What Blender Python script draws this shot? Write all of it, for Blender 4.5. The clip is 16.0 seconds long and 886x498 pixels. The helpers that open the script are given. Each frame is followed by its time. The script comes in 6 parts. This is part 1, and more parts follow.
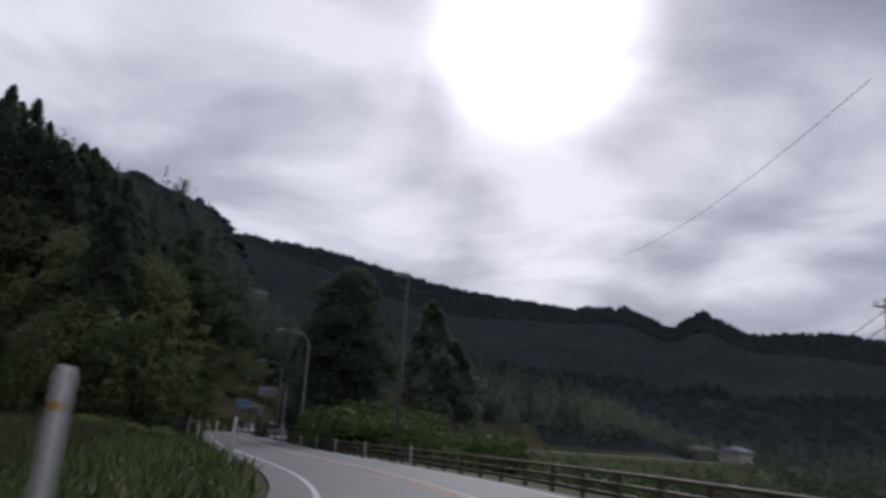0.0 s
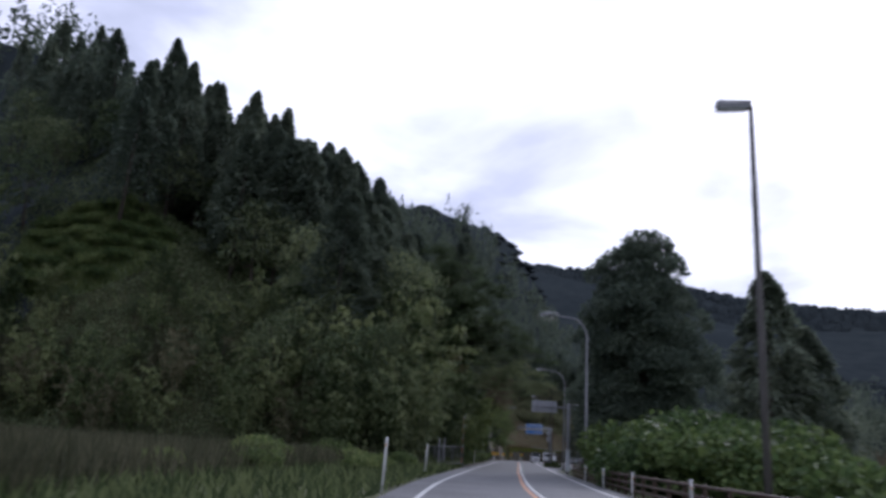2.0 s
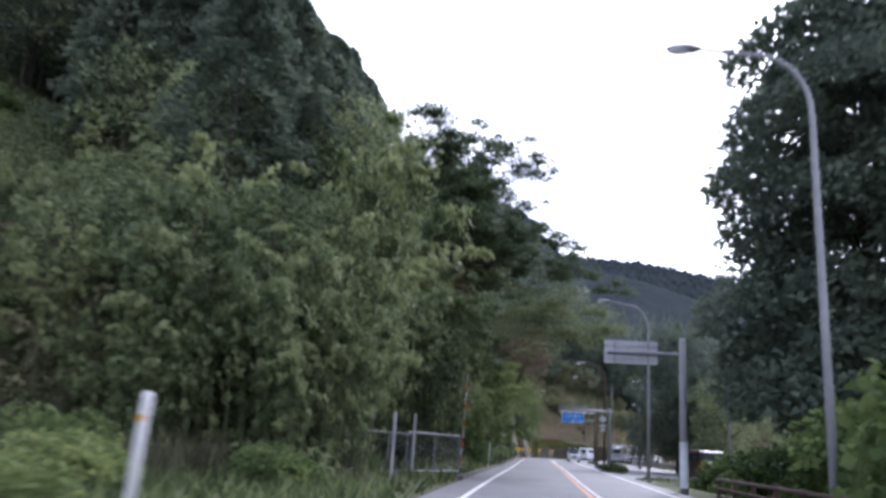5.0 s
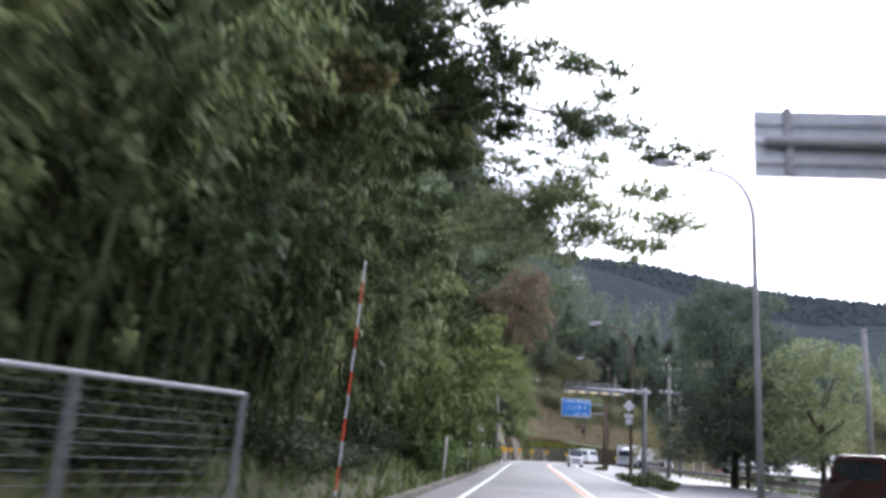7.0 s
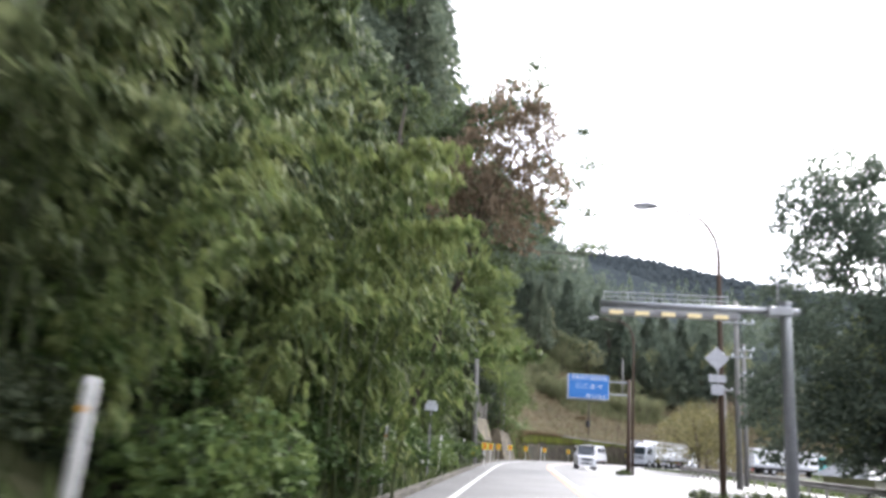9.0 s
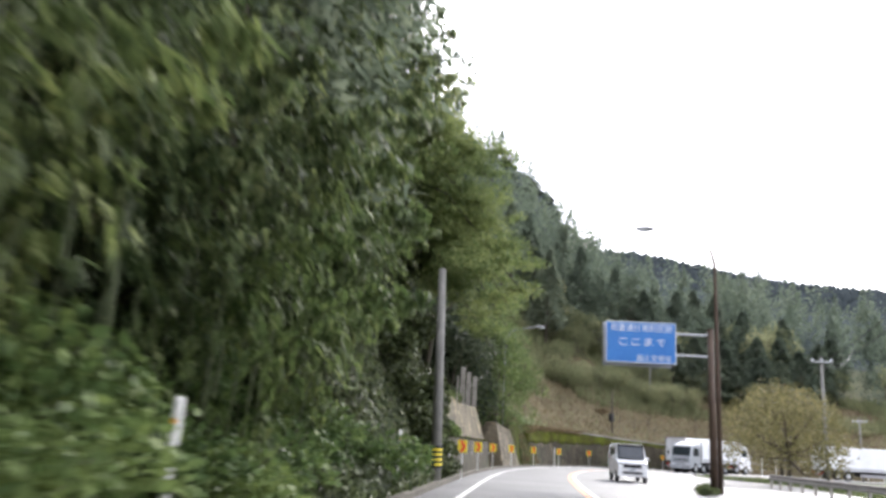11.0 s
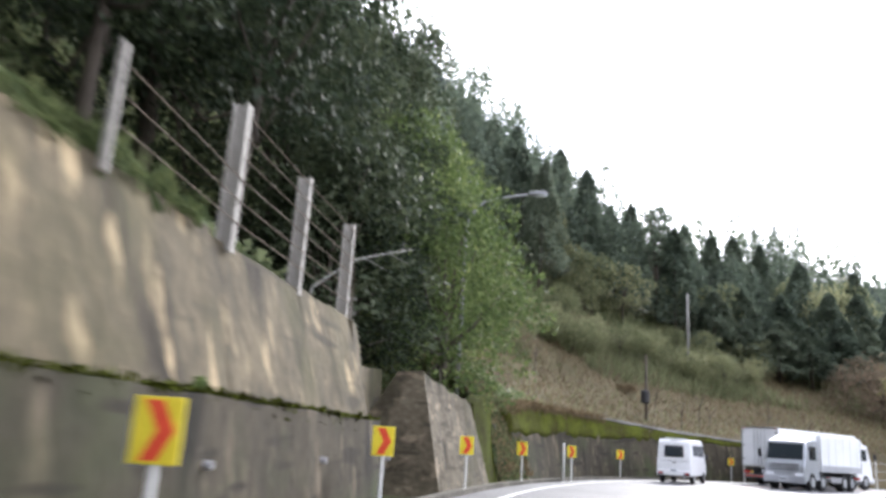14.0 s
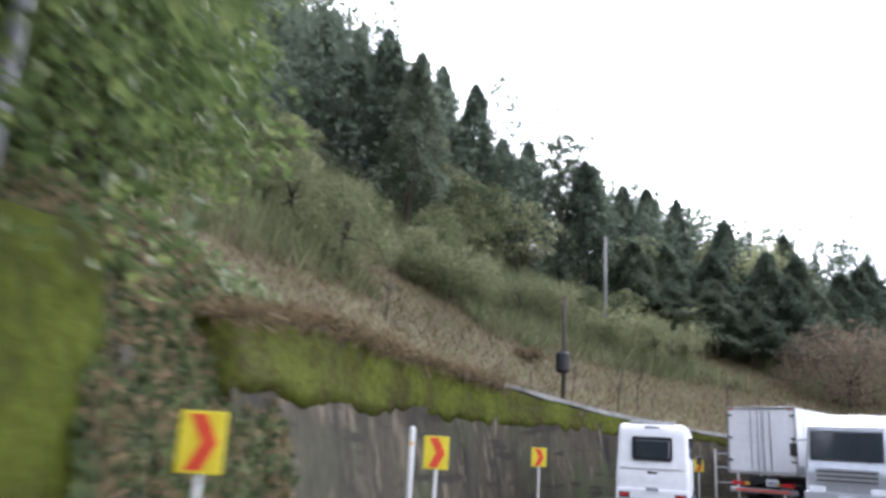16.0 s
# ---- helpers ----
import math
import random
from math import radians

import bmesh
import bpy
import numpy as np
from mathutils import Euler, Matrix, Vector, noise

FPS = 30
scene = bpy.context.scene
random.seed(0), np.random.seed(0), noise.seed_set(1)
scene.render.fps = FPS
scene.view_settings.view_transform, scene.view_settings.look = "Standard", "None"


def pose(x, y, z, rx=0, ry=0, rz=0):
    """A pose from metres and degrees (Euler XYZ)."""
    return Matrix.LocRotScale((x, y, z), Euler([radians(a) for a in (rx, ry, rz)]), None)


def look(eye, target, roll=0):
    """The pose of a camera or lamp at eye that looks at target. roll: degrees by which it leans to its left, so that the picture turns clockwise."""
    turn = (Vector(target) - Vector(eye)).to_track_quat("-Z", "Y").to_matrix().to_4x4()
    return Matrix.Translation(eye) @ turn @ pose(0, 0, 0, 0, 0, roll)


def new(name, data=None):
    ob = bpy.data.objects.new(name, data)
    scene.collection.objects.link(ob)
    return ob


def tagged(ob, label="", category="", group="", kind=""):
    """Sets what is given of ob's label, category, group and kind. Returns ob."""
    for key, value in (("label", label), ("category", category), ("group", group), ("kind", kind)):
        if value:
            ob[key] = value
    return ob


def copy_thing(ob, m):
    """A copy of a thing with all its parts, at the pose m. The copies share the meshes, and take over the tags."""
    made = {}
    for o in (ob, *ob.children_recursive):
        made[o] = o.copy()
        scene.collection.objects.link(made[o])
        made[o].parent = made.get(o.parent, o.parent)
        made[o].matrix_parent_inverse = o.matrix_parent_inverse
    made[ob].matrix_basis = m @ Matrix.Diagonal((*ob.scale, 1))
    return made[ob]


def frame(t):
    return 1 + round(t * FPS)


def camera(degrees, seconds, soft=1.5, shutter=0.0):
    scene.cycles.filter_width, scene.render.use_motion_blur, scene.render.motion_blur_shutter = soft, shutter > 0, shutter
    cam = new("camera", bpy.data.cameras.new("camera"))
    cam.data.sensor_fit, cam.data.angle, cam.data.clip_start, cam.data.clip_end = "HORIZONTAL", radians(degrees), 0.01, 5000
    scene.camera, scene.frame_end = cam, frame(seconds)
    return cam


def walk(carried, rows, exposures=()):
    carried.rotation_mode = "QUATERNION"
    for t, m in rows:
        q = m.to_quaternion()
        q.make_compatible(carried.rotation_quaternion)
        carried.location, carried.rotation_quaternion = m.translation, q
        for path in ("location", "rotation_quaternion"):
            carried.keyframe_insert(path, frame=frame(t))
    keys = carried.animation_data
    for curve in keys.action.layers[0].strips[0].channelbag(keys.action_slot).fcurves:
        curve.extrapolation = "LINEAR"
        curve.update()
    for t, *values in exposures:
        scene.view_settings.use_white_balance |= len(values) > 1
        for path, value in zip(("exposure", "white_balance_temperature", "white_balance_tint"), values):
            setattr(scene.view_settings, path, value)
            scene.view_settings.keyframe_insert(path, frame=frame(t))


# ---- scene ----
cam = camera(60.38, 16.0, soft=3.2, shutter=0.5)
# seconds, eye, turn
PATH = [
    (0.0, 0.000, 0.000, 1.250, 104.086, -3.554, -13.915),
    (0.5, 1.687, 5.520, 1.250, 104.395, -3.373, -7.494),
    (1.0, 2.744, 11.249, 1.250, 104.852, -3.058, -1.402),
    (1.5, 3.220, 17.111, 1.250, 104.851, -3.105, 4.085),
    (2.0, 3.177, 23.025, 1.250, 104.804, -3.403, 8.630),
    (2.5, 2.752, 28.937, 1.250, 104.823, -4.153, 11.438),
    (3.0, 2.127, 34.829, 1.250, 104.868, -4.725, 12.560),
    (3.5, 1.439, 40.686, 1.250, 104.786, -4.685, 12.834),
    (4.0, 0.758, 46.487, 1.250, 104.494, -4.407, 12.529),
    (4.5, 0.163, 52.229, 1.250, 104.412, -3.973, 11.333),
    (5.0, -0.300, 57.919, 1.250, 104.359, -3.651, 10.125),
    (5.5, -0.670, 63.562, 1.250, 104.211, -3.482, 9.593),
    (6.0, -1.022, 69.166, 1.250, 104.166, -3.632, 9.735),
    (6.5, -1.382, 74.758, 1.250, 104.281, -4.033, 9.691),
    (7.0, -1.728, 80.365, 1.250, 104.386, -4.307, 9.477),
    (7.5, -2.060, 85.981, 1.250, 104.460, -4.122, 9.391),
    (8.0, -2.380, 91.591, 1.250, 104.548, -3.560, 9.218),
    (8.5, -2.675, 97.199, 1.250, 104.521, -3.766, 8.935),
    (9.0, -2.961, 102.822, 1.250, 104.253, -3.984, 9.018),
    (9.5, -3.256, 108.471, 1.250, 104.097, -3.844, 9.055),
    (10.0, -3.557, 114.139, 1.250, 104.222, -3.705, 9.135),
    (10.5, -3.874, 119.803, 1.250, 104.379, -3.610, 9.381),
    (11.0, -4.210, 125.444, 1.250, 104.352, -3.446, 9.512),
    (11.5, -4.545, 131.043, 1.250, 104.141, -3.224, 9.423),
    (12.0, -4.864, 136.587, 1.250, 104.189, -3.265, 9.277),
    (12.5, -5.174, 142.073, 1.250, 104.293, -3.613, 9.292),
    (13.0, -5.488, 147.529, 1.250, 104.219, -3.751, 9.375),
    (13.5, -5.794, 152.993, 1.250, 104.119, -4.350, 9.077),
    (14.0, -6.054, 158.462, 1.250, 104.217, -3.689, 8.402),
    (14.5, -6.228, 163.933, 1.250, 104.296, -3.879, 7.241),
    (15.0, -6.249, 169.429, 1.250, 104.353, -3.705, 5.178),
    (15.5, -6.046, 174.943, 1.250, 104.434, -3.358, 2.617),
    (16.0, -5.550, 180.453, 1.250, 104.753, -3.251, -0.588),
]
walk(cam, [(r[0], pose(*r[1:])) for r in PATH],
     exposures=[(0.0, -0.1, 6110, 15), (1.0, 0.0, 5980, 16), (2.0, 0.68, 5660, 18), (3.5, 1.88, 5560, 20), (6.0, 2.12, 5800, 17), (7.5, 2.68, 6100, 14), (9.0, 2.88, 6350, 12), (12.0, 2.7, 6480, 11), (16.0, 2.8, 6000, 13)])

# ---- world, sun, exposure ----
SUN_AZ, SUN_EL = 20.0, 30.5        # degrees to the right of +y, degrees up
sun_dir = Vector((math.sin(radians(SUN_AZ)) * math.cos(radians(SUN_EL)),
                  math.cos(radians(SUN_AZ)) * math.cos(radians(SUN_EL)), math.sin(radians(SUN_EL))))


def build_world():
    w = bpy.data.worlds.new("overcast_sky")
    scene.world = w
    w.use_nodes = True
    nt = w.node_tree
    nt.nodes.clear()
    N, L = nt.nodes.new, nt.links.new
    out, bg = N("ShaderNodeOutputWorld"), N("ShaderNodeBackground")
    sky = N("ShaderNodeTexSky")
    sky.sky_type, sky.sun_disc = "NISHITA", False
    sky.sun_elevation, sky.sun_rotation = radians(SUN_EL), radians(SUN_AZ)
    tc = N("ShaderNodeTexCoord")
    # cloud deck: flatten the direction so that the clouds crowd towards the horizon
    sep, zz = N("ShaderNodeSeparateXYZ"), N("ShaderNodeMath")
    zz.operation, zz.inputs[1].default_value = "ADD", 0.16
    L(tc.outputs["Generated"], sep.inputs[0])
    L(sep.outputs[2], zz.inputs[0])
    div = N("ShaderNodeVectorMath")
    div.operation = "DIVIDE"
    comb = N("ShaderNodeCombineXYZ")
    for i in range(3):
        L(zz.outputs[0], comb.inputs[i])
    L(tc.outputs["Generated"], div.inputs[0])
    L(comb.outputs[0], div.inputs[1])
    n1, n2 = N("ShaderNodeTexNoise"), N("ShaderNodeTexNoise")
    for n, sc, det in ((n1, 1.5, 6), (n2, 0.6, 3)):
        n.inputs["Scale"].default_value, n.inputs["Detail"].default_value = sc, det
        n.inputs["Roughness"].default_value = 0.5
        n.inputs["Distortion"].default_value = 0.35
        L(div.outputs[0], n.inputs["Vector"])
    add = N("ShaderNodeMath")
    add.operation = "ADD"
    L(n1.outputs[0], add.inputs[0])
    L(n2.outputs[0], add.inputs[1])
    ramp = N("ShaderNodeValToRGB")
    e = ramp.color_ramp.elements
    e[0].position, e[0].color = 0.41, (0.25, 0.265, 0.32, 1)
    e[1].position, e[1].color = 0.60, (0.86, 0.85, 0.88, 1)
    mid = e.new(0.5)
    mid.color = (0.46, 0.465, 0.525, 1)
    half = N("ShaderNodeMath")
    half.operation, half.inputs[1].default_value = "MULTIPLY", 0.5
    L(add.outputs[0], half.inputs[0])
    L(half.outputs[0], ramp.inputs[0])
    # the sun behind the clouds
    dot = N("ShaderNodeVectorMath")
    dot.operation = "DOT_PRODUCT"
    dot.inputs[1].default_value = sun_dir
    L(tc.outputs["Generated"], dot.inputs[0])
    glow = N("ShaderNodeMapRange")
    glow.interpolation_type = "SMOOTHERSTEP"
    for i, v in ((1, 0.984), (2, 1.0), (3, 0.0), (4, 1.0)):
        glow.inputs[i].default_value = v
    L(dot.outputs["Value"], glow.inputs[0])
    gcol = N("ShaderNodeMix")
    gcol.data_type, gcol.blend_type, gcol.inputs[0].default_value = "RGBA", "ADD", 1.0
    gs = N("ShaderNodeVectorMath")
    gs.operation = "SCALE"
    gs.inputs[0].default_value = (0.44, 0.435, 0.43)
    thin = N("ShaderNodeMapRange")                       # thinner cloud lets more through
    for i, v in ((1, 0.36), (2, 0.62), (3, 0.1), (4, 1.7)):
        thin.inputs[i].default_value = v
    L(half.outputs[0], thin.inputs[0])
    gm = N("ShaderNodeMath")
    gm.operation = "MULTIPLY"
    L(glow.outputs[0], gm.inputs[0])
    L(thin.outputs[0], gm.inputs[1])
    L(gm.outputs[0], gs.inputs["Scale"])
    L(ramp.outputs[0], gcol.inputs[6])
    L(gs.outputs[0], gcol.inputs[7])
    skys = N("ShaderNodeVectorMath")
    skys.operation = "SCALE"
    skys.inputs["Scale"].default_value = 0.10
    L(sky.outputs[0], skys.inputs[0])
    mix = N("ShaderNodeMix")
    mix.data_type, mix.inputs[0].default_value = "RGBA", 0.93
    L(skys.outputs[0], mix.inputs[6])
    L(gcol.outputs[2], mix.inputs[7])
    L(mix.outputs[2], bg.inputs[0])
    bg.inputs[1].default_value = 1.0
    L(bg.outputs[0], out.inputs[0])


build_world()
sun = new("sun", bpy.data.lights.new("sun", "SUN"))
sun.data.energy, sun.data.angle, sun.data.color = 0.7, radians(14), (1.0, 0.96, 0.9)
sun.matrix_world = look(sun_dir * 500, (0, 0, 0))

# ---- materials ----


def material(name, colours, rough=0.8, scale=3.0, fine=40.0, bump=0.15, metal=0.0, spec=0.3, leaf=0.0, island=0.0, obj=0.0, stretch=(1, 1, 1)):
    """Procedural surface: colours mixed by coarse and fine noise, bump, random tone by piece."""
    if leaf:                                             # a little grey mixed into leaf colours for the haze over them
        colours = [tuple(0.86 * c + 0.14 * (0.35 * k[0] + 0.55 * k[1] + 0.1 * k[2]) for c in k) for k in colours]
    m = bpy.data.materials.new(name)
    m.use_nodes = True
    nt = m.node_tree
    N, L = nt.nodes.new, nt.links.new
    b = nt.nodes["Principled BSDF"]
    b.inputs["Roughness"].default_value, b.inputs["Metallic"].default_value = rough, metal
    b.inputs["Specular IOR Level"].default_value = 0.12 if leaf else spec
    tc, mp = N("ShaderNodeTexCoord"), N("ShaderNodeMapping")
    mp.inputs["Scale"].default_value = stretch
    L(tc.outputs["Object"], mp.inputs[0])
    n1, n2 = N("ShaderNodeTexNoise"), N("ShaderNodeTexNoise")
    n1.inputs["Scale"].default_value, n1.inputs["Detail"].default_value = scale, 4
    n2.inputs["Scale"].default_value, n2.inputs["Detail"].default_value = fine, 3
    L(mp.outputs[0], n1.inputs["Vector"])
    L(mp.outputs[0], n2.inputs["Vector"])
    mixn = N("ShaderNodeMath")
    mixn.operation, mixn.inputs[1].default_value = "MULTIPLY_ADD", 0.45
    L(n2.outputs[0], mixn.inputs[0])
    sc = N("ShaderNodeMath")
    sc.operation, sc.inputs[1].default_value = "MULTIPLY", 0.55
    L(n1.outputs[0], sc.inputs[0])
    L(sc.outputs[0], mixn.inputs[2])
    fac = mixn
    for on, node, key in ((island, "ShaderNodeNewGeometry", "Random Per Island"), (obj, "ShaderNodeObjectInfo", "Random")):
        if on:
            r, a, s = N(node), N("ShaderNodeMath"), N("ShaderNodeMath")
            a.operation, a.inputs[1].default_value = "SUBTRACT", 0.5
            s.operation, s.inputs[1].default_value = "MULTIPLY_ADD", on
            L(r.outputs[key], a.inputs[0])
            L(a.outputs[0], s.inputs[0])
            L(fac.outputs[0], s.inputs[2])
            fac = s
    ramp = N("ShaderNodeValToRGB")
    e = ramp.color_ramp.elements
    pos = [0.32 + 0.36 * i / (len(colours) - 1) for i in range(len(colours))]
    e[0].position, e[0].color = pos[0], (*colours[0], 1)
    e[1].position, e[1].color = pos[-1], (*colours[-1], 1)
    for p, c in list(zip(pos, colours))[1:-1]:
        e.new(p).color = (*c, 1)
    L(fac.outputs[0], ramp.inputs[0])
    L(ramp.outputs[0], b.inputs["Base Color"])
    if bump:
        bp = N("ShaderNodeBump")
        bp.inputs["Strength"].default_value, bp.inputs["Distance"].default_value = bump, 0.05
        L(n2.outputs[0], bp.inputs["Height"])
        L(bp.outputs[0], b.inputs["Normal"])
    if leaf:
        tr, mx = N("ShaderNodeBsdfTranslucent"), N("ShaderNodeMixShader")
        mx.inputs[0].default_value = leaf
        L(ramp.outputs[0], tr.inputs[0])
        L(b.outputs[0], mx.inputs[1])
        L(tr.outputs[0], mx.inputs[2])
        L(mx.outputs[0], nt.nodes["Material Output"].inputs[0])
    return m


def glass(name, tint=(0.02, 0.025, 0.03)):
    m = material(name, (tint, tuple(c * 1.5 for c in tint)), rough=0.06, bump=0, spec=0.6)
    return m


def glowing(name, colour, strength):
    m = bpy.data.materials.new(name)
    m.use_nodes = True
    b = m.node_tree.nodes["Principled BSDF"]
    b.inputs["Base Color"].default_value = (*colour, 1)
    b.inputs["Emission Color"].default_value = (*colour, 1)
    b.inputs["Emission Strength"].default_value = strength
    return m


def old_wall(name, colours, pale, green, grain=(1, 1, 0.5), streak=0.05, lines=0.9):
    """Old concrete: blotches, run-off streaks, pale efflorescence, patches of algae, form lines."""
    m = material(name, colours, 0.92, 0.8, 7, 0.5, stretch=grain)
    nt = m.node_tree
    N, L = nt.nodes.new, nt.links.new
    b = nt.nodes["Principled BSDF"]
    base = b.inputs["Base Color"].links[0].from_socket
    tc = N("ShaderNodeTexCoord")

    def layer(prev, stretch, scale, lo, hi, colour, detail=4, kind="MIX"):
        mp, n, r, mx = N("ShaderNodeMapping"), N("ShaderNodeTexNoise"), N("ShaderNodeMapRange"), N("ShaderNodeMix")
        mp.inputs["Scale"].default_value = stretch
        n.inputs["Scale"].default_value, n.inputs["Detail"].default_value = scale, detail
        r.inputs[1].default_value, r.inputs[2].default_value = lo, hi
        mx.data_type, mx.blend_type = "RGBA", kind
        mx.inputs[7].default_value = (*colour, 1)
        L(tc.outputs["Object"], mp.inputs[0])
        L(mp.outputs[0], n.inputs["Vector"])
        L(n.outputs[0], r.inputs[0])
        L(r.outputs[0], mx.inputs[0])
        L(prev, mx.inputs[6])
        return mx.outputs[2]
    c = layer(base, (1, 1, streak), 1.6, 0.52, 0.72, tuple(0.45 * v for v in colours[0]))      # dark run-off
    c = layer(c, (1, 1, streak * 2.5), 2.3, 0.57, 0.72, pale)                                   # lime streaks
    c = layer(c, (0.7, 0.7, 0.9), 0.55, 0.5, 0.72, green, 6)                                    # algae
    c = layer(c, (0.15, 0.15, 1.0), 1 / lines * 2.2, 0.6, 0.68, tuple(0.6 * v for v in colours[1]), 1)   # form lines
    L(c, b.inputs["Base Color"])
    return m


M_asphalt = material("asphalt", ((0.06, 0.061, 0.064), (0.095, 0.096, 0.1), (0.14, 0.14, 0.142)), 0.62, 0.35, 60, 0.2, spec=0.5)
M_paint = material("white_road_paint", ((0.45, 0.45, 0.43), (0.72, 0.72, 0.7)), 0.7, 1.5, 30, 0.1)
M_orange = material("orange_road_paint", ((0.45, 0.22, 0.12), (0.62, 0.36, 0.22)), 0.7, 1.5, 30, 0.1)
M_soil = material("soil_and_leaf_litter", ((0.03, 0.032, 0.014), (0.05, 0.055, 0.02), (0.075, 0.07, 0.035)), 0.95, 0.25, 4, 0.5)
M_cedar = material("cedar_foliage", ((0.072, 0.1, 0.07), (0.125, 0.16, 0.106), (0.19, 0.225, 0.145)), 0.75, 0.5, 3, 0, leaf=0.48, island=0.22, obj=0.25)
M_broad = material("broad_leaves", ((0.06, 0.088, 0.036), (0.128, 0.17, 0.068), (0.225, 0.262, 0.115)), 0.6, 0.5, 3, 0, leaf=0.42, island=0.25, obj=0.5)
M_bamboo = material("bamboo_leaves", ((0.045, 0.07, 0.024), (0.13, 0.18, 0.06), (0.29, 0.325, 0.12)), 0.55, 0.5, 3, 0, leaf=0.4, island=0.3, obj=0.45)
M_spring = material("light_green_leaves", ((0.05, 0.085, 0.022), (0.12, 0.172, 0.045), (0.24, 0.285, 0.08)), 0.6, 0.5, 3, 0, leaf=0.45, island=0.25, obj=0.2)
M_vine = material("vine_leaves", ((0.035, 0.065, 0.018), (0.08, 0.135, 0.034), (0.15, 0.21, 0.05)), 0.55, 0.6, 3, 0, leaf=0.35, island=0.25, obj=0.25)
M_autumn = material("yellowing_leaves", ((0.1, 0.095, 0.035), (0.17, 0.155, 0.055), (0.25, 0.215, 0.085)), 0.65, 0.6, 3, 0, leaf=0.4, island=0.35, obj=0.2)
M_russet = material("russet_leaves", ((0.11, 0.082, 0.05), (0.165, 0.122, 0.076), (0.22, 0.165, 0.105)), 0.7, 0.6, 3, 0, leaf=0.5, island=0.4, obj=0.2)
M_dry = material("dry_grass", ((0.085, 0.06, 0.03), (0.15, 0.108, 0.053), (0.22, 0.16, 0.083)), 0.9, 0.12, 3, 0, leaf=0.3, island=0.3)
M_weeds = material("dull_field_grass", ((0.05, 0.055, 0.026), (0.085, 0.088, 0.045), (0.13, 0.125, 0.068)), 0.9, 0.12, 3, 0, leaf=0.3, island=0.35)
# leaf greens darkened to stand in for deep canopy shade
M_shadeleaf = material("shade_dark_leaves", ((0.02, 0.032, 0.016), (0.042, 0.06, 0.03), (0.08, 0.1, 0.05)), 0.6, 0.5, 3, 0, leaf=0.3, island=0.3, obj=0.3)
M_grass = material("green_grass", ((0.04, 0.062, 0.02), (0.085, 0.115, 0.038), (0.15, 0.18, 0.065)), 0.8, 0.4, 3, 0, leaf=0.35, island=0.5)
M_scrub = material("olive_scrub_leaves", ((0.14, 0.158, 0.07), (0.23, 0.243, 0.112), (0.33, 0.325, 0.165)), 0.8, 0.5, 3, 0, leaf=0.55, island=0.35, obj=0.35)
M_bark = material("bark", ((0.04, 0.032, 0.025), (0.09, 0.075, 0.06)), 0.95, 3, 18, 0.6, stretch=(1, 1, 0.15), obj=0.2)
M_culm = material("bamboo_culm", ((0.045, 0.06, 0.025), (0.09, 0.11, 0.045)), 0.5, 2, 12, 0.1)
M_conc = old_wall("weathered_concrete", ((0.034, 0.028, 0.017), (0.068, 0.056, 0.034), (0.103, 0.085, 0.052), (0.165, 0.132, 0.08)), (0.36, 0.28, 0.165), (0.05, 0.048, 0.018), streak=0.11)
M_pole = material("pale_grey_concrete", ((0.13, 0.125, 0.115), (0.2, 0.195, 0.18), (0.27, 0.26, 0.24)), 0.85, 1.5, 18, 0.2, stretch=(1, 1, 0.25))
M_dirtyconc = material("stained_concrete", ((0.035, 0.033, 0.026), (0.075, 0.07, 0.055), (0.11, 0.1, 0.08), (0.2, 0.18, 0.15)), 0.9, 0.9, 7, 0.4, stretch=(1, 1, 0.35))
# darker and browner mix than the upper wall panels
M_lowconc = old_wall("dark_mossy_concrete", ((0.02, 0.017, 0.010), (0.033, 0.028, 0.017), (0.048, 0.04, 0.025), (0.068, 0.056, 0.036)), (0.13, 0.105, 0.07), (0.04, 0.05, 0.018), streak=0.16, lines=0.6)
M_wedge = old_wall("pitted_old_concrete", ((0.045, 0.037, 0.024), (0.085, 0.072, 0.049), (0.125, 0.107, 0.075), (0.18, 0.154, 0.11)), (0.25, 0.2, 0.14), (0.045, 0.042, 0.02), grain=(0.8, 0.8, 1.3), streak=0.6, lines=0.45)
M_moss = material("moss", ((0.036, 0.03, 0.013), (0.047, 0.048, 0.012), (0.068, 0.079, 0.013), (0.1, 0.115, 0.019)), 0.95, 0.8, 6, 0.9, spec=0.05, island=0.15)
# brown is the moss's own; the tones are darkened further for tree shade
M_shademoss = material("shade_dark_brownish_moss", ((0.028, 0.022, 0.009), (0.03, 0.034, 0.006), (0.046, 0.056, 0.006), (0.066, 0.078, 0.009)), 0.95, 0.7, 5, 0.9, spec=0.05)
M_turf = material("short_rough_grass", ((0.045, 0.055, 0.02), (0.08, 0.095, 0.036), (0.13, 0.135, 0.06)), 0.95, 0.5, 8, 0.7)
M_earth = material("bare_brown_earth", ((0.052, 0.042, 0.021), (0.09, 0.073, 0.038), (0.135, 0.108, 0.06)), 0.95, 0.35, 3, 0.8)
M_steel = material("galvanised_steel", ((0.25, 0.26, 0.27), (0.42, 0.43, 0.44)), 0.45, 2, 25, 0.05, metal=0.7)
M_greysteel = material("grey_painted_steel", ((0.2, 0.2, 0.21), (0.32, 0.32, 0.33)), 0.5, 2, 25, 0.05)
M_brown = material("brown_painted_steel", ((0.05, 0.032, 0.022), (0.09, 0.06, 0.04)), 0.55, 2, 20, 0.05)
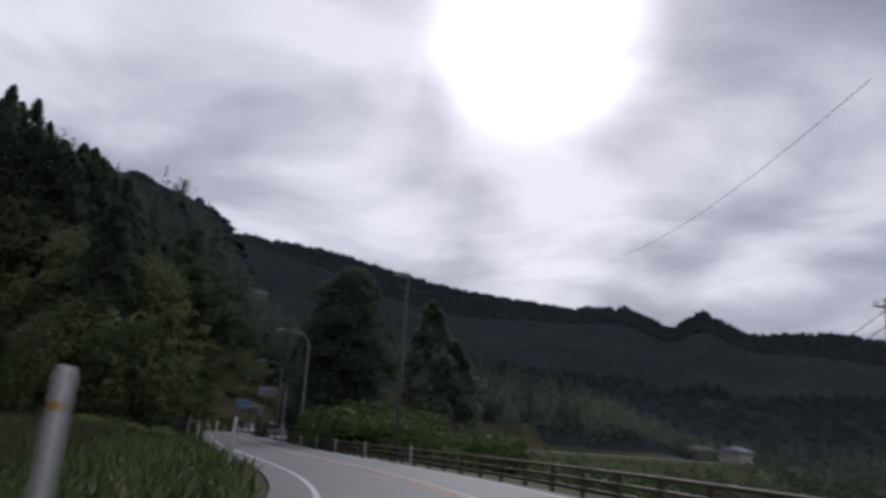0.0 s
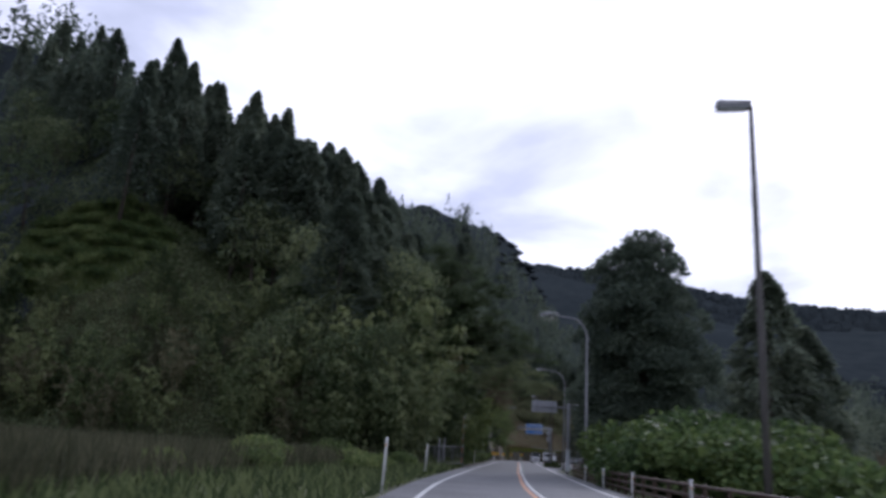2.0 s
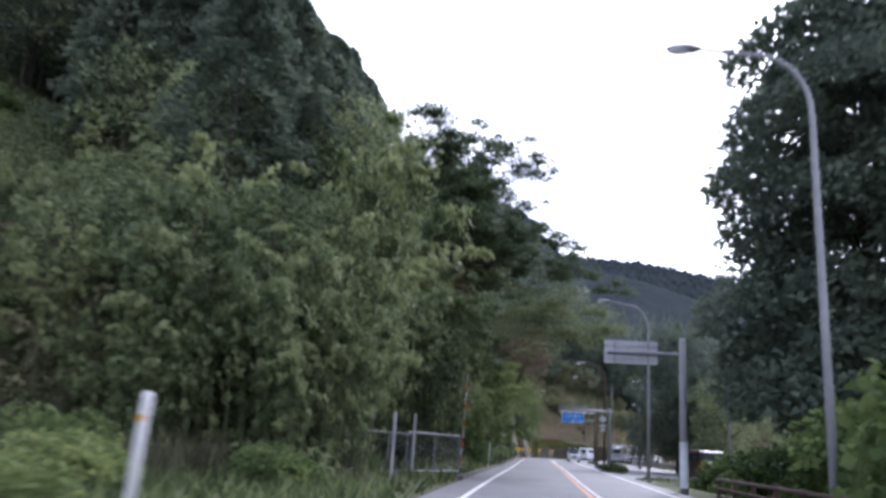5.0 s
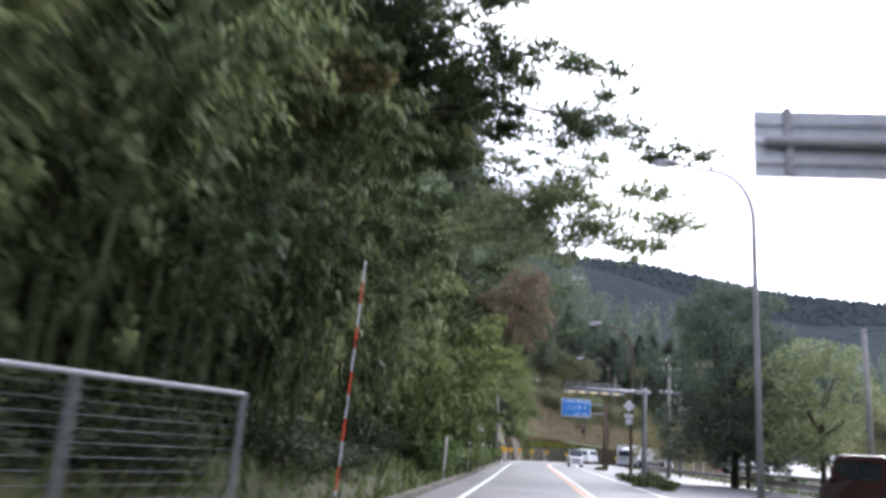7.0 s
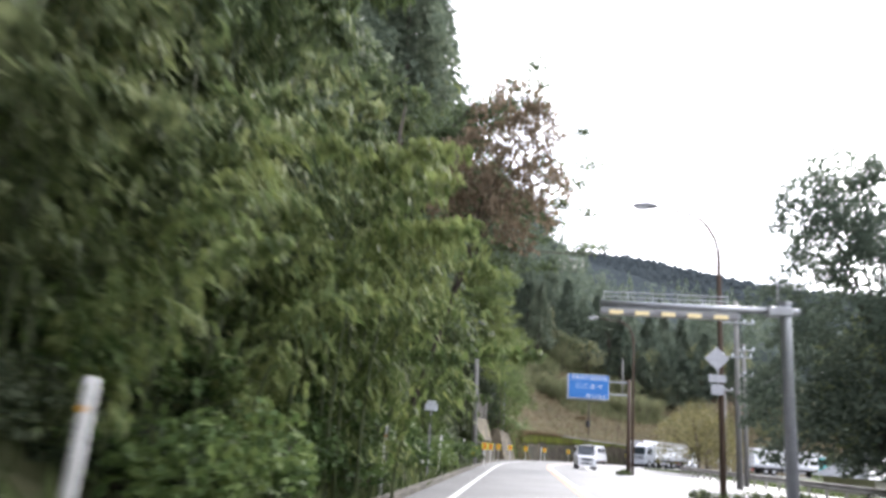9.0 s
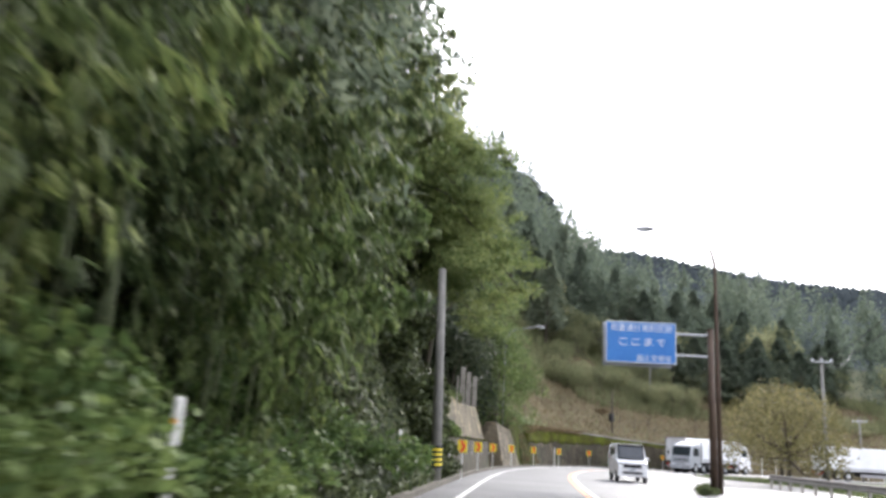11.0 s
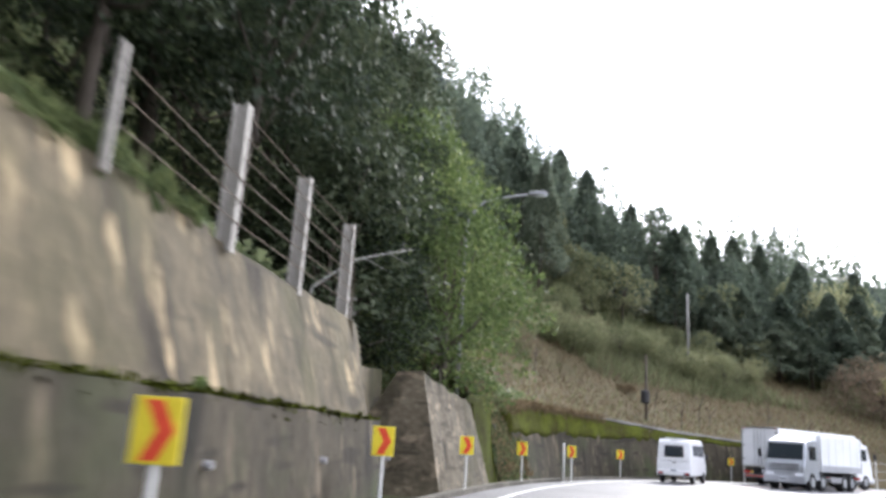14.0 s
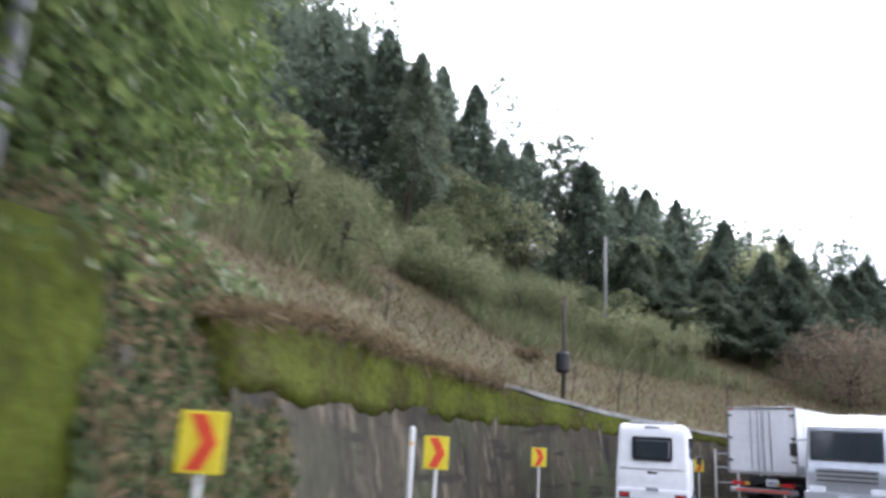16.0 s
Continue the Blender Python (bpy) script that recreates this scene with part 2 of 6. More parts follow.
M_beam = material("weathered_steel_beam", ((0.2, 0.185, 0.165), (0.38, 0.36, 0.33)), 0.7, 1.2, 15, 0.15)
M_white = material("white_vehicle_paint", ((0.62, 0.63, 0.64), (0.76, 0.77, 0.78)), 0.3, 0.6, 6, 0.02, spec=0.5)
M_silver = material("silver_vehicle_paint", ((0.32, 0.34, 0.37), (0.45, 0.47, 0.5)), 0.28, 0.6, 6, 0.02, metal=0.5, spec=0.5)
M_teal = material("teal_vehicle_paint", ((0.05, 0.30, 0.30), (0.09, 0.42, 0.40)), 0.35, 0.6, 6, 0.02, spec=0.5)
M_black = material("black_plastic", ((0.012, 0.012, 0.013), (0.03, 0.03, 0.032)), 0.6, 3, 20, 0.1)
M_tyre = material("tyre_rubber", ((0.012, 0.012, 0.012), (0.03, 0.03, 0.03)), 0.9, 3, 30, 0.2)
M_glass = glass("dark_window_glass")
M_red = material("red_lens", ((0.35, 0.012, 0.012), (0.5, 0.03, 0.03)), 0.25, 2, 9, 0.02, spec=0.5)
M_amber = material("amber_lens", ((0.55, 0.26, 0.03), (0.7, 0.36, 0.05)), 0.3, 2, 9, 0.02, spec=0.5)
M_clear = material("clear_lamp_lens", ((0.55, 0.57, 0.6), (0.8, 0.82, 0.85)), 0.12, 2, 9, 0.02, spec=0.6)
M_blue = material("blue_sign_sheeting", ((0.025, 0.14, 0.42), (0.045, 0.2, 0.52)), 0.4, 0.8, 10, 0.02)
M_signwhite = material("white_sign_sheeting", ((0.55, 0.58, 0.62), (0.72, 0.75, 0.78)), 0.45, 0.9, 10, 0.02)
M_signback = material("aluminium_sign_back", ((0.3, 0.31, 0.33), (0.45, 0.46, 0.48)), 0.5, 1, 9, 0.05, metal=0.3)
M_yellow = material("yellow_sign_sheeting", ((0.62, 0.50, 0.03), (0.8, 0.66, 0.06)), 0.45, 1.5, 10, 0.02)
M_redsign = material("red_orange_sheeting", ((0.6, 0.06, 0.03), (0.78, 0.11, 0.05)), 0.45, 1.5, 10, 0.02)
M_post = material("white_plastic_post", ((0.5, 0.5, 0.47), (0.7, 0.7, 0.67)), 0.6, 3, 20, 0.05)
M_roof = material("grey_roof_tile", ((0.13, 0.14, 0.15), (0.24, 0.25, 0.27)), 0.6, 0.8, 8, 0.2)
M_house = material("plaster_wall", ((0.3, 0.28, 0.25), (0.48, 0.46, 0.42)), 0.85, 0.7, 12, 0.1)
M_wire = material("black_cable", ((0.015, 0.015, 0.016), (0.03, 0.03, 0.03)), 0.6, 3, 20, 0)
M_redcar = material("dark_red_paint", ((0.025, 0.006, 0.008), (0.05, 0.012, 0.014)), 0.35, 2, 9, 0.02, spec=0.5)
# blue-grey of the distance haze is put into these base colours
M_farwood = material("hazed_far_woodland", ((0.03, 0.037, 0.039), (0.039, 0.047, 0.049), (0.05, 0.059, 0.059)), 1.0, 0.01, 0.07, 0.4, spec=0.0, island=0.06)
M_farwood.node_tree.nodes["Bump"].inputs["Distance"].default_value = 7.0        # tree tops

# ---- helpers for building ----
rng = np.random.default_rng(7)


def mesh(name, verts, faces, mat, smooth=False):
    me = bpy.data.meshes.new(name)
    me.from_pydata([tuple(v) for v in verts], [], [tuple(f) for f in faces])
    me.materials.append(mat)
    if smooth:
        me.polygons.foreach_set("use_smooth", [True] * len(me.polygons))
    return me


def part(name, bm, mat, parent=None, label="", smooth=False):
    """Links a bmesh or a mesh as one object under parent."""
    if isinstance(bm, bmesh.types.BMesh):
        me = bpy.data.meshes.new(name)
        bm.to_mesh(me)
        bm.free()
        me.materials.append(mat)
        if smooth:
            me.polygons.foreach_set("use_smooth", [True] * len(me.polygons))
    else:
        me = bm
    ob = new(name, me)
    if parent:
        ob.parent = parent
    if label:
        ob["label"] = label
    return ob


def thing(name, label, category, at=None, group="", kind=""):
    ob = tagged(new(name), label, category, group, kind)
    ob.empty_display_size = 0.2
    if at is not None:
        ob.matrix_world = at
    return ob


def box(size, centre=(0, 0, 0), bevel=0.0, bm=None, turn=None):
    bm = bm or bmesh.new()
    m = Matrix.Translation(centre) @ (turn or Matrix()) @ Matrix.Diagonal((*size, 1))
    r = bmesh.ops.create_cube(bm, size=1, matrix=m)
    if bevel:
        es = list({e for v in r["verts"] for e in v.link_edges})
        bmesh.ops.bevel(bm, geom=es, offset=bevel, segments=2, affect="EDGES", profile=0.6)
    return bm


def tube(points, radii, seg=10, bm=None):
    """A round bar along points, capped."""
    bm = bm or bmesh.new()
    rings = []
    pts = [Vector(p) for p in points]
    if not hasattr(radii, "__len__"):
        radii = [radii] * len(pts)
    for i, p in enumerate(pts):
        d = (pts[min(i + 1, len(pts) - 1)] - pts[max(i - 1, 0)]).normalized()
        side = d.cross(Vector((0, 0, 1)) if abs(d.z) < 0.9 else Vector((1, 0, 0))).normalized()
        up = side.cross(d)
        rings.append([bm.verts.new(p + radii[i] * (math.cos(a) * side + math.sin(a) * up)) for a in (2 * math.pi * k / seg for k in range(seg))])
    for a, b in zip(rings, rings[1:]):
        for k in range(seg):
            bm.faces.new((a[k], a[(k + 1) % seg], b[(k + 1) % seg], b[k]))
    bm.faces.new(rings[0][::-1])
    bm.faces.new(rings[-1])
    return bm


def prism(profile, half, bevel=0.0, axis="x"):
    """A side outline (y, z) drawn across the width, -half to half in x."""
    bm = bmesh.new()
    a = [bm.verts.new((-half, y, z)) for y, z in profile]
    b = [bm.verts.new((half, y, z)) for y, z in profile]
    n = len(profile)
    bm.faces.new(a)
    bm.faces.new(b[::-1])
    for i in range(n):
        bm.faces.new((a[i], b[i], b[(i + 1) % n], a[(i + 1) % n]))
    bmesh.ops.recalc_face_normals(bm, faces=bm.faces)
    if bevel:
        bmesh.ops.bevel(bm, geom=list(bm.edges), offset=bevel, segments=2, affect="EDGES", profile=0.6)
    return bm


# ---- the line of the road ----
EYES = [(r[1], r[2]) for r in PATH]


def road_line():
    """Points a metre apart along the lane, with heading (radians to the right of +y)."""
    pts = []
    h0 = math.atan2(EYES[1][0] - EYES[0][0], EYES[1][1] - EYES[0][1]) + 0.04
    for k in range(70, 0, -1):
        pts.append((EYES[0][0] - math.sin(h0) * k, EYES[0][1] - math.cos(h0) * k))
    pts += EYES
    x, y = EYES[-1]
    h = radians(6.6)
    for k in range(160):
        h = min(h + (1 / 65 if k < 14 else 1 / 40), radians(92))
        x, y = x + math.sin(h), y + math.cos(h)
        pts.append((x, y))
    pts = np.array(pts)
    s = np.concatenate([[0], np.cumsum(np.hypot(*np.diff(pts, axis=0).T))])
    u = np.arange(0, s[-1], 1.0)
    x, y = np.interp(u, s, pts[:, 0]), np.interp(u, s, pts[:, 1])
    for _ in range(6):
        x[1:-1] = (x[:-2] + 2 * x[1:-1] + x[2:]) / 4
        y[1:-1] = (y[:-2] + 2 * y[1:-1] + y[2:]) / 4
    return np.stack([x, y], 1), np.arctan2(np.gradient(x), np.gradient(y))


LINE, HEAD = road_line()
S0 = 70.0                                   # length of line before the first eye


def along(y):
    """Length along the line where it passes the given y (before the bend)."""
    n = int(np.argmax(LINE[:, 1] > 216)) or len(LINE)
    return float(np.interp(y, LINE[:n, 1], np.arange(n)))


def rd(s, off, z=0.0):
    """World place at length s and offset to the right of the line."""
    x, y = np.interp(s, np.arange(len(LINE)), LINE[:, 0]), np.interp(s, np.arange(len(LINE)), LINE[:, 1])
    h = np.interp(s, np.arange(len(LINE)), HEAD)
    return (float(x + math.cos(h) * off), float(y - math.sin(h) * off), z)


def rd_turn(s):
    return -math.degrees(float(np.interp(s, np.arange(len(LINE)), HEAD)))


def offset_of(x, y):
    """Nearest length and signed offset to the right, for arrays."""
    x, y = np.atleast_1d(x).astype(float), np.atleast_1d(y).astype(float)
    out_s, out_o = np.zeros(len(x)), np.zeros(len(x))
    for a in range(0, len(x), 4000):
        dx = x[a:a + 4000, None] - LINE[None, ::2, 0]
        dy = y[a:a + 4000, None] - LINE[None, ::2, 1]
        i = np.argmin(dx * dx + dy * dy, axis=1)
        h = HEAD[::2][i]
        r = np.arange(len(i))
        out_o[a:a + 4000] = np.sign(dx[r, i] * np.cos(h) - dy[r, i] * np.sin(h)) * np.hypot(dx[r, i], dy[r, i])
        out_s[a:a + 4000] = i * 2
    out_o = np.where((x > 40) & (y < 205), np.abs(out_o), out_o)      # the valley lies inside the bend
    return out_s, out_o


def sstep(a, b, v):
    t = np.clip((v - a) / (b - a), 0, 1)
    return t * t * (3 - 2 * t)


def wobble(x, y, size):
    return np.sin(x / size + 1.3 * np.sin(y / size * 0.7)) * np.cos(y / size * 1.1 + 0.8 * np.sin(x / size * 0.6 + 2))


FAR_AZ = [-180, -60, -25, -5, 4, 9.5, 16.6, 22.6, 27, 30, 32.4, 35.4, 41, 44, 60, 100, 180]
FAR_EL = [9, 9, 9, 13.1, 12.5, 11.5, 10.3, 9.3, 9.35, 8.05, 9.3, 7.9, 8.0, 7.6, 8, 7, 9]


def front(x):
    """The hill comes down to the road only past this y; before it the left side is open and flat."""
    return 79 + 0.06 * np.maximum(0, -np.asarray(x, dtype=float) - 15)


def ground_z(x, y):
    x, y = np.atleast_1d(x).astype(float), np.atleast_1d(y).astype(float)
    s, off = offset_of(x, y)
    bend = sstep(186, 205, y) * (1 - sstep(5, -45, x))
    # left: hillside
    toe = 3.3 + 1.2 * sstep(150, 154, y) * (1 - bend) + 0.9 * bend
    d_road, d_front = np.maximum(-off - toe, 0), np.maximum(y - front(x), 0)
    d = np.minimum(d_road, d_front)
    k = (0.80 + 0.32 * sstep(2, 22, d_road - d_front)) * (1 - bend) + np.interp(x, [-12, -3, 8, 40], [0.56, 0.55, 0.48, 0.42]) * bend
    cap = 150 * (1 - bend) + np.interp(x, [-12, 2, 12, 30, 60], [38, 33, 24, 17, 14]) * bend + 17 * bend * sstep(62, 130, d) * sstep(-5, 25, x)
    lin = k * np.maximum(d - 0.5, 0) * (0.55 + 0.45 * sstep(0, 14, d)) * (1 + 0.13 * wobble(x, y, 17) * sstep(3, 15, d))
    hill = cap * (1 - np.exp(-(lin / cap) ** 1.5)) ** (1 / 1.5)
    wallzone = sstep(156, 158, y) * (1 - sstep(176, 180, y)) * (1 - bend)
    nose = sstep(140, 147, y) * (1 - sstep(156.2, 158.4, y)) * (1 - bend)
    hill = hill + nose * 8.5 * sstep(0.2, 3.0, -off - 3.3)
    hill = np.where(off < 0, hill + wallzone * 3.4 * sstep(0.9, 2.0, d), 0)
    mossy = sstep(180, 184, y) * (off < 0) * (s < 330)
    hill = hill + mossy * 2.2 * sstep(1.2, 1.8, d)
    # right: shoulder, lay-by, then down to the valley
    lay = sstep(100, 118, y) * 9.5
    r = np.maximum(off - 7.0 - lay, 0)
    valley = -np.minimum(0.42 * r, 9) * sstep(0, 6, r)
    z = np.where(off < 0, hill, valley) - 0.06
    # east of the bend the hill falls away to the valley floor
    ease = sstep(125, 175, x) * (1 - sstep(205, 430, y)) * (off < 0)
    z = np.where(ease > 0, -9.1 + (z + 9.1) * (1 - ease), z)
    # far mountains
    dist = np.hypot(x, y)
    az = np.degrees(np.arctan2(x, y))
    el = np.interp(az, FAR_AZ, FAR_EL)
    top = (1700 * np.tan(np.radians(el)) - 9) * (1 + 0.012 * wobble(x, y, 80))
    far = top * sstep(420, 1700, dist) * (1 + 0.13 * wobble(x, y, 150) * (1 - sstep(1250, 1650, dist)))
    z = z + 20 * np.exp(-((x + 8) / 20) ** 2 - ((y - 410) / 80) ** 2)          # shoulders behind the bend
    z = z + 10 * np.exp(-((x - 37) / 38) ** 2 - ((y - 302) / 32) ** 2)
    return np.maximum(z, np.where(dist > 420, far, -99))


def gz(x, y):
    return float(ground_z(x, y)[0])


def build_ground():
    def axis(lo, hi, a, b, step):
        v = list(np.arange(a, b + step / 2, step))
        g, p = step, v[-1]
        while p < hi:
            g *= 1.045
            p += g
            v.append(p)
        g, p = step, v[0]
        while p > lo:
            g *= 1.09
            p -= g
            v.insert(0, p)
        return np.array(v)
    xs, ys = axis(-3600, 3600, -60, 60, 1.5), axis(-1800, 3600, -20, 250, 1.5)
    X, Y = np.meshgrid(xs, ys, indexing="ij")
    Z = ground_z(X.ravel(), Y.ravel())
    Z += 0.05 * np.sin(X.ravel() * 2.1) * np.cos(Y.ravel() * 1.7) * (Z > 0.3)
    nx, ny = len(xs), len(ys)
    v = np.stack([X.ravel(), Y.ravel(), Z], 1)
    i = np.arange(nx - 1)[:, None] * ny + np.arange(ny - 1)[None]
    f = np.stack([i, i + ny, i + ny + 1, i + 1], -1).reshape(-1, 4)
    me = mesh("ground", v.tolist(), f.tolist(), M_soil, smooth=True)
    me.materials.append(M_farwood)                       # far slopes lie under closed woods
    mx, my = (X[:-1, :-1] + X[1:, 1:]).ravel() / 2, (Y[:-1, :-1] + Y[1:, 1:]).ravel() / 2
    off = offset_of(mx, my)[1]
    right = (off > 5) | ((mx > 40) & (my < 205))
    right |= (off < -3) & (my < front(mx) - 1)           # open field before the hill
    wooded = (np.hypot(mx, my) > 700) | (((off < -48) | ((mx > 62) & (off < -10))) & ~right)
    me.materials.append(M_earth)                         # cut slope of the bend
    me.materials.append(M_turf)                          # verge behind the lay-by
    cut = (off < -4.2) & (off > -25) & (my > 186) & (mx > -25) & (mx < 90)
    turf = right & (np.hypot(mx, my) < 700)
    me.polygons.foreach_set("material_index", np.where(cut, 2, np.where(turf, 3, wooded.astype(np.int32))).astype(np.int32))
    tagged(new("ground", me), "wooded hillside, verge and valley ground with leaf litter", "ground", kind="structure")


build_ground()


def strip(name, s0, s1, o0, o1, z, mat, step=1.0, thick=0.05):
    """A ribbon along the road between two offsets (numbers or functions of s)."""
    f0 = o0 if callable(o0) else (lambda s: o0)
    f1 = o1 if callable(o1) else (lambda s: o1)
    ss = np.arange(s0, s1 + step / 2, step)
    v, f = [], []
    for s in ss:
        a, b = rd(s, f0(s), z), rd(s, f1(s), z)
        v += [a, b, (a[0], a[1], z - thick), (b[0], b[1], z - thick)]
    for i in range(len(ss) - 1):
        k = 4 * i
        f += [(k, k + 1, k + 5, k + 4), (k + 2, k, k + 4, k + 6), (k + 1, k + 3, k + 7, k + 5)]
    f += [(0, 2, 3, 1), (k + 4, k + 5, k + 7, k + 6)]
    return mesh(name, v, f, mat)


SEND = len(LINE) - 3.0
y_s = along


def right_edge(s):
    """Asphalt widens into a lay-by past the lamp-lined stretch."""
    yy = np.interp(s, np.arange(len(LINE)), LINE[:, 1])
    w = 5.6 + 9.5 * float(sstep(104, 124, yy)) - 7.5 * float(sstep(176, 196, yy))
    return w


road = tagged(new("road", strip("road", 2, SEND, -2.6, right_edge, 0.0, M_asphalt)), "worn grey asphalt two-lane road with a wide lay-by", "road", kind="structure")
for nm, a, b, mat, z in (("edge_line", -1.72, -1.58, M_paint, 0.006), ("edge_line", 4.75, 4.9, M_paint, 0.006), ("centre_line", 1.7, 1.85, M_orange, 0.006), ("centre_line", 1.95, 2.07, M_paint, 0.006)):
    ob = part(nm, strip(nm, 2, SEND - 1, a, b, z, mat, thick=0.01), mat, road)

# ---- plants ----


def leaf_quads(c, d, n, length, width, r, folded=False):
    """Pointed leaf blades: centres c, directions d, face normals n (arrays); folded ones have four corners."""
    side = np.cross(d, n)
    side /= np.linalg.norm(side, axis=1, keepdims=True) + 1e-9
    L, Wd = (length * r)[:, None], (width * r)[:, None]
    b = c + d * L / 2
    if folded:
        m = c + n * L * 0.08
        v = np.stack([c - d * L / 2, m - side * Wd / 2, b, m + side * Wd / 2], 1)
    else:
        m = c - d * L * 0.42
        v = np.stack([m - side * Wd / 2, b, m + side * Wd / 2], 1)
    k = v.shape[1]
    v = v.reshape(-1, 3)
    return v, np.arange(len(v)).reshape(-1, k)


def unit(v):
    return v / (np.linalg.norm(v, axis=-1, keepdims=True) + 1e-9)


def leaf_mesh(name, v, f, mat):
    me = bpy.data.meshes.new(name)
    me.vertices.add(len(v))
    me.vertices.foreach_set("co", v.astype(np.float32).ravel())
    me.loops.add(f.size)
    me.loops.foreach_set("vertex_index", f.ravel().astype(np.int32))
    me.polygons.add(len(f))
    me.polygons.foreach_set("loop_start", np.arange(0, f.size, f.shape[1], dtype=np.int32))
    me.polygons.foreach_set("loop_total", np.full(len(f), f.shape[1], dtype=np.int32))
    me.update(calc_edges=True)
    me.materials.append(mat)
    return me


def join(parts):
    vs, fs, k = [], [], 0
    for v, f in parts:
        vs.append(v)
        fs.append(f + k)
        k += len(v)
    return np.concatenate(vs), np.concatenate(fs)


def rand_dirs(g, n):
    return unit(g.normal(size=(n, 3)))


def plant(name, label, category, trunk_bm, trunk_mat, crown_me, group):
    t = thing(name, label, category, group=group)
    part("trunk", trunk_bm, trunk_mat, t, smooth=True)
    part("crown", crown_me, None, t)
    return t


def make_cedar(seed, h=18.0, rad=2.9, n=1400, mat=None, spray=0.9, top=0.85):
    g = np.random.default_rng(seed)
    u = g.random(n) ** 0.8
    z = h * (0.18 + 0.82 * u)
    prof = rad * (1 - u) ** top * (0.88 + 0.1 * np.sin(z * 2.2 + g.random() * 6)) + 0.12
    ang = g.random(n) * 2 * np.pi
    lump = 1 + 0.22 * np.sin(ang * 3 + z * 0.9 + seed) + 0.12 * np.sin(ang * 7 - z * 1.7)
    rr = prof * lump * (0.55 + 0.45 * g.random(n) ** 0.5)
    c = np.stack([rr * np.cos(ang), rr * np.sin(ang), z - 0.18 * rr], 1)
    outw = np.stack([np.cos(ang), np.sin(ang), np.full(n, -0.35)], 1)
    d = unit(outw + 0.45 * g.normal(size=(n, 3)))
    nn = unit(np.stack([np.cos(ang) * 0.5, np.sin(ang) * 0.5, np.ones(n)], 1) + 0.5 * g.normal(size=(n, 3)))
    v, f = leaf_quads(c, d, nn, spray, spray * 0.54, 0.6 + 0.7 * g.random(n))
    bm = tube([(0, 0, -0.8), (0.03, 0.02, h * 0.4), (0, 0, h * 0.93)], [0.24, 0.16, 0.03], 8)
    return plant("cedar_tree", "tall dark green Japanese cedar on the wooded hillside", "tree", bm, M_bark, leaf_mesh("cedar_crown", v, f, mat or M_cedar), "hillside cedars")


def clumps_crown(g, centres, radii, per, length, width, droop=0.2, folded=False, flat=0.8, core=0.72):
    out = []
    for c, r in zip(centres, radii):
        n = int(per * (r / np.mean(radii)) ** 2)
        dv = rand_dirs(g, n)
        dv[:, 2] = np.abs(dv[:, 2]) * 0.95 - 0.25
        dv = unit(dv)
        p = np.array(c) + dv * r * (core + (1.12 - core) * g.random((n, 1))) * np.array([1, 1, flat])
        d = unit(dv + 0.8 * g.normal(size=(n, 3)) - np.array([0, 0, droop]))
        nn = unit(dv + 0.6 * g.normal(size=(n, 3)) + np.array([0, 0, 0.5]))
        out.append(leaf_quads(p, d, nn, length, width, 0.6 + 0.8 * g.random(n), folded))
    return join(out)


def make_broadleaf(seed, h=9.0, spread=3.2, nclump=18, per=95, mat=None, length=0.32, width=0.19, name="broadleaf_tree",
                   label="leafy green broadleaf tree on the roadside slope", group="hillside broadleaf trees", low=0.3, peak=0.0):
    g = np.random.default_rng(seed)
    centres, radii = [], []
    bm = tube([(0, 0, -0.6), (0.1, 0.05, h * 0.35), (0.05 * spread, -0.1, h * 0.6)], [0.06 + h * 0.016, h * 0.012, 0.05], 8)
    for i in range(nclump):
        a, t = i * 2.4 + g.random(), (i + 0.5) / nclump
        zz = h * (low + (0.93 - low) * t)
        rr = spread * (0.95 * math.sqrt(max(0.06, 1 - ((t - 0.35) / 0.68) ** 2))) * (0.45 + 0.5 * g.random())
        c = (rr * math.cos(a), rr * math.sin(a), zz)
        centres.append(c)
        radii.append(spread * (0.34 + 0.2 * g.random()) * (1 - peak * t))
        if i % 2 == 0:
            tube([(0, 0, h * 0.3 + 0.15 * zz), (c[0] * 0.5, c[1] * 0.5, zz * 0.8), (c[0] * 0.95, c[1] * 0.95, zz)], [0.07, 0.045, 0.015], 5, bm)
    v, f = clumps_crown(g, centres, radii, per, length, width)
    return plant(name, label, "tree", bm, M_bark, leaf_mesh("crown", v, f, mat or M_broad), group)


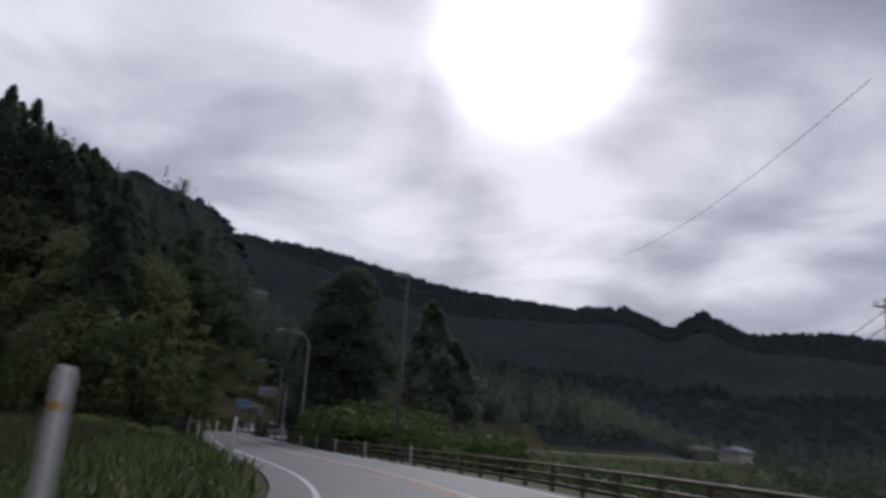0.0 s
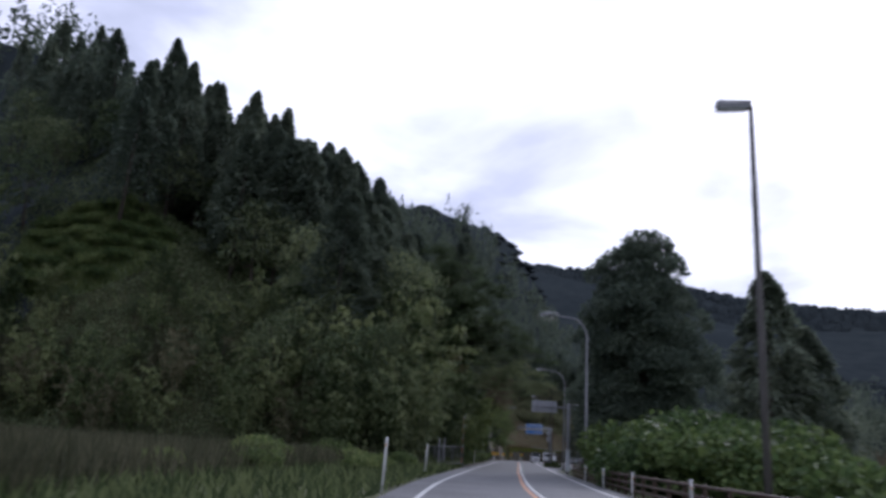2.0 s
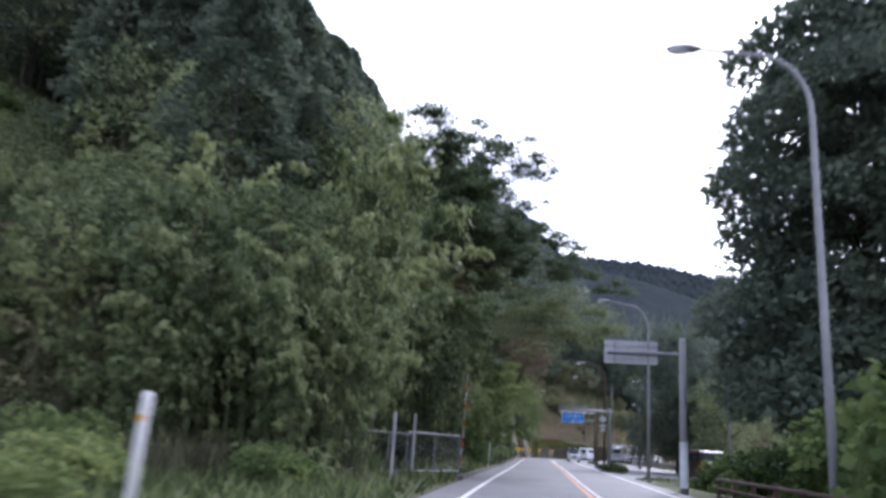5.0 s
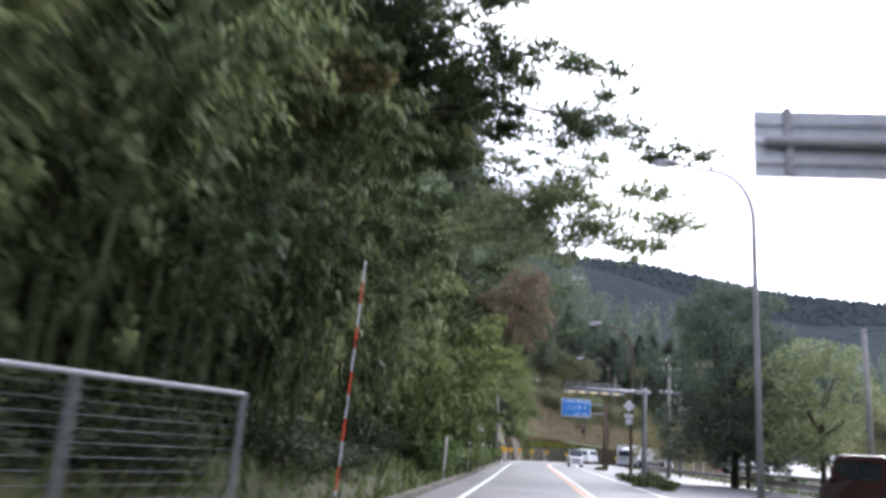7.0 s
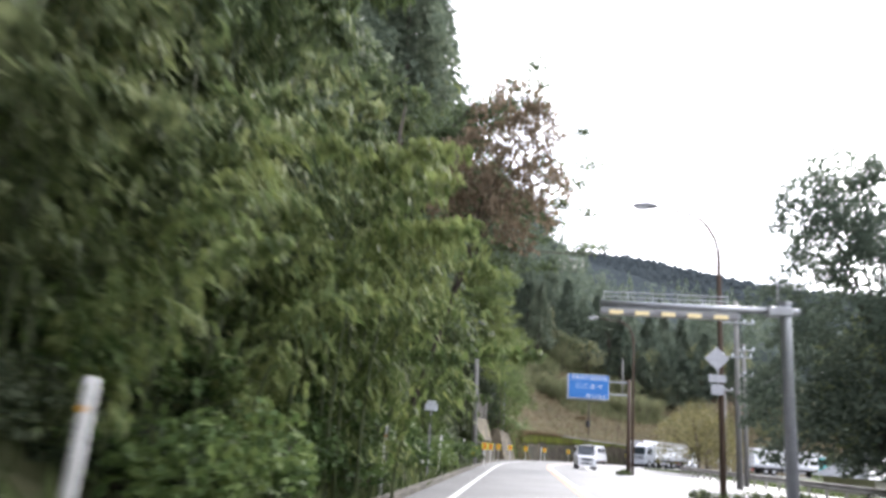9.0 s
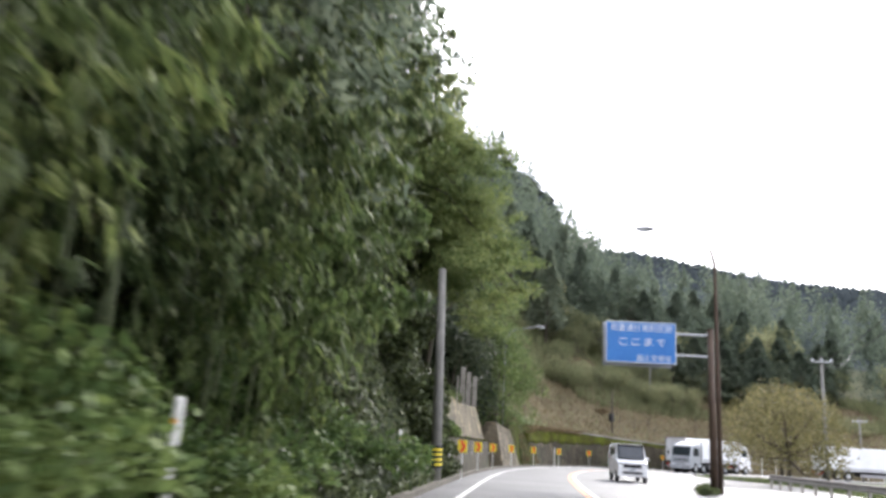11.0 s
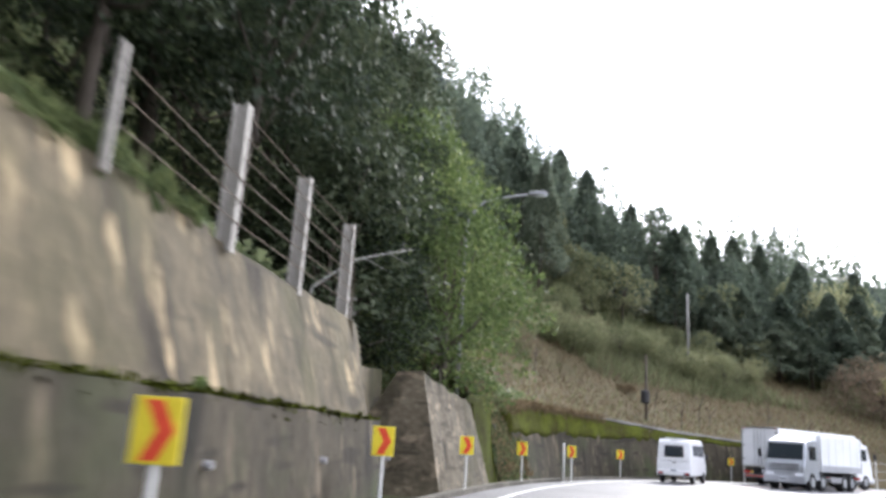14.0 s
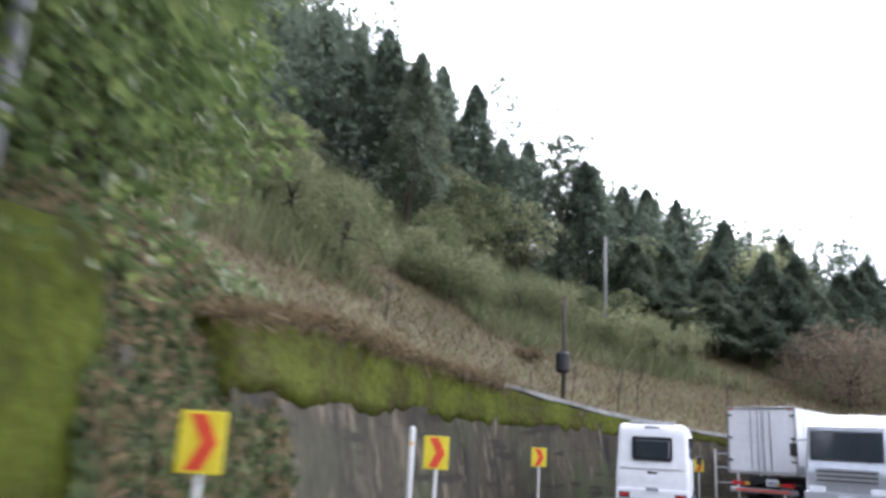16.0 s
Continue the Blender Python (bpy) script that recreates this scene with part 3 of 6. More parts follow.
def make_bamboo(seed, h=8.0, n_culm=11, twigs=26, per=18, mat=None):
    """Culms that arch over, each ending in a drooping feathery plume."""
    g = np.random.default_rng(seed)
    t = thing("bamboo_clump", "arching green bamboo clump drooping over the road verge", "bamboo", group="roadside bamboo")
    out = []
    for i in range(n_culm):
        a = g.random() * 6.283
        b0 = np.array([math.cos(a), math.sin(a), 0]) * g.random() * 1.4
        lean = np.array([math.cos(a), math.sin(a), 0]) * (0.9 + 2.3 * g.random())
        hh = h * (0.5 + 0.55 * g.random())
        q = np.linspace(0, 1, 7)
        pts = b0 + np.outer(q ** 2.4, lean) + np.outer(np.sin(q * 1.8), (0, 0, hh)) - np.array([0, 0, 0.4])
        part("culm", tube(pts.tolist(), np.linspace(0.035, 0.008, 7).tolist(), 5), M_culm, t, smooth=True)
        u0 = 0.12 + 0.88 * g.random(twigs) ** 0.75
        u = np.repeat(u0, per)
        root = np.stack([np.interp(u, q, pts[:, k]) for k in range(3)], 1)
        way = np.repeat(unit(g.normal(size=(twigs, 3)) * np.array([1, 1, 0.2]) + 0.3 * unit(lean)), per, axis=0)
        n = twigs * per
        v = g.random(n)
        taper_in = np.clip((1.06 - u0) * 1.9, 0.28, 1.0) * np.clip((u0 - 0.2) * 4, 0.35, 1.0)
        reach = np.repeat((0.75 + 0.5 * g.random(twigs)) * taper_in, per) * v
        p = root + way * reach[:, None] + np.outer(0.22 * v - 0.85 * v ** 2 * np.repeat(0.5 + 0.8 * g.random(twigs), per) * np.repeat(taper_in, per), (0, 0, 1))
        p += 0.06 * g.normal(size=p.shape)
        d = unit(way * 0.6 + 0.35 * g.normal(size=(n, 3)) + np.array([0, 0, -0.95]))
        nn = unit(way * 0.6 + np.array([0, 0, 0.8]) + 0.45 * g.normal(size=(n, 3)))
        out.append(leaf_quads(p, d, nn, 0.28, 0.08, 0.6 + 0.8 * g.random(n)))
    v, f = join(out)
    part("crown", leaf_mesh("bamboo_crown", v, f, mat or M_bamboo), None, t)
    return t


def make_shrub(seed, r=1.5, n=1500, mat=None, name="shrub", label="leafy green shrub at the foot of the slope", group="verge shrubs", length=0.15, width=0.09):
    g = np.random.default_rng(seed)
    cs, rs = [(0, 0, r * 0.35)], [r * 0.75]
    for i in range(7):
        a = i * 0.9 + g.random()
        q = r * (0.4 + 0.5 * g.random())
        cs.append((q * math.cos(a), q * math.sin(a), r * (0.15 + 0.5 * g.random())))
        rs.append(r * (0.3 + 0.25 * g.random()))
    v, f = clumps_crown(g, cs, rs, n / 8, length, width, folded=True)
    bm = bmesh.new()
    for i in range(5):
        a = i * 1.3
        tube([(0, 0, -0.3), (0.3 * r * math.cos(a), 0.3 * r * math.sin(a), 0.4 * r), (0.6 * r * math.cos(a), 0.6 * r * math.sin(a), 0.8 * r)], [0.03, 0.02, 0.008], 5, bm)
    return plant(name, label, "shrub", bm, M_bark, leaf_mesh("crown", v, f, mat or M_vine), group)


def spread_copies(masters, places, zoff=0.0):
    """First use the masters themselves, then copies; places: (x, y, scale)."""
    g = np.random.default_rng(len(places))
    for i, (x, y, sc) in enumerate(places):
        src = masters[i % len(masters)]
        m = pose(x, y, gz(x, y) + zoff, g.normal() * 3, g.normal() * 3, g.random() * 360)
        if i < len(masters):
            src.matrix_basis = m @ Matrix.Diagonal((sc, sc, sc, 1))
        else:
            keep = src.scale.copy()
            src.scale = (sc, sc, sc * (0.9 + 0.25 * g.random()))
            copy_thing(src, m)
            src.scale = keep


def row_places(s0, s1, step, o0, o1, sc0, sc1, seed):
    g = np.random.default_rng(seed)
    out = []
    s = s0
    while s < s1:
        o = o0 + (o1 - o0) * g.random()
        x, y, _ = rd(s + g.normal() * step * 0.2, -o)
        if y > front(x) + 1 and not (-54 < x < -24 and y < 100):       # open below the grassy ledge
            out.append((x, y, sc0 + (sc1 - sc0) * g.random()))
        s += step * (0.75 + 0.5 * g.random())
    return out


def front_places(seed, n, x0, x1, d0, d1, sc0, sc1):
    """Places on the face of the hill that looks down the road, leaving the open grassy ledge free."""
    g = np.random.default_rng(seed)
    out = []
    for x, d, q in zip(x0 + (x1 - x0) * g.random(n), d0 + (d1 - d0) * g.random(n), g.random(n)):
        y = float(front(x)) + d
        low = 0.55 if -52 < x < -26 and 5 < d < 19 else 1.0           # lower scrub below the ledge
        if ((x + 50) / 9) ** 2 + ((y - 100) / 6.5) ** 2 > 1 and offset_of(x, y)[1][0] < -5.5:
            out.append((float(x), y, low * (sc0 + (sc1 - sc0) * q)))
    return out


def Y(y):
    return y_s(y)


def stand(masters, h0, places, wide=0.95):
    """Trees of given heights: places (x, y, height)."""
    g = np.random.default_rng(len(places) + 50)
    for i, (x, y, h) in enumerate(places):
        src = masters[i % len(masters)]
        m = pose(x, y, gz(x, y), g.normal() * 1.5, g.normal() * 1.5, g.random() * 360)
        sc = (wide, wide, h / h0)
        if i < len(masters):
            src.matrix_basis = m @ Matrix.Diagonal((*sc, 1))
        else:
            keep = src.scale.copy()
            src.scale = sc
            copy_thing(src, m)
            src.scale = keep


SKY_CEDARS = [(-32.8, 108.8, 19.2), (-29.4, 108.4, 20.8), (-30.8, 111.0, 20.2), (-26.2, 108.8, 21.6), (-27.9, 112.3, 22.8), (-24.8, 111.2, 23.2), (-23.2, 113.5, 24.2), (-22.9, 121.2, 25.2), (-21.9, 124.6, 24.2), (-35.5, 111, 17.9),
              (-33, 115, 21.3), (-28, 117, 24.0), (-25, 119, 25.0), (-30, 105, 18.6), (-26.5, 105.5, 20.4), (-38.5, 112, 15.5), (-36, 107, 15.0), (-31.5, 118, 21.0), (-34.5, 119, 19.0)] + [(x, y, top - gz(x, y)) for x, y, top in ((-18.5, 215, 32.5), (-21, 218, 34.5), (-23.5, 214, 35), (-25.5, 219, 37), (-20, 223, 34), (-28, 216, 38), (-31, 221, 40))]
# shrubs and herbs along the toe
spread_copies([make_shrub(i, 1.3) for i in range(4)],
              row_places(Y(112), Y(145), 1.6, 3.8, 5.0, 0.7, 1.15, 2) + row_places(Y(112), Y(145), 2.0, 5.0, 7.0, 0.9, 1.4, 9))
spread_copies([make_shrub(5 + i, 1.3, mat=M_shadeleaf, label="leafy shrub coloured dark for the shade of the bamboo") for i in range(2)], row_places(Y(86), Y(122), 2.2, 4.4, 6.4, 0.5, 0.9, 2))
# bamboo thickets
spread_copies([make_bamboo(20 + i) for i in range(4)],
              row_places(Y(89), Y(106), 2.3, 5.0, 7.0, 0.75, 1.1, 4) + row_places(Y(113), Y(146), 2.3, 5.0, 7.0, 0.75, 1.1, 19)
              + row_places(Y(92), Y(152), 2.3, 7.5, 10, 1.2, 1.7, 5) + front_places(6, 46, -62, -14, 0.3, 8, 0.55, 0.85) + row_places(Y(88), Y(101), 1.7, 5.4, 7.4, 0.45, 0.7, 18) + front_places(7, 36, -64, -9, 7, 17, 0.8, 1.1))
M_oldbamboo = material("withering_bamboo_leaves", ((0.05, 0.055, 0.026), (0.13, 0.125, 0.06), (0.24, 0.22, 0.11)), 0.6, 0.5, 3, 0, leaf=0.4, island=0.3, obj=0.4)
# second bamboo leaf mix with the grove's shade put into its colours
M_shadebamboo = material("shade_toned_bamboo_leaves", ((0.036, 0.056, 0.02), (0.1, 0.14, 0.048), (0.22, 0.255, 0.098)), 0.6, 0.5, 3, 0, leaf=0.35, island=0.3, obj=0.4)
for mat, label, spots in ((M_oldbamboo, "withering brownish bamboo at the foot of the hill", front_places(16, 26, -62, -16, 0.3, 7, 0.55, 0.85)),
                          (M_shadebamboo, "shade-toned dark bamboo at the corner of the hill", front_places(17, 12, -17, -7, 0.3, 5, 0.6, 0.9) + row_places(Y(82), Y(92), 1.7, 5.2, 8, 0.6, 0.85, 3) + row_places(Y(106), Y(113.5), 1.9, 5.0, 7.2, 0.75, 1.1, 20))):
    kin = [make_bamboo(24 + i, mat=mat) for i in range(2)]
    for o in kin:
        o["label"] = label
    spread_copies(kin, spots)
young = [make_bamboo(28 + i, 6.5, 8, mat=M_spring) for i in range(2)]
for o in young:
    o["label"] = "young light green bamboo leaning out at the road edge"
spread_copies(young, row_places(Y(111), Y(150), 3.2, 4.6, 5.6, 0.6, 0.95, 17) + [(-7.9, 116.8, 1.05), (-7.7, 118.4, 1.05), (-8.2, 119.6, 1.15)])
# broadleaf trees on the slope
spread_copies([make_broadleaf(40 + i) for i in range(4)],
              front_places(8, 26, -60, -10, 5, 14, 0.5, 0.8) + front_places(9, 46, -80, -12, 14, 42, 0.85, 1.25) + row_places(Y(80), Y(110), 3.8, 17, 24, 0.7, 1.0, 8)
              + row_places(Y(84), Y(98), 3.0, 9, 13, 0.75, 0.95, 10)
              + row_places(Y(70), Y(190), 4.4, 14, 22, 0.8, 1.15, 11) + row_places(Y(0), Y(180), 6.5, 24, 34, 0.8, 1.2, 12))
spread_copies([make_broadleaf(46 + i, h=13, spread=4.6, nclump=34, per=170, length=0.3, width=0.17) for i in range(2)], row_places(Y(98), Y(152), 3.4, 10, 14, 0.9, 1.2, 16))
# cedars above
stand([make_cedar(80 + i, h=21, rad=4.6, n=6500, spray=0.62, top=0.52) for i in range(3)], 21, SKY_CEDARS)
spread_copies([make_cedar(60 + i, rad=4.0, n=3000, spray=0.62, top=0.75) for i in range(4)],
              row_places(Y(92), Y(190), 3.6, 22, 32, 0.85, 1.15, 13) + row_places(Y(95), Y(195), 3.4, 32, 46, 0.9, 1.15, 15) + front_places(14, 46, -95, -34, 30, 60, 0.75, 1.05) + front_places(15, 24, -64, -38, 36, 58, 1.05, 1.35))


def woods(name, label, x, y, h, w, conif, cards, size, mat, seed):
    """Many trees that nobody could count: a crown of small sprays round each place."""
    g = np.random.default_rng(seed)
    n = len(x)
    z = ground_z(x, y)
    u = 0.985 * g.random((n, cards)) ** np.where(conif, 0.8, 0.9)[:, None]
    A = g.random((n, cards)) * 2 * np.pi
    ph = g.random((n, 1)) * 6.283
    prof = np.where(conif[:, None], (1 - u) ** 0.8 * (0.93 + 0.07 * np.sin(u * 17 + ph)), np.sqrt(np.clip(1 - (2 * u - 0.8) ** 2 / 1.45, 0.05, 1)))
    rr = w[:, None] * prof * (1 + np.where(conif, 0.1, 0.25)[:, None] * np.sin(A * 3 + u * 9 + ph)) * (0.6 + 0.4 * np.sqrt(g.random((n, cards))))
    c = np.stack([x[:, None] + rr * np.cos(A), y[:, None] + rr * np.sin(A), z[:, None] + h[:, None] * (0.06 + 0.94 * u) - 0.15 * rr], -1).reshape(-1, 3)
    out = np.stack([np.cos(A), np.sin(A), np.full_like(A, -0.35)], -1).reshape(-1, 3)
    dd = unit(out + 0.5 * g.normal(size=out.shape))
    nn = unit(np.stack([np.cos(A) * 0.6, np.sin(A) * 0.6, np.ones_like(A)], -1).reshape(-1, 3) + 0.45 * g.normal(size=out.shape))
    v, f = leaf_quads(c, dd, nn, size, size * 0.6, (0.6 + 0.7 * g.random(n * cards)) * np.clip(1.6 - u.ravel(), 0.68, 1.0))
    tagged(new(name, leaf_mesh(name, v, f, mat)), label, "woods", kind="stuff")


def scatter(seed, n, x0, x1, y0, y1, test):
    g = np.random.default_rng(seed)
    x, y = x0 + (x1 - x0) * g.random(n), y0 + (y1 - y0) * g.random(n)
    s, off = offset_of(x, y)
    k = test(x, y, off, np.hypot(x, y))
    return x[k], y[k], g


# big cedars at the top of the cut slope and down its far end
stand([make_cedar(90 + i, h=14, rad=3.4, n=8000, spray=0.42, top=0.7) for i in range(3)], 14,
      [(-22, 259, 14), (-19.5, 258, 15.5), (-15.5, 249.5, 14.1), (-18, 244, 12), (-11.9, 243.3, 14.1), (-14, 238, 11), (-8.4, 230, 13.5), (-10.5, 235, 13), (-6.5, 248, 15), (-3.9, 240.1, 14), (-1, 246, 11), (2, 250, 12.5), (5.6, 240, 12.5), (8, 247, 13), (11, 252, 12), (14.5, 255, 12.5), (18, 257, 12),
       (9.5, 240, 7), (12, 238.5, 4.5), (15, 237.5, 6), (18, 237.5, 6.2), (21, 238.5, 7.5), (24, 240, 7), (27.5, 242, 8.5), (13, 243, 7.5), (17, 243, 8), (22, 244, 9), (26, 247, 9), (31, 246, 9), (34, 250, 9.5), (22, 253, 11), (28, 254, 10.5)], 0.9)
# cedars above the cut slope of the bend, lower towards the valley
x, y, g = scatter(431, 950, -70, 110, 200, 330, lambda x, y, o, d: (o < -26) & (o > -64) & (y > 198 - 0.4 * np.minimum(x + 5, 0)))
h = np.interp(x, [-20, 0, 15, 40], [15.5, 14.0, 11.0, 8.5]) * (0.62 + 0.72 * g.random(len(x)))
woods("bend_woods", "dark cedar wood above the cut slope", x, y, h, h * 0.35 * (0.8 + 0.4 * g.random(len(x))), g.random(len(x)) < 0.85, 520, 0.56, M_cedar, 1)
x, y, g = scatter(432, 420, -90, 0, -10, 215, lambda x, y, o, d: (o < -46) & (o > -74) & (y > front(x) + 30))
woods("hill_woods", "dense cedar and broadleaf wood high on the hill", x, y, 14 + 6 * g.random(len(x)), 2.6 + 1.2 * g.random(len(x)), g.random(len(x)) < 0.7, 190, 1.2, M_cedar, 2)
x, y, g = scatter(433, 5200, -330, 330, -20, 330, lambda x, y, o, d: ((o < -74) | ((o < -60) & (y > 200))) & (d < 340) & (y > front(x) + 30))
h, w, con = 11 + 5 * g.random(len(x)), 2.6 + 1.4 * g.random(len(x)), g.random(len(x)) < 0.65
near = (offset_of(x, y)[1] > -125) & (y > 190)
for k, cards, size, seed in ((near, 150, 1.05, 3), (~near, 46, 1.6, 6)):
    woods("upper_woods", "dark mixed wood on the hills behind", x[k], y[k], h[k], w[k], con[k], cards, size, M_cedar, seed)
x, y, g = scatter(434, 2900, 14, 330, 20, 330, lambda x, y, o, d: (o > 24) & (d < 340))
woods("valley_woods", "leafy trees and hedges on the valley floor", x, y, 3.5 + 4 * g.random(len(x)), 2.2 + 1.6 * g.random(len(x)), g.random(len(x)) < 0.15, 44, 1.3, M_broad, 4)

x, y, g = scatter(435, 1500, 62, 340, 212, 330, lambda x, y, o, d: (o < -13) & (o > -80) & (d < 345))
woods("slope_woods", "dark leafy wood on the low slope beyond the bend", x, y, 4.5 + 5 * g.random(len(x)), 2.0 + 1.6 * g.random(len(x)), g.random(len(x)) < 0.35, 70, 1.2, M_cedar, 5)


def far_woods():
    """Tree tops of the far ridges as small uneven domes."""
    x, y, g = scatter(99, 48000, -800, 800, 60, 900, lambda x, y, o, d: (d > 330) & (d < 850) & (np.abs(x) < 1.0 * y + 100))
    x, y = x[:7000], y[:7000]
    d = 1300 + 440 * g.random(6500)
    a = np.radians(-25 + 75 * g.random(6500))
    x, y = np.append(x, d * np.sin(a)), np.append(y, d * np.cos(a))
    n = len(x)
    z = ground_z(x, y)
    con = g.random(n) < 0.6
    w = np.where(con, 3.0, 4.2) * (0.8 + 0.6 * g.random(n)) * (1 + 0.35 * sstep(400, 1400, np.hypot(x, y)))
    h = 1 + np.where(con, 0.62, 0.42) * w * (0.7 + 0.6 * g.random(n)) * (1 + 2.2 * sstep(400, 600, np.hypot(x, y)))
    a = np.arange(6) * math.pi / 3
    rings = []
    for r, t in ((1.0, 0.0), (0.6, 0.68)):
        q = r ** 1.5 * w[:, None] * (0.75 + 0.5 * g.random((n, 6)))
        rings.append(np.stack([x[:, None] + q * np.cos(a), y[:, None] + q * np.sin(a), z[:, None] - 1 + h[:, None] * (t + 0.1 * g.random((n, 6)))], -1))
    v = np.concatenate([np.concatenate(rings, 1), np.stack([x, y, z - 1 + h], -1)[:, None]], 1).reshape(-1, 3)
    f = []
    for k in range(6):
        j = (k + 1) % 6
        f += [(k, j, 6 + j), (k, 6 + j, 6 + k), (6 + k, 6 + j, 12)]
    f = (np.array(f)[None] + 13 * np.arange(n)[:, None, None]).reshape(-1, 3)
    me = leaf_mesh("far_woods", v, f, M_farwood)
    me.polygons.foreach_set("use_smooth", np.ones(len(f), dtype=bool))
    tagged(new("far_woods", me), "dark mixed woodland covering the far hillsides and ridges", "woods", kind="stuff")


far_woods()

# ---- retaining walls on the hill side ----
M_dullgrey = material("dull_grey_sheet", ((0.09, 0.095, 0.095), (0.16, 0.165, 0.165)), 0.6, 1.2, 9, 0.08)



def loft(name, sections, mat, parent=None, label="", smooth=False):
    """A closed skin through rings of points of equal number."""
    n = len(sections[0])
    v = [p for sec in sections for p in sec]
    f = []
    for i in range(len(sections) - 1):
        for k in range(n):
            a, b = i * n + k, i * n + (k + 1) % n
            f.append((a, b, b + n, a + n))
    f.append(tuple(range(n))[::-1])
    f.append(tuple(range((len(sections) - 1) * n, len(sections) * n)))
    me = mesh(name, v, f, mat, smooth)
    bm = bmesh.new()
    bm.from_mesh(me)
    bmesh.ops.recalc_face_normals(bm, faces=bm.faces)
    bm.to_mesh(me)
    bm.free()
    return part(name, me, mat, parent, label)


def wall_run(name, y0, y1, profile, mat, parent, step=0.8, rough=0.015, seed=3):
    """profile(s): list of (offset, z) round the section."""
    g = np.random.default_rng(seed)
    secs = []
    for s in np.linspace(y0, y1, max(2, round((y1 - y0) / step) + 1)):
        secs.append([rd(s, o + rough * g.normal(), z + (rough * g.normal() if z > 0.3 else 0)) for o, z in profile(s)])
    return loft(name, secs, mat, parent)


W0, W1 = Y(156.4), Y(172.8)
rwall = tagged(new("retaining_wall"), "tall stained concrete retaining wall with a ledge, below the slope", "retaining wall", kind="structure")
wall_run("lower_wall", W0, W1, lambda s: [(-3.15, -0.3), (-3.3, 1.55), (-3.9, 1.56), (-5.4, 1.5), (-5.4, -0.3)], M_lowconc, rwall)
edges = [W0, W0 + 2.0, W0 + 6.4, W0 + 10.4, W0 + 13.6, W1]
for i in range(5):
    a, b = edges[i] + 0.03, edges[i + 1] - 0.03
    top = 3.5 + (0.3, 0.19, 0.09, 0.02, 0.04)[i]
    back = 0.04 * i
    wall_run("wall_panel", a, b, lambda s: [(-3.36 - back, 1.5), (-3.98 - back, top), (-4.35 - back, top + 0.02), (-5.4, 1.5)], M_conc, rwall, step=(b - a) / 6, seed=i)
# drain pipes in the lower wall
for i in range(5):
    s = W0 + 2 + i * 3.7
    part("drain_pipe", tube([rd(s, -3.5, 0.9), rd(s, -3.16, 0.88)], 0.045, 8), M_greysteel, rwall)

wedge = tagged(new("wedge_wall"), "leaning concrete wing wall streaked with dirt, moss along its end", "retaining wall", kind="structure")
w0, w1 = Y(176.7), Y(183.0)
wall_run("wall_body", w0, w1, lambda s: [(-2.85 - 0.02 * (s - w0), -0.3), (-3.55 - 0.04 * (s - w0), 2.88 - 0.06 * (s - w0)), (-4.15 - 0.02 * (s - w0), 2.88 - 0.06 * (s - w0)), (-5.0, 1.5), (-5.4, -0.3)], M_wedge, wedge, step=0.5, rough=0.025, seed=11)


def mossy_wall():
    """Leaning concrete wall along the outside of the bend, its upper half under moss."""
    bw = tagged(new("mossy_wall"), "leaning grey concrete wall with thick moss on its upper half", "retaining wall", kind="structure")
    s0, s_end = w1 + 5.4, w1 + 40
    o = lambda s: -3.62 - 0.2 * float(sstep(s0, s0 + 6, s))
    t = lambda s: 2.45 + 0.52 * float(sstep(s0 - 1, s0 + 3, s)) - 0.035 * max(s - s0 - 13, 0)
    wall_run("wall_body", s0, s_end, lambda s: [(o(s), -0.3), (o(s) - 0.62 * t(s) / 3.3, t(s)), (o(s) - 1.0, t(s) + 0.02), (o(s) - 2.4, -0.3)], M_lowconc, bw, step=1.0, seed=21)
    wall_run("coping", s0 + 9, s_end, lambda s: [(o(s) - 0.52 * t(s) / 3.3, t(s)), (o(s) - 0.52 * t(s) / 3.3, t(s) + 0.13), (o(s) - 1.05, t(s) + 0.15), (o(s) - 1.05, t(s))], M_pole, bw, step=1.0, seed=23)
    g = np.random.default_rng(5)
    secs = []
    for s in np.arange(s0 - 0.12, s_end - 6, 0.3):
        top = t(s) - 0.02 + 0.05 * math.sin(s * 1.7)
        low = min(1.72 + 0.022 * (s - s0), top - 0.3) + 0.06 * math.sin(s * 0.9) + 0.04 * math.sin(s * 2.3) + 0.05 * g.normal()
        face = lambda z: o(s) - 0.62 * z / 3.3
        row = [(face(low) - 0.03, low)]
        for k in range(1, 6):
            z = low + (top - low) * k / 5
            row.append((face(z) + 0.05 + 0.035 * g.normal(), z))
        secs.append([rd(s, a, z) for a, z in row] + [rd(s, face(top) - 0.5, top + 0.16), rd(s, face(low) - 0.3, low)])
    loft("moss_layer", secs, M_moss, bw, "thick bright green moss", smooth=True)


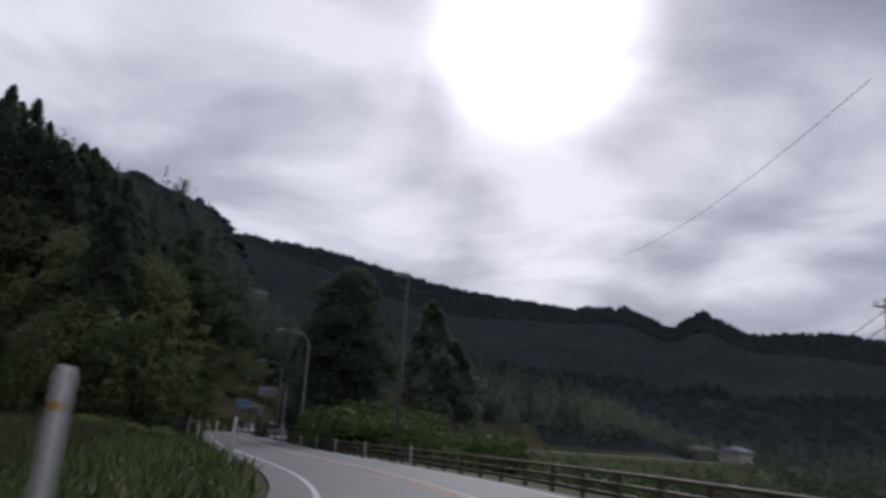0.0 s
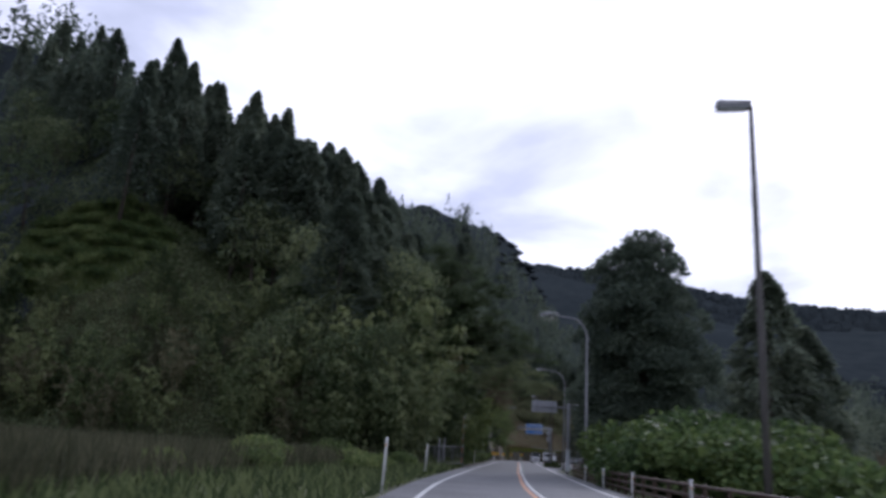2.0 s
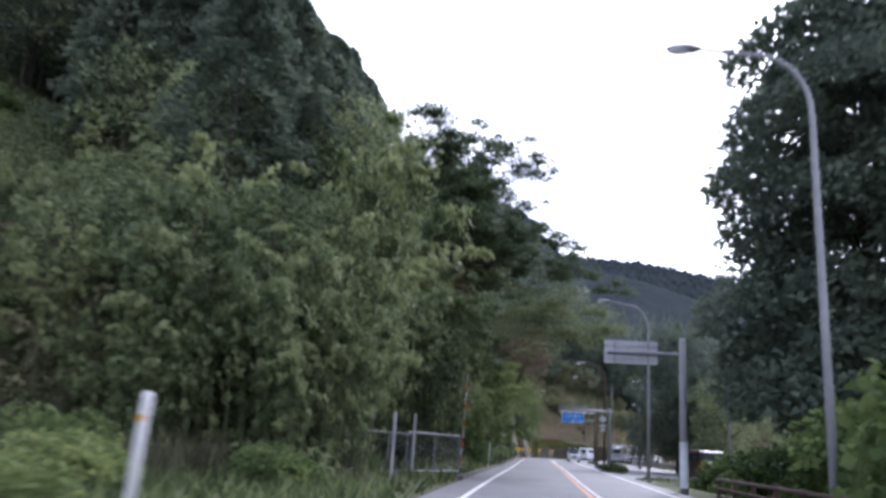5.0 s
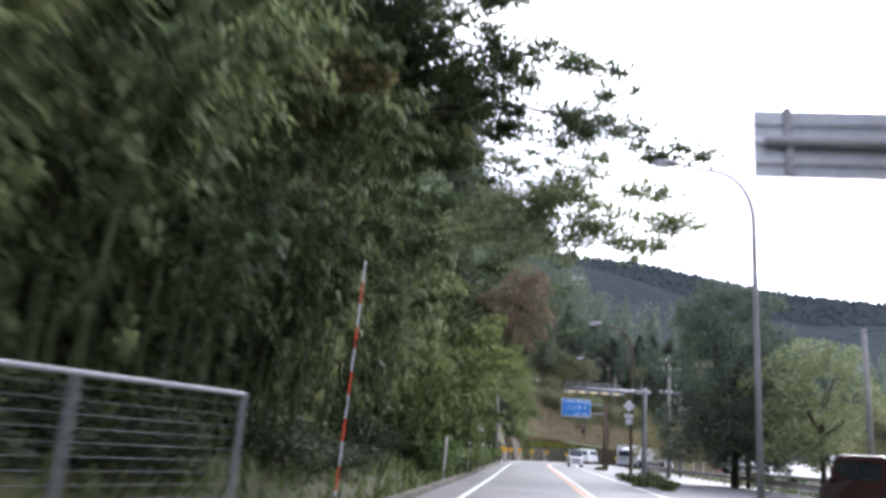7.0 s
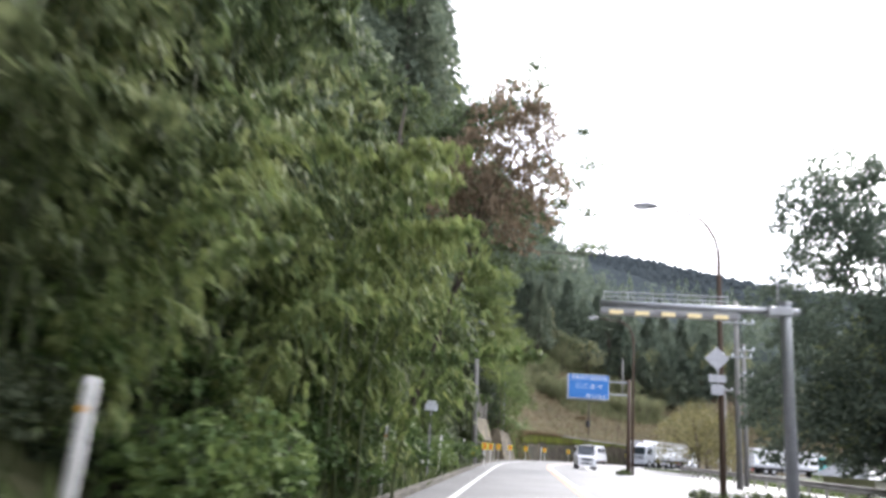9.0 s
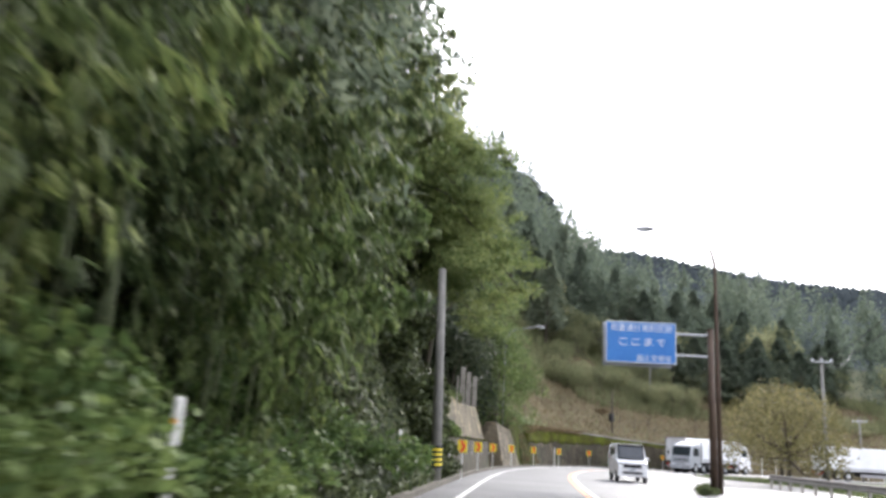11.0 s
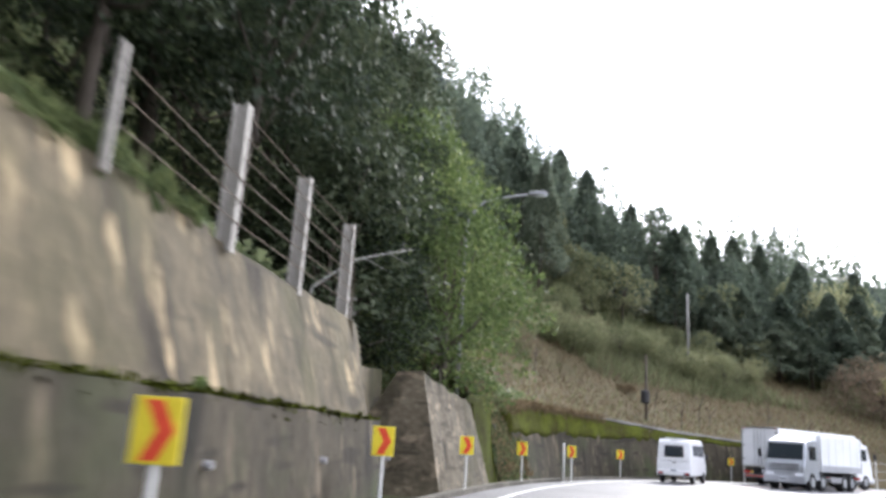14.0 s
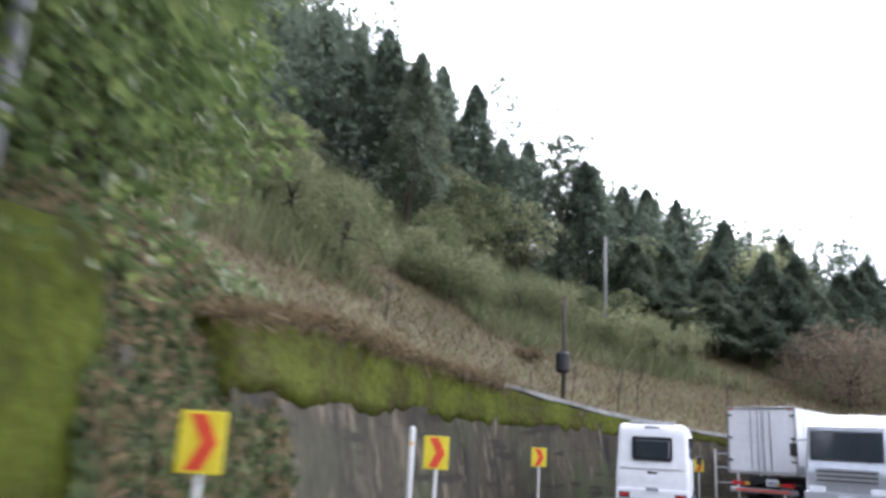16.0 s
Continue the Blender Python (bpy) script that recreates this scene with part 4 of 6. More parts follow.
mossy_wall()
end_top = lambda q: 3.5 - 0.72 * float(sstep(0.8, 2.2, q)) + 0.085 * max(q - 2.2, 0)      # steps down, then rises again
wall_run("wall_end", W1 + 0.03, Y(179.4), lambda s: [(-3.5 - 0.3 * (s - W1), -0.3), (-4.05 - 0.22 * (s - W1), end_top(s - W1)), (-4.5 - 0.22 * (s - W1), end_top(s - W1) + 0.02), (-5.6 - 0.24 * (s - W1), -0.3)], M_conc, rwall, step=0.7, seed=9)
wall_run("moss_face", w1 + 0.04, w1 + 3.4, lambda s: [(-3.33 - 0.1 * (s - w1), -0.3), (-3.78 - 0.14 * (s - w1), 2.5 + 0.16 * (s - w1)), (-4.3 - 0.14 * (s - w1), 2.55 + 0.16 * (s - w1)), (-5.6, 1.5), (-5.6, -0.3)], M_shademoss, wedge, step=0.85, rough=0.03, seed=12)["label"] = "moss-covered end of the wing wall"
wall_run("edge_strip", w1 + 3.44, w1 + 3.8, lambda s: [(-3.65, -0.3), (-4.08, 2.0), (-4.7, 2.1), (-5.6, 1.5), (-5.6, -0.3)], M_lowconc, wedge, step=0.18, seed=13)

# mossy bank between the wing wall and the block wall, a low kerb and gutter along the toe


def draped_bank():
    """Steep earth between the wing wall and the mossy wall under a curtain of dead and green creepers."""
    s0, s1 = w1 + 3.3, w1 + 6.4
    line = [(-3.75, -0.3), (-3.95, 1.0), (-4.35, 2.0), (-5.0, 3.0), (-6.0, 3.9), (-7.6, 4.5), (-10.0, 4.9)]
    bank = tagged(new("creeper_bank"), "steep brown earth bank under hanging dead and green creepers", "bank", kind="structure")
    g = np.random.default_rng(37)
    secs = []
    for s in np.linspace(s0, s1, 12):
        e = 0.3 * ((s - s0) / (s1 - s0) - 0.5) ** 2 * 4
        secs.append([rd(s, o - e + 0.08 * g.normal(), z + 0.06 * g.normal()) for o, z in line] + [rd(s, -10.0, -0.3)])
    loft("earth", secs, M_earth, bank, smooth=True)
    offs, zs = [o for o, _ in line], [z for _, z in line]
    for name, mat, n, length, slim in (("dead_creepers", M_dry, 6000, 0.3, 0.2), ("dark_creepers", M_ivy, 10000, 0.17, 0.55), ("green_creepers", M_grass, 6500, 0.24, 0.25)):
        k = 26
        strand = np.repeat(g.random(n // k + 1), k)[:n]
        s = s0 - 0.2 + (s1 - s0 + 0.5) * strand + 0.1 * g.normal(size=n)
        u = np.clip(np.repeat(0.35 + 0.75 * g.random(n // k + 1), k)[:n] - 0.45 * g.random(n), 0.02, 1) * 4.5
        P = np.array([rd(a, np.interp(z, zs, offs) + 0.06 + 0.16 * q, z) for a, z, q in zip(s, u, g.random(n))])
        d = unit(np.array([0.2, -0.1, -1.0]) + 0.38 * g.normal(size=(n, 3)))
        nn = unit(np.array([0.8, -0.5, 0.4]) + 0.5 * g.normal(size=(n, 3)))
        v, f = leaf_quads(P, d, nn, length, length * slim, 0.6 + 0.8 * g.random(n))
        part(name, leaf_mesh(name, v, f, mat), None, bank)


gutter = tagged(new("gutter_kerb", strip("gutter_kerb", Y(88), Y(206), -2.85, -2.62, 0.12, M_dirtyconc, thick=0.3)), "low concrete kerb with a gutter along the road edge", "kerb", kind="structure")


def wall_fringe():
    """Grass and creepers over the wall's top edge."""
    g = np.random.default_rng(31)
    n = 2000
    s = W0 + (W1 - W0) * 0.62 * g.random(n) ** 1.35
    o = -3.95 - 0.5 * g.random(n)
    P = np.array([rd(a, b, 3.5) for a, b in zip(s, o)])
    P[:, 2] += 0.05 + 0.25 * g.random(n) - 0.7 * (g.random(n) ** 3) * np.exp(-(s - W0) / 5)
    d = unit(np.stack([0.5 + 0.4 * g.normal(size=n), 0.4 * g.normal(size=n), 0.3 + 0.6 * g.normal(size=n)], 1))
    v, f = leaf_quads(P, d, unit(g.normal(size=(n, 3)) + np.array([0, 0, 1])), 0.42, 0.06, 0.6 + 0.8 * g.random(n))
    tagged(new("wall_top_grass", leaf_mesh("wall_top_grass", v, f, M_grass)), "grass and creepers along the top of the wall", "grass", kind="stuff")


wall_fringe()


def ledge_moss():
    g = np.random.default_rng(33)
    n = 1300
    s = W0 + (W1 - W0) * g.random(n)
    P = np.array([rd(a, -3.3 - 0.12 * b, 1.56) for a, b in zip(s, g.random(n))])
    P[:, 2] += 0.04 * g.random(n) - 0.25 * g.random(n) ** 6
    v, f = leaf_quads(P, unit(g.normal(size=(n, 3)) + np.array([0.6, 0, 0])), unit(0.5 * g.normal(size=(n, 3)) + np.array([0.4, 0, 1])), 0.13, 0.07, 0.5 + g.random(n))
    tagged(new("ledge_moss", leaf_mesh("ledge_moss", v, f, M_shademoss)), "line of moss along the ledge of the wall", "moss", kind="stuff")


ledge_moss()


def nose_ivy():
    """Ivy hanging over the steep rock before the wall."""
    g = np.random.default_rng(35)
    n = 60000
    s = Y(138) + (Y(157.5) - Y(138)) * g.random(n)
    P = np.array([rd(a, -3.2 - 6.0 * b ** 1.3) for a, b in zip(s, g.random(n))])
    P[:, 2] = ground_z(P[:, 0], P[:, 1]) + 0.1 + 0.45 * g.random(n) * (1 + 0.5 * np.sin(P[:, 1] * 1.7))
    P[:, 0] += 0.35 * g.random(n)
    d = unit(0.5 * g.normal(size=(n, 3)) + np.array([0.35, -0.25, -0.8]))
    v, f = leaf_quads(P, d, unit(0.5 * g.normal(size=(n, 3)) + np.array([0.8, -0.5, 0.5])), 0.17, 0.1, 0.6 + 0.8 * g.random(n))
    tagged(new("ivy", leaf_mesh("ivy", v, f, M_ivy)), "dark ivy and creepers covering the rock face", "ivy", kind="stuff")


M_ivy = material("ivy_leaves", ((0.025, 0.036, 0.013), (0.05, 0.068, 0.023), (0.1, 0.126, 0.04)), 0.5, 0.7, 3, 0, leaf=0.25, island=0.4)
nose_ivy()
draped_bank()

# ---- rock-fall fence on the wall ----
M_rope = material("rusty_wire_rope", ((0.09, 0.065, 0.045), (0.2, 0.16, 0.12)), 0.8, 4, 30, 0.1)


def rock_fence():
    f = thing("rock_fall_fence", "steel beam posts with wire ropes on top of the retaining wall", "fence")
    posts = []
    # flanges face the road, the web lies across it
    for x, y, top in ((-10.15, 164.35, 4.68), (-10.32, 167.3, 5.42), (-10.38, 170.1, 5.4), (-10.36, 172.85, 5.4)):
        hh = top - 3.4
        bm = bmesh.new()
        if top < 5:
            box((0.07, 0.07, hh), (0, 0, hh / 2), 0.008, bm)
        else:
            box((0.016, 0.15, hh), (0.1, 0, hh / 2), 0, bm)
            box((0.016, 0.15, hh), (-0.1, 0, hh / 2), 0, bm)
            box((0.19, 0.014, hh), (0, 0, hh / 2), 0, bm)
        ob = part("post", bm, M_beam, f)
        ob.matrix_world = pose(x, y, 3.4, 0, 0, 3)
        posts.append((x, y, top))
    for k in range(6):
        pts = [(x + 0.12, y, 3.8 + (5.4 - 3.95) * k / 5 + 0.015 * math.sin(y)) for x, y, top in posts if k < 3 or top > 5]
        part("wire_rope", tube(pts, 0.008, 5), M_rope, f)
    # the run carries on over the end of the wall, turning away from the road
    run = [(*posts[-1][:2], 5.4), (-11.35, 176.8, 4.75), (-12.25, 180.4, 5.3)]
    for x, y, top in run[1:]:
        part("end_post", box((0.13, 0.13, top - 2.7), (x, y, (top + 2.7) / 2), 0.01), M_beam, f)
    for k in range(6):
        part("wire_rope", tube([(x + 0.1, y, top - 0.15 - (5 - k) * (0.29 if top > 5.35 else 0.27)) for x, y, top in run], 0.008, 5), M_rope, f)
    part("brace", tube([(-12.22, 180.3, 4.9), (-11.55, 177.7, 3.1)], 0.06, 6), M_beam, f, "slanting end brace")
    part("brace", tube([(-12.22, 180.3, 4.0), (-12.0, 179.5, 3.3)], 0.05, 6), M_beam, f, "short end brace")


rock_fence()


# ---- chevron boards, markers, signs ----
def chevron_board():
    t = thing("chevron_sign", "yellow chevron board with a red-orange arrow on a short post", "road sign", group="chevron signs round the bend")
    part("post", tube([(0, 0.03, -0.3), (0, 0.03, 1.35)], 0.03, 8), M_post, t)
    part("board", box((0.37, 0.025, 0.47), (0, 0, 1.2), 0.008), M_yellow, t)
    bm = bmesh.new()
    pts = [(-0.105, -0.21), (0.025, -0.21), (0.135, 0.0), (0.025, 0.21), (-0.105, 0.21), (0.0, 0.0)]
    a = [bm.verts.new((x, -0.017, 1.2 + z)) for x, z in pts]
    b = [bm.verts.new((x, -0.012, 1.2 + z)) for x, z in pts]
    for i in range(6):
        bm.faces.new((a[i], a[(i + 1) % 6], b[(i + 1) % 6], b[i]))
    for q in ((0, 1, 2, 5), (5, 2, 3, 4)):
        bm.faces.new([a[k] for k in q])
    bmesh.ops.recalc_face_normals(bm, faces=bm.faces)
    part("arrow", bm, M_redsign, t)
    return t


cv = chevron_board()
spots = [(-8.49, 155.57), (-8.86, 163.64), (-8.9, 171.05), (-8.46, 179.1), (-7.34, 186.49), (-5.53, 192.0), (-2.9, 200.5), rd(Y(187.6) + 25, -3.6)]
for i, p in enumerate(spots):
    m = pose(p[0], p[1], 0, 0, 0, 6 - i * 3.0)
    if i == 0:
        cv.matrix_basis = m
    else:
        copy_thing(cv, m)


def delineator(h=1.52):
    t = thing("road_marker_post", "white plastic snow marker post at the road edge", "marker post", group="marker posts")
    part("post", tube([(0, 0, -0.2), (0, 0, h - 0.05), (0, 0, h)], [0.043, 0.043, 0.028], 12), M_post, t, smooth=True)
    part("reflector", tube([(0, -0.038, h - 0.22), (0, -0.052, h - 0.22)], 0.028, 10), M_amber, t)
    return t


dl = delineator()
marks = [(-0.42, 21.7), (-1.05, 4.6), (-0.48, 24.4), (-1.79, 44.8), rd(Y(64), -3.2)[:2], (-6.19, 107.6), rd(Y(120), -3.1)[:2], rd(Y(132), -3.1)[:2], rd(Y(144), -3.1)[:2]]
for i, (x, y) in enumerate(marks):
    m = pose(x, y, 0, 0, 1.5, 0)
    if i == 0:
        dl.matrix_basis = m
    else:
        copy_thing(dl, m)
for p in ((-5.86, 190.7), rd(Y(180) + 38, -3.6)[:2]):
    copy_thing(dl, pose(*p, 0))
small = delineator(0.9)
for i, (yy, o) in enumerate(((154.0, -2.9), (52.0, 5.5), (60.0, 5.5), (69.0, 5.5), (44, 5.5), (36, 5.6))):
    m = pose(*rd(Y(yy), o))
    if i == 0:
        small.matrix_basis = m
    else:
        copy_thing(small, m)


def street_lamp(label, arm=3.0, h=9.0, mat=None, flat=False):
    """Tapered pole, arm bending over to local -x, cobra head."""
    t = thing("street_lamp", label, "street lamp", group="street lamps")
    part("base_plate", box((0.42, 0.42, 0.03), (0, 0, 0.0), 0.006), M_steel, t)
    if flat:
        part("pole", tube([(0, 0, -0.3), (0, 0, 4), (0, 0, h)], [0.1, 0.085, 0.06], 12), mat or M_greysteel, t, smooth=True)
        part("lamp_head", box((0.85, 0.3, 0.2), (-0.42, 0, h + 0.02), 0.03), M_greysteel, t)
        part("diffuser", box((0.7, 0.24, 0.03), (-0.45, 0, h - 0.1), 0.01), M_clear, t)
        return t
    bend = h - 1.6
    pts, rad = [(0, 0, -0.3), (0, 0, bend * 0.5), (0, 0, bend)], [0.1, 0.085, 0.068]
    for k in range(1, 9):
        a = k / 8 * math.pi / 2
        pts.append((-(1 - math.cos(a)) * 1.1, 0, bend + math.sin(a) * 1.45))
        rad.append(0.068 - 0.002 * k)
    pts.append((-arm + 0.55, 0, h + 0.02))
    rad.append(0.045)
    part("pole", tube(pts, rad, 12), mat or M_greysteel, t, smooth=True)
    bm = bmesh.new()
    bmesh.ops.create_uvsphere(bm, u_segments=16, v_segments=10, radius=1, matrix=Matrix.Translation((-arm + 0.2, 0, h + 0.03)) @ Matrix.Diagonal((0.42, 0.17, 0.11, 1)))
    part("lamp_head", bm, M_greysteel, t, smooth=True)
    bm = bmesh.new()
    bmesh.ops.create_uvsphere(bm, u_segments=14, v_segments=8, radius=1, matrix=Matrix.Translation((-arm + 0.1, 0, h - 0.04)) @ Matrix.Diagonal((0.27, 0.13, 0.08, 1)))
    part("diffuser", bm, M_clear, t, smooth=True)
    return t


M_darkpole = material("dull_brown_grey_steel", ((0.07, 0.065, 0.06), (0.13, 0.12, 0.11)), 0.65, 2, 25, 0.05)
lampf = street_lamp("grey street lamp with a flat box head on a straight pole", h=10.2, flat=True, mat=M_darkpole)
lampf.matrix_basis = pose(7.75, 41.8, 0, 0, 0, 0)
la = street_lamp("tall grey curved-arm street lamp beside the guard rail", arm=3.0, h=10.6)
la.matrix_basis = pose(4.65, 75.0, 0, 0, 0, 4)
le = street_lamp("grey curved-arm street lamp at the lay-by entrance", arm=2.75, h=9.9)
le.matrix_basis = pose(3.25, 103.0, 0, 0, 0, 8)
lb = street_lamp("street lamp with brown lower pole carrying a diamond warning sign", arm=2.4, h=8.9, mat=M_brown)
lb.matrix_basis = pose(1.45, 126.6, 0, 0, 0, 4)
lc = street_lamp("brown curved-arm street lamp sharing its pole with a blue sign", arm=3.0, h=10.55, mat=M_brown)
lc.matrix_basis = pose(1.38, 157.6, 0, 0, 0, 4)
ld = street_lamp("grey curved-arm street lamp reaching out of the trees", arm=3.0, h=10.3)
ld.matrix_basis = pose(-9.9, 187.2, 0.5, 0, 0, 172)


def text_part(body, size, place, mat, parent, wide=None):
    cu = bpy.data.curves.new("lettering", "FONT")
    cu.body, cu.size, cu.align_x, cu.align_y, cu.extrude = body, size, "CENTER", "CENTER", 0.002
    ob = bpy.data.objects.new("lettering", cu)
    me = bpy.data.meshes.new_from_object(ob)
    bpy.data.objects.remove(ob)
    me.materials.clear()
    me.materials.append(mat)
    xs = [v.co.x for v in me.vertices] or [0, 1]
    k = (wide / max(max(xs) - min(xs), 0.01)) if wide else 1
    me.transform(Matrix.Translation(place) @ Matrix.Rotation(radians(90), 4, "X") @ Matrix.Diagonal((k, 1, 1, 1)))
    return part("lettering", me, mat, parent, "white lettering")


def blue_sign():
    t = thing("blue_road_sign", "large blue overhead road sign with white lettering on two arms", "road sign", pose(-1.67, 156.9, -0.19, 0, 0, 4.0) @ Matrix.Diagonal((0.94, 1, 1, 1)))
    part("panel", box((2.9, 0.05, 1.64), (0, 0, 5.86), 0.01), M_blue, t)
    fr = bmesh.new()
    for x, z, sx, sz in ((0, 6.67, 2.94, 0.03), (0, 5.05, 2.94, 0.03), (-1.455, 5.86, 0.03, 1.62), (1.455, 5.86, 0.03, 1.62)):
        box((sx, 0.06, sz), (x, 0, z), 0, fr)
    part("border", fr, M_signwhite, t, "pale border")
    for body, size, x, z, wide in (("雨量通行規制区間", 0.34, 0.02, 6.42, 2.6), ("ここまで", 0.36, 0.05, 5.86, 2.1), ("国土交通省", 0.27, 0.55, 5.22, 1.45)):
        step = wide / len(body)
        for i, sign in enumerate(body):
            text_part(sign, size, (x - wide / 2 + step * (i + 0.5), -0.03, z), M_signwhite, t, min(step * 0.86, size))
    part("back_panel", box((2.9, 0.04, 1.75), (-0.12, 0.28, 5.8), 0.01), M_signback, t, "grey back panel")
    for z in (6.28, 5.43):
        part("arm", tube([(-1.1, 0.12, z), (2.95, 0.2, z)], 0.05, 10), M_steel, t)
    part("post", tube([(2.95, 0.2, 0.0), (2.95, 0.2, 6.5)], [0.16, 0.13], 14), M_brown, t, "dark brown steel post", smooth=True)
    part("post_cap", tube([(2.95, 0.2, 6.5), (2.95, 0.2, 6.56)], 0.14, 14), M_brown, t)


blue_sign()
dsign = thing("diamond_warning_sign", "grey back of a diamond warning sign with lower plates", "road sign", pose(1.3, 126.35, 0, 0, 0, 4))
part("plate", box((0.5, 0.02, 0.5), (0, 0, 4.2), 0.004, turn=Matrix.Rotation(radians(45), 4, "Y")), M_signback, dsign)
part("lower_plate", box((0.5, 0.02, 0.22), (0, 0, 3.62), 0.004), M_signback, dsign)
part("lower_plate", box((0.36, 0.02, 0.3), (0, 0, 3.3), 0.004), M_signback, dsign)
part("clamp", tube([(0.02, 0.02, 3.1), (0.02, 0.02, 4.55)], 0.03, 8), M_steel, dsign)


def gantry():
    t = thing("warning_light_gantry", "grey overhead bar with lit amber lamps on one post", "road sign", pose(1.65, 120.25, -0.15, 0, 0, 3))
    part("post", tube([(0, 0, -0.3), (0, 0, 4.5), (0, 0, 4.85)], [0.13, 0.12, 0.12], 14), M_steel, t, smooth=True)
    part("cap", tube([(0, 0, 4.85), (0, 0, 4.9)], 0.14, 14), M_steel, t)
    part("collar", box((0.5, 0.34, 0.2), (-0.15, 0, 4.66), 0.02), M_steel, t)
    part("beam", tube([(-4.0, 0, 4.68), (0.28, 0, 4.68)], 0.075, 12), M_steel, t, smooth=True)
    part("light_box", box((3.0, 0.3, 0.13), (-2.5, -0.02, 4.5), 0.02), M_greysteel, t)
    for z in (4.86, 4.97):
        part("rack_rail", tube([(-3.9, 0.1, z), (-1.2, 0.1, z)], 0.014, 6), M_signback, t)
    for k in range(6):
        part("rack_upright", tube([(-3.9 + 0.54 * k, 0.1, 4.72), (-3.9 + 0.54 * k, 0.1, 4.98)], 0.012, 6), M_signback, t)
    for i in range(5):
        part("amber_lamp", box((0.3, 0.05, 0.09), (-3.65 + 0.56 * i, -0.18, 4.46), 0.015), M_glowamber, t, "lit amber lamp")
    part("aerial", tube([(-0.15, 0, 4.85), (-0.15, 0, 5.4)], 0.02, 6), M_steel, t)


M_glowamber = glowing("amber_lamp_glow", (0.6, 0.5, 0.28), 0.09)
gantry()


def sign_back():
    t = thing("overhead_sign", "ribbed aluminium back of an overhead sign on a thick grey pole", "road sign", pose(3.6, 90.3, 0.17, 0, 0, 3))
    part("pole", tube([(0, 0, -0.3), (0, 0, 3), (0, 0, 5.9)], [0.16, 0.15, 0.13], 16), M_greysteel, t, smooth=True)
    part("pole_sleeve", tube([(0, 0, 0.0), (0, 0, 1.75)], 0.168, 16), M_signwhite, t, "pale reflective sleeve")
    part("arm", tube([(-3.0, 0, 5.22), (0.1, 0, 5.22)], 0.07, 10), M_greysteel, t)
    part("panel", box((2.15, 0.03, 0.95), (-2.05, 0.12, 5.23), 0.006), M_signback, t)
    for z in (4.95, 5.23, 5.5):
        part("rib", box((2.15, 0.05, 0.05), (-2.05, 0.08, z), 0.004), M_steel, t)
    for x in (-2.7, -1.35):
        part("bracket", box((0.09, 0.09, 0.97), (x, 0.05, 5.23), 0.01), M_greysteel, t)


sign_back()


def utility_pole(name, label, place, h, r=0.15, arms=(), mat=None, lean=0.0, lamp=False):
    t = thing(name, label, "utility pole", pose(*place, 0, lean, 0), group="utility poles")
    part("shaft", tube([(0, 0, -0.6), (0, 0, h * 0.5), (0, 0, h)], [r, r * 0.87, r * 0.72], 14), mat or M_pole, t, smooth=True)
    for z, w in arms:
        part("cross_arm", box((w, 0.09, 0.09), (0, -0.12, z), 0.008), M_steel, t)
        for k in range(int(w / 0.45) + 1):
            x = -w / 2 + 0.08 + k * (w - 0.16) / int(w / 0.45)
            part("insulator", tube([(x, -0.12, z + 0.04), (x, -0.12, z + 0.12), (x, -0.12, z + 0.22)], [0.05, 0.06, 0.03], 8), M_signwhite, t)
    return t


p1 = utility_pole("concrete_pole", "leaning concrete pole with a black and yellow band at its foot", (-8.5, 150.05, 0.0), 6.95, 0.17, lean=-1.6)
for i in range(9):
    part("warning_band", tube([(0, 0, 0.5 + 0.075 * i), (0, 0, 0.575 + 0.075 * i)], 0.18, 14), M_yellow if i % 2 else M_black, p1)
utility_pole("utility_pole", "concrete utility pole with three cross arms and insulators", (5.6, 144.6, 0), 9.6, 0.16, ((9.1, 1.5), (8.4, 1.8), (6.6, 1.5)))
utility_pole("utility_pole", "concrete utility pole with short cross arms behind the lay-by", (7.2, 150.5, 0), 8.2, 0.14, ((7.8, 1.2), (6.3, 1.0)))
utility_pole("utility_pole", "slim utility pole among the trees beyond the bend", (11.3, 178.0, -0.5), 8.6, 0.12, ((8.3, 1.3),))
utility_pole("utility_pole", "tall slim grey pole beside the lay-by entrance", (9.0, 111.5, -0.3), 7.0, 0.13)
utility_pole("utility_pole", "bare grey pole high on the grassy slope", (5.6, 232.1, gz(5.6, 232.1)), 7.2, 0.14)
tp = utility_pole("utility_pole", "dark pole with a transformer drum on the cut slope", (-0.2, 213.5, gz(-0.2, 213.5)), 4.6, 0.11, mat=M_bark)
part("transformer", tube([(-0.1, -0.3, 1.2), (-0.1, -0.3, 1.3), (-0.1, -0.3, 2.0), (-0.1, -0.3, 2.1)], [0.2, 0.3, 0.3, 0.2], 12), M_black, tp, "dark drum transformer")
utility_pole("utility_pole", "utility pole seen past the bend with a cross arm", (28, 222, gz(28, 222)), 7.0, 0.13, ((6.6, 1.6),))

plate = thing("small_road_sign", "small white sign plate on a thin post in the grass", "road sign", pose(-7.4, 127.9, gz(-7.4, 127.9)))
part("post", tube([(0, 0, -0.3), (0, 0, 2.55)], 0.03, 8), M_greysteel, plate)
part("plate", box((0.42, 0.02, 0.2), (0, -0.03, 2.4), 0.004), M_signwhite, plate)
part("cap", box((0.3, 0.02, 0.1), (0, -0.03, 2.56), 0.004), M_signwhite, plate)

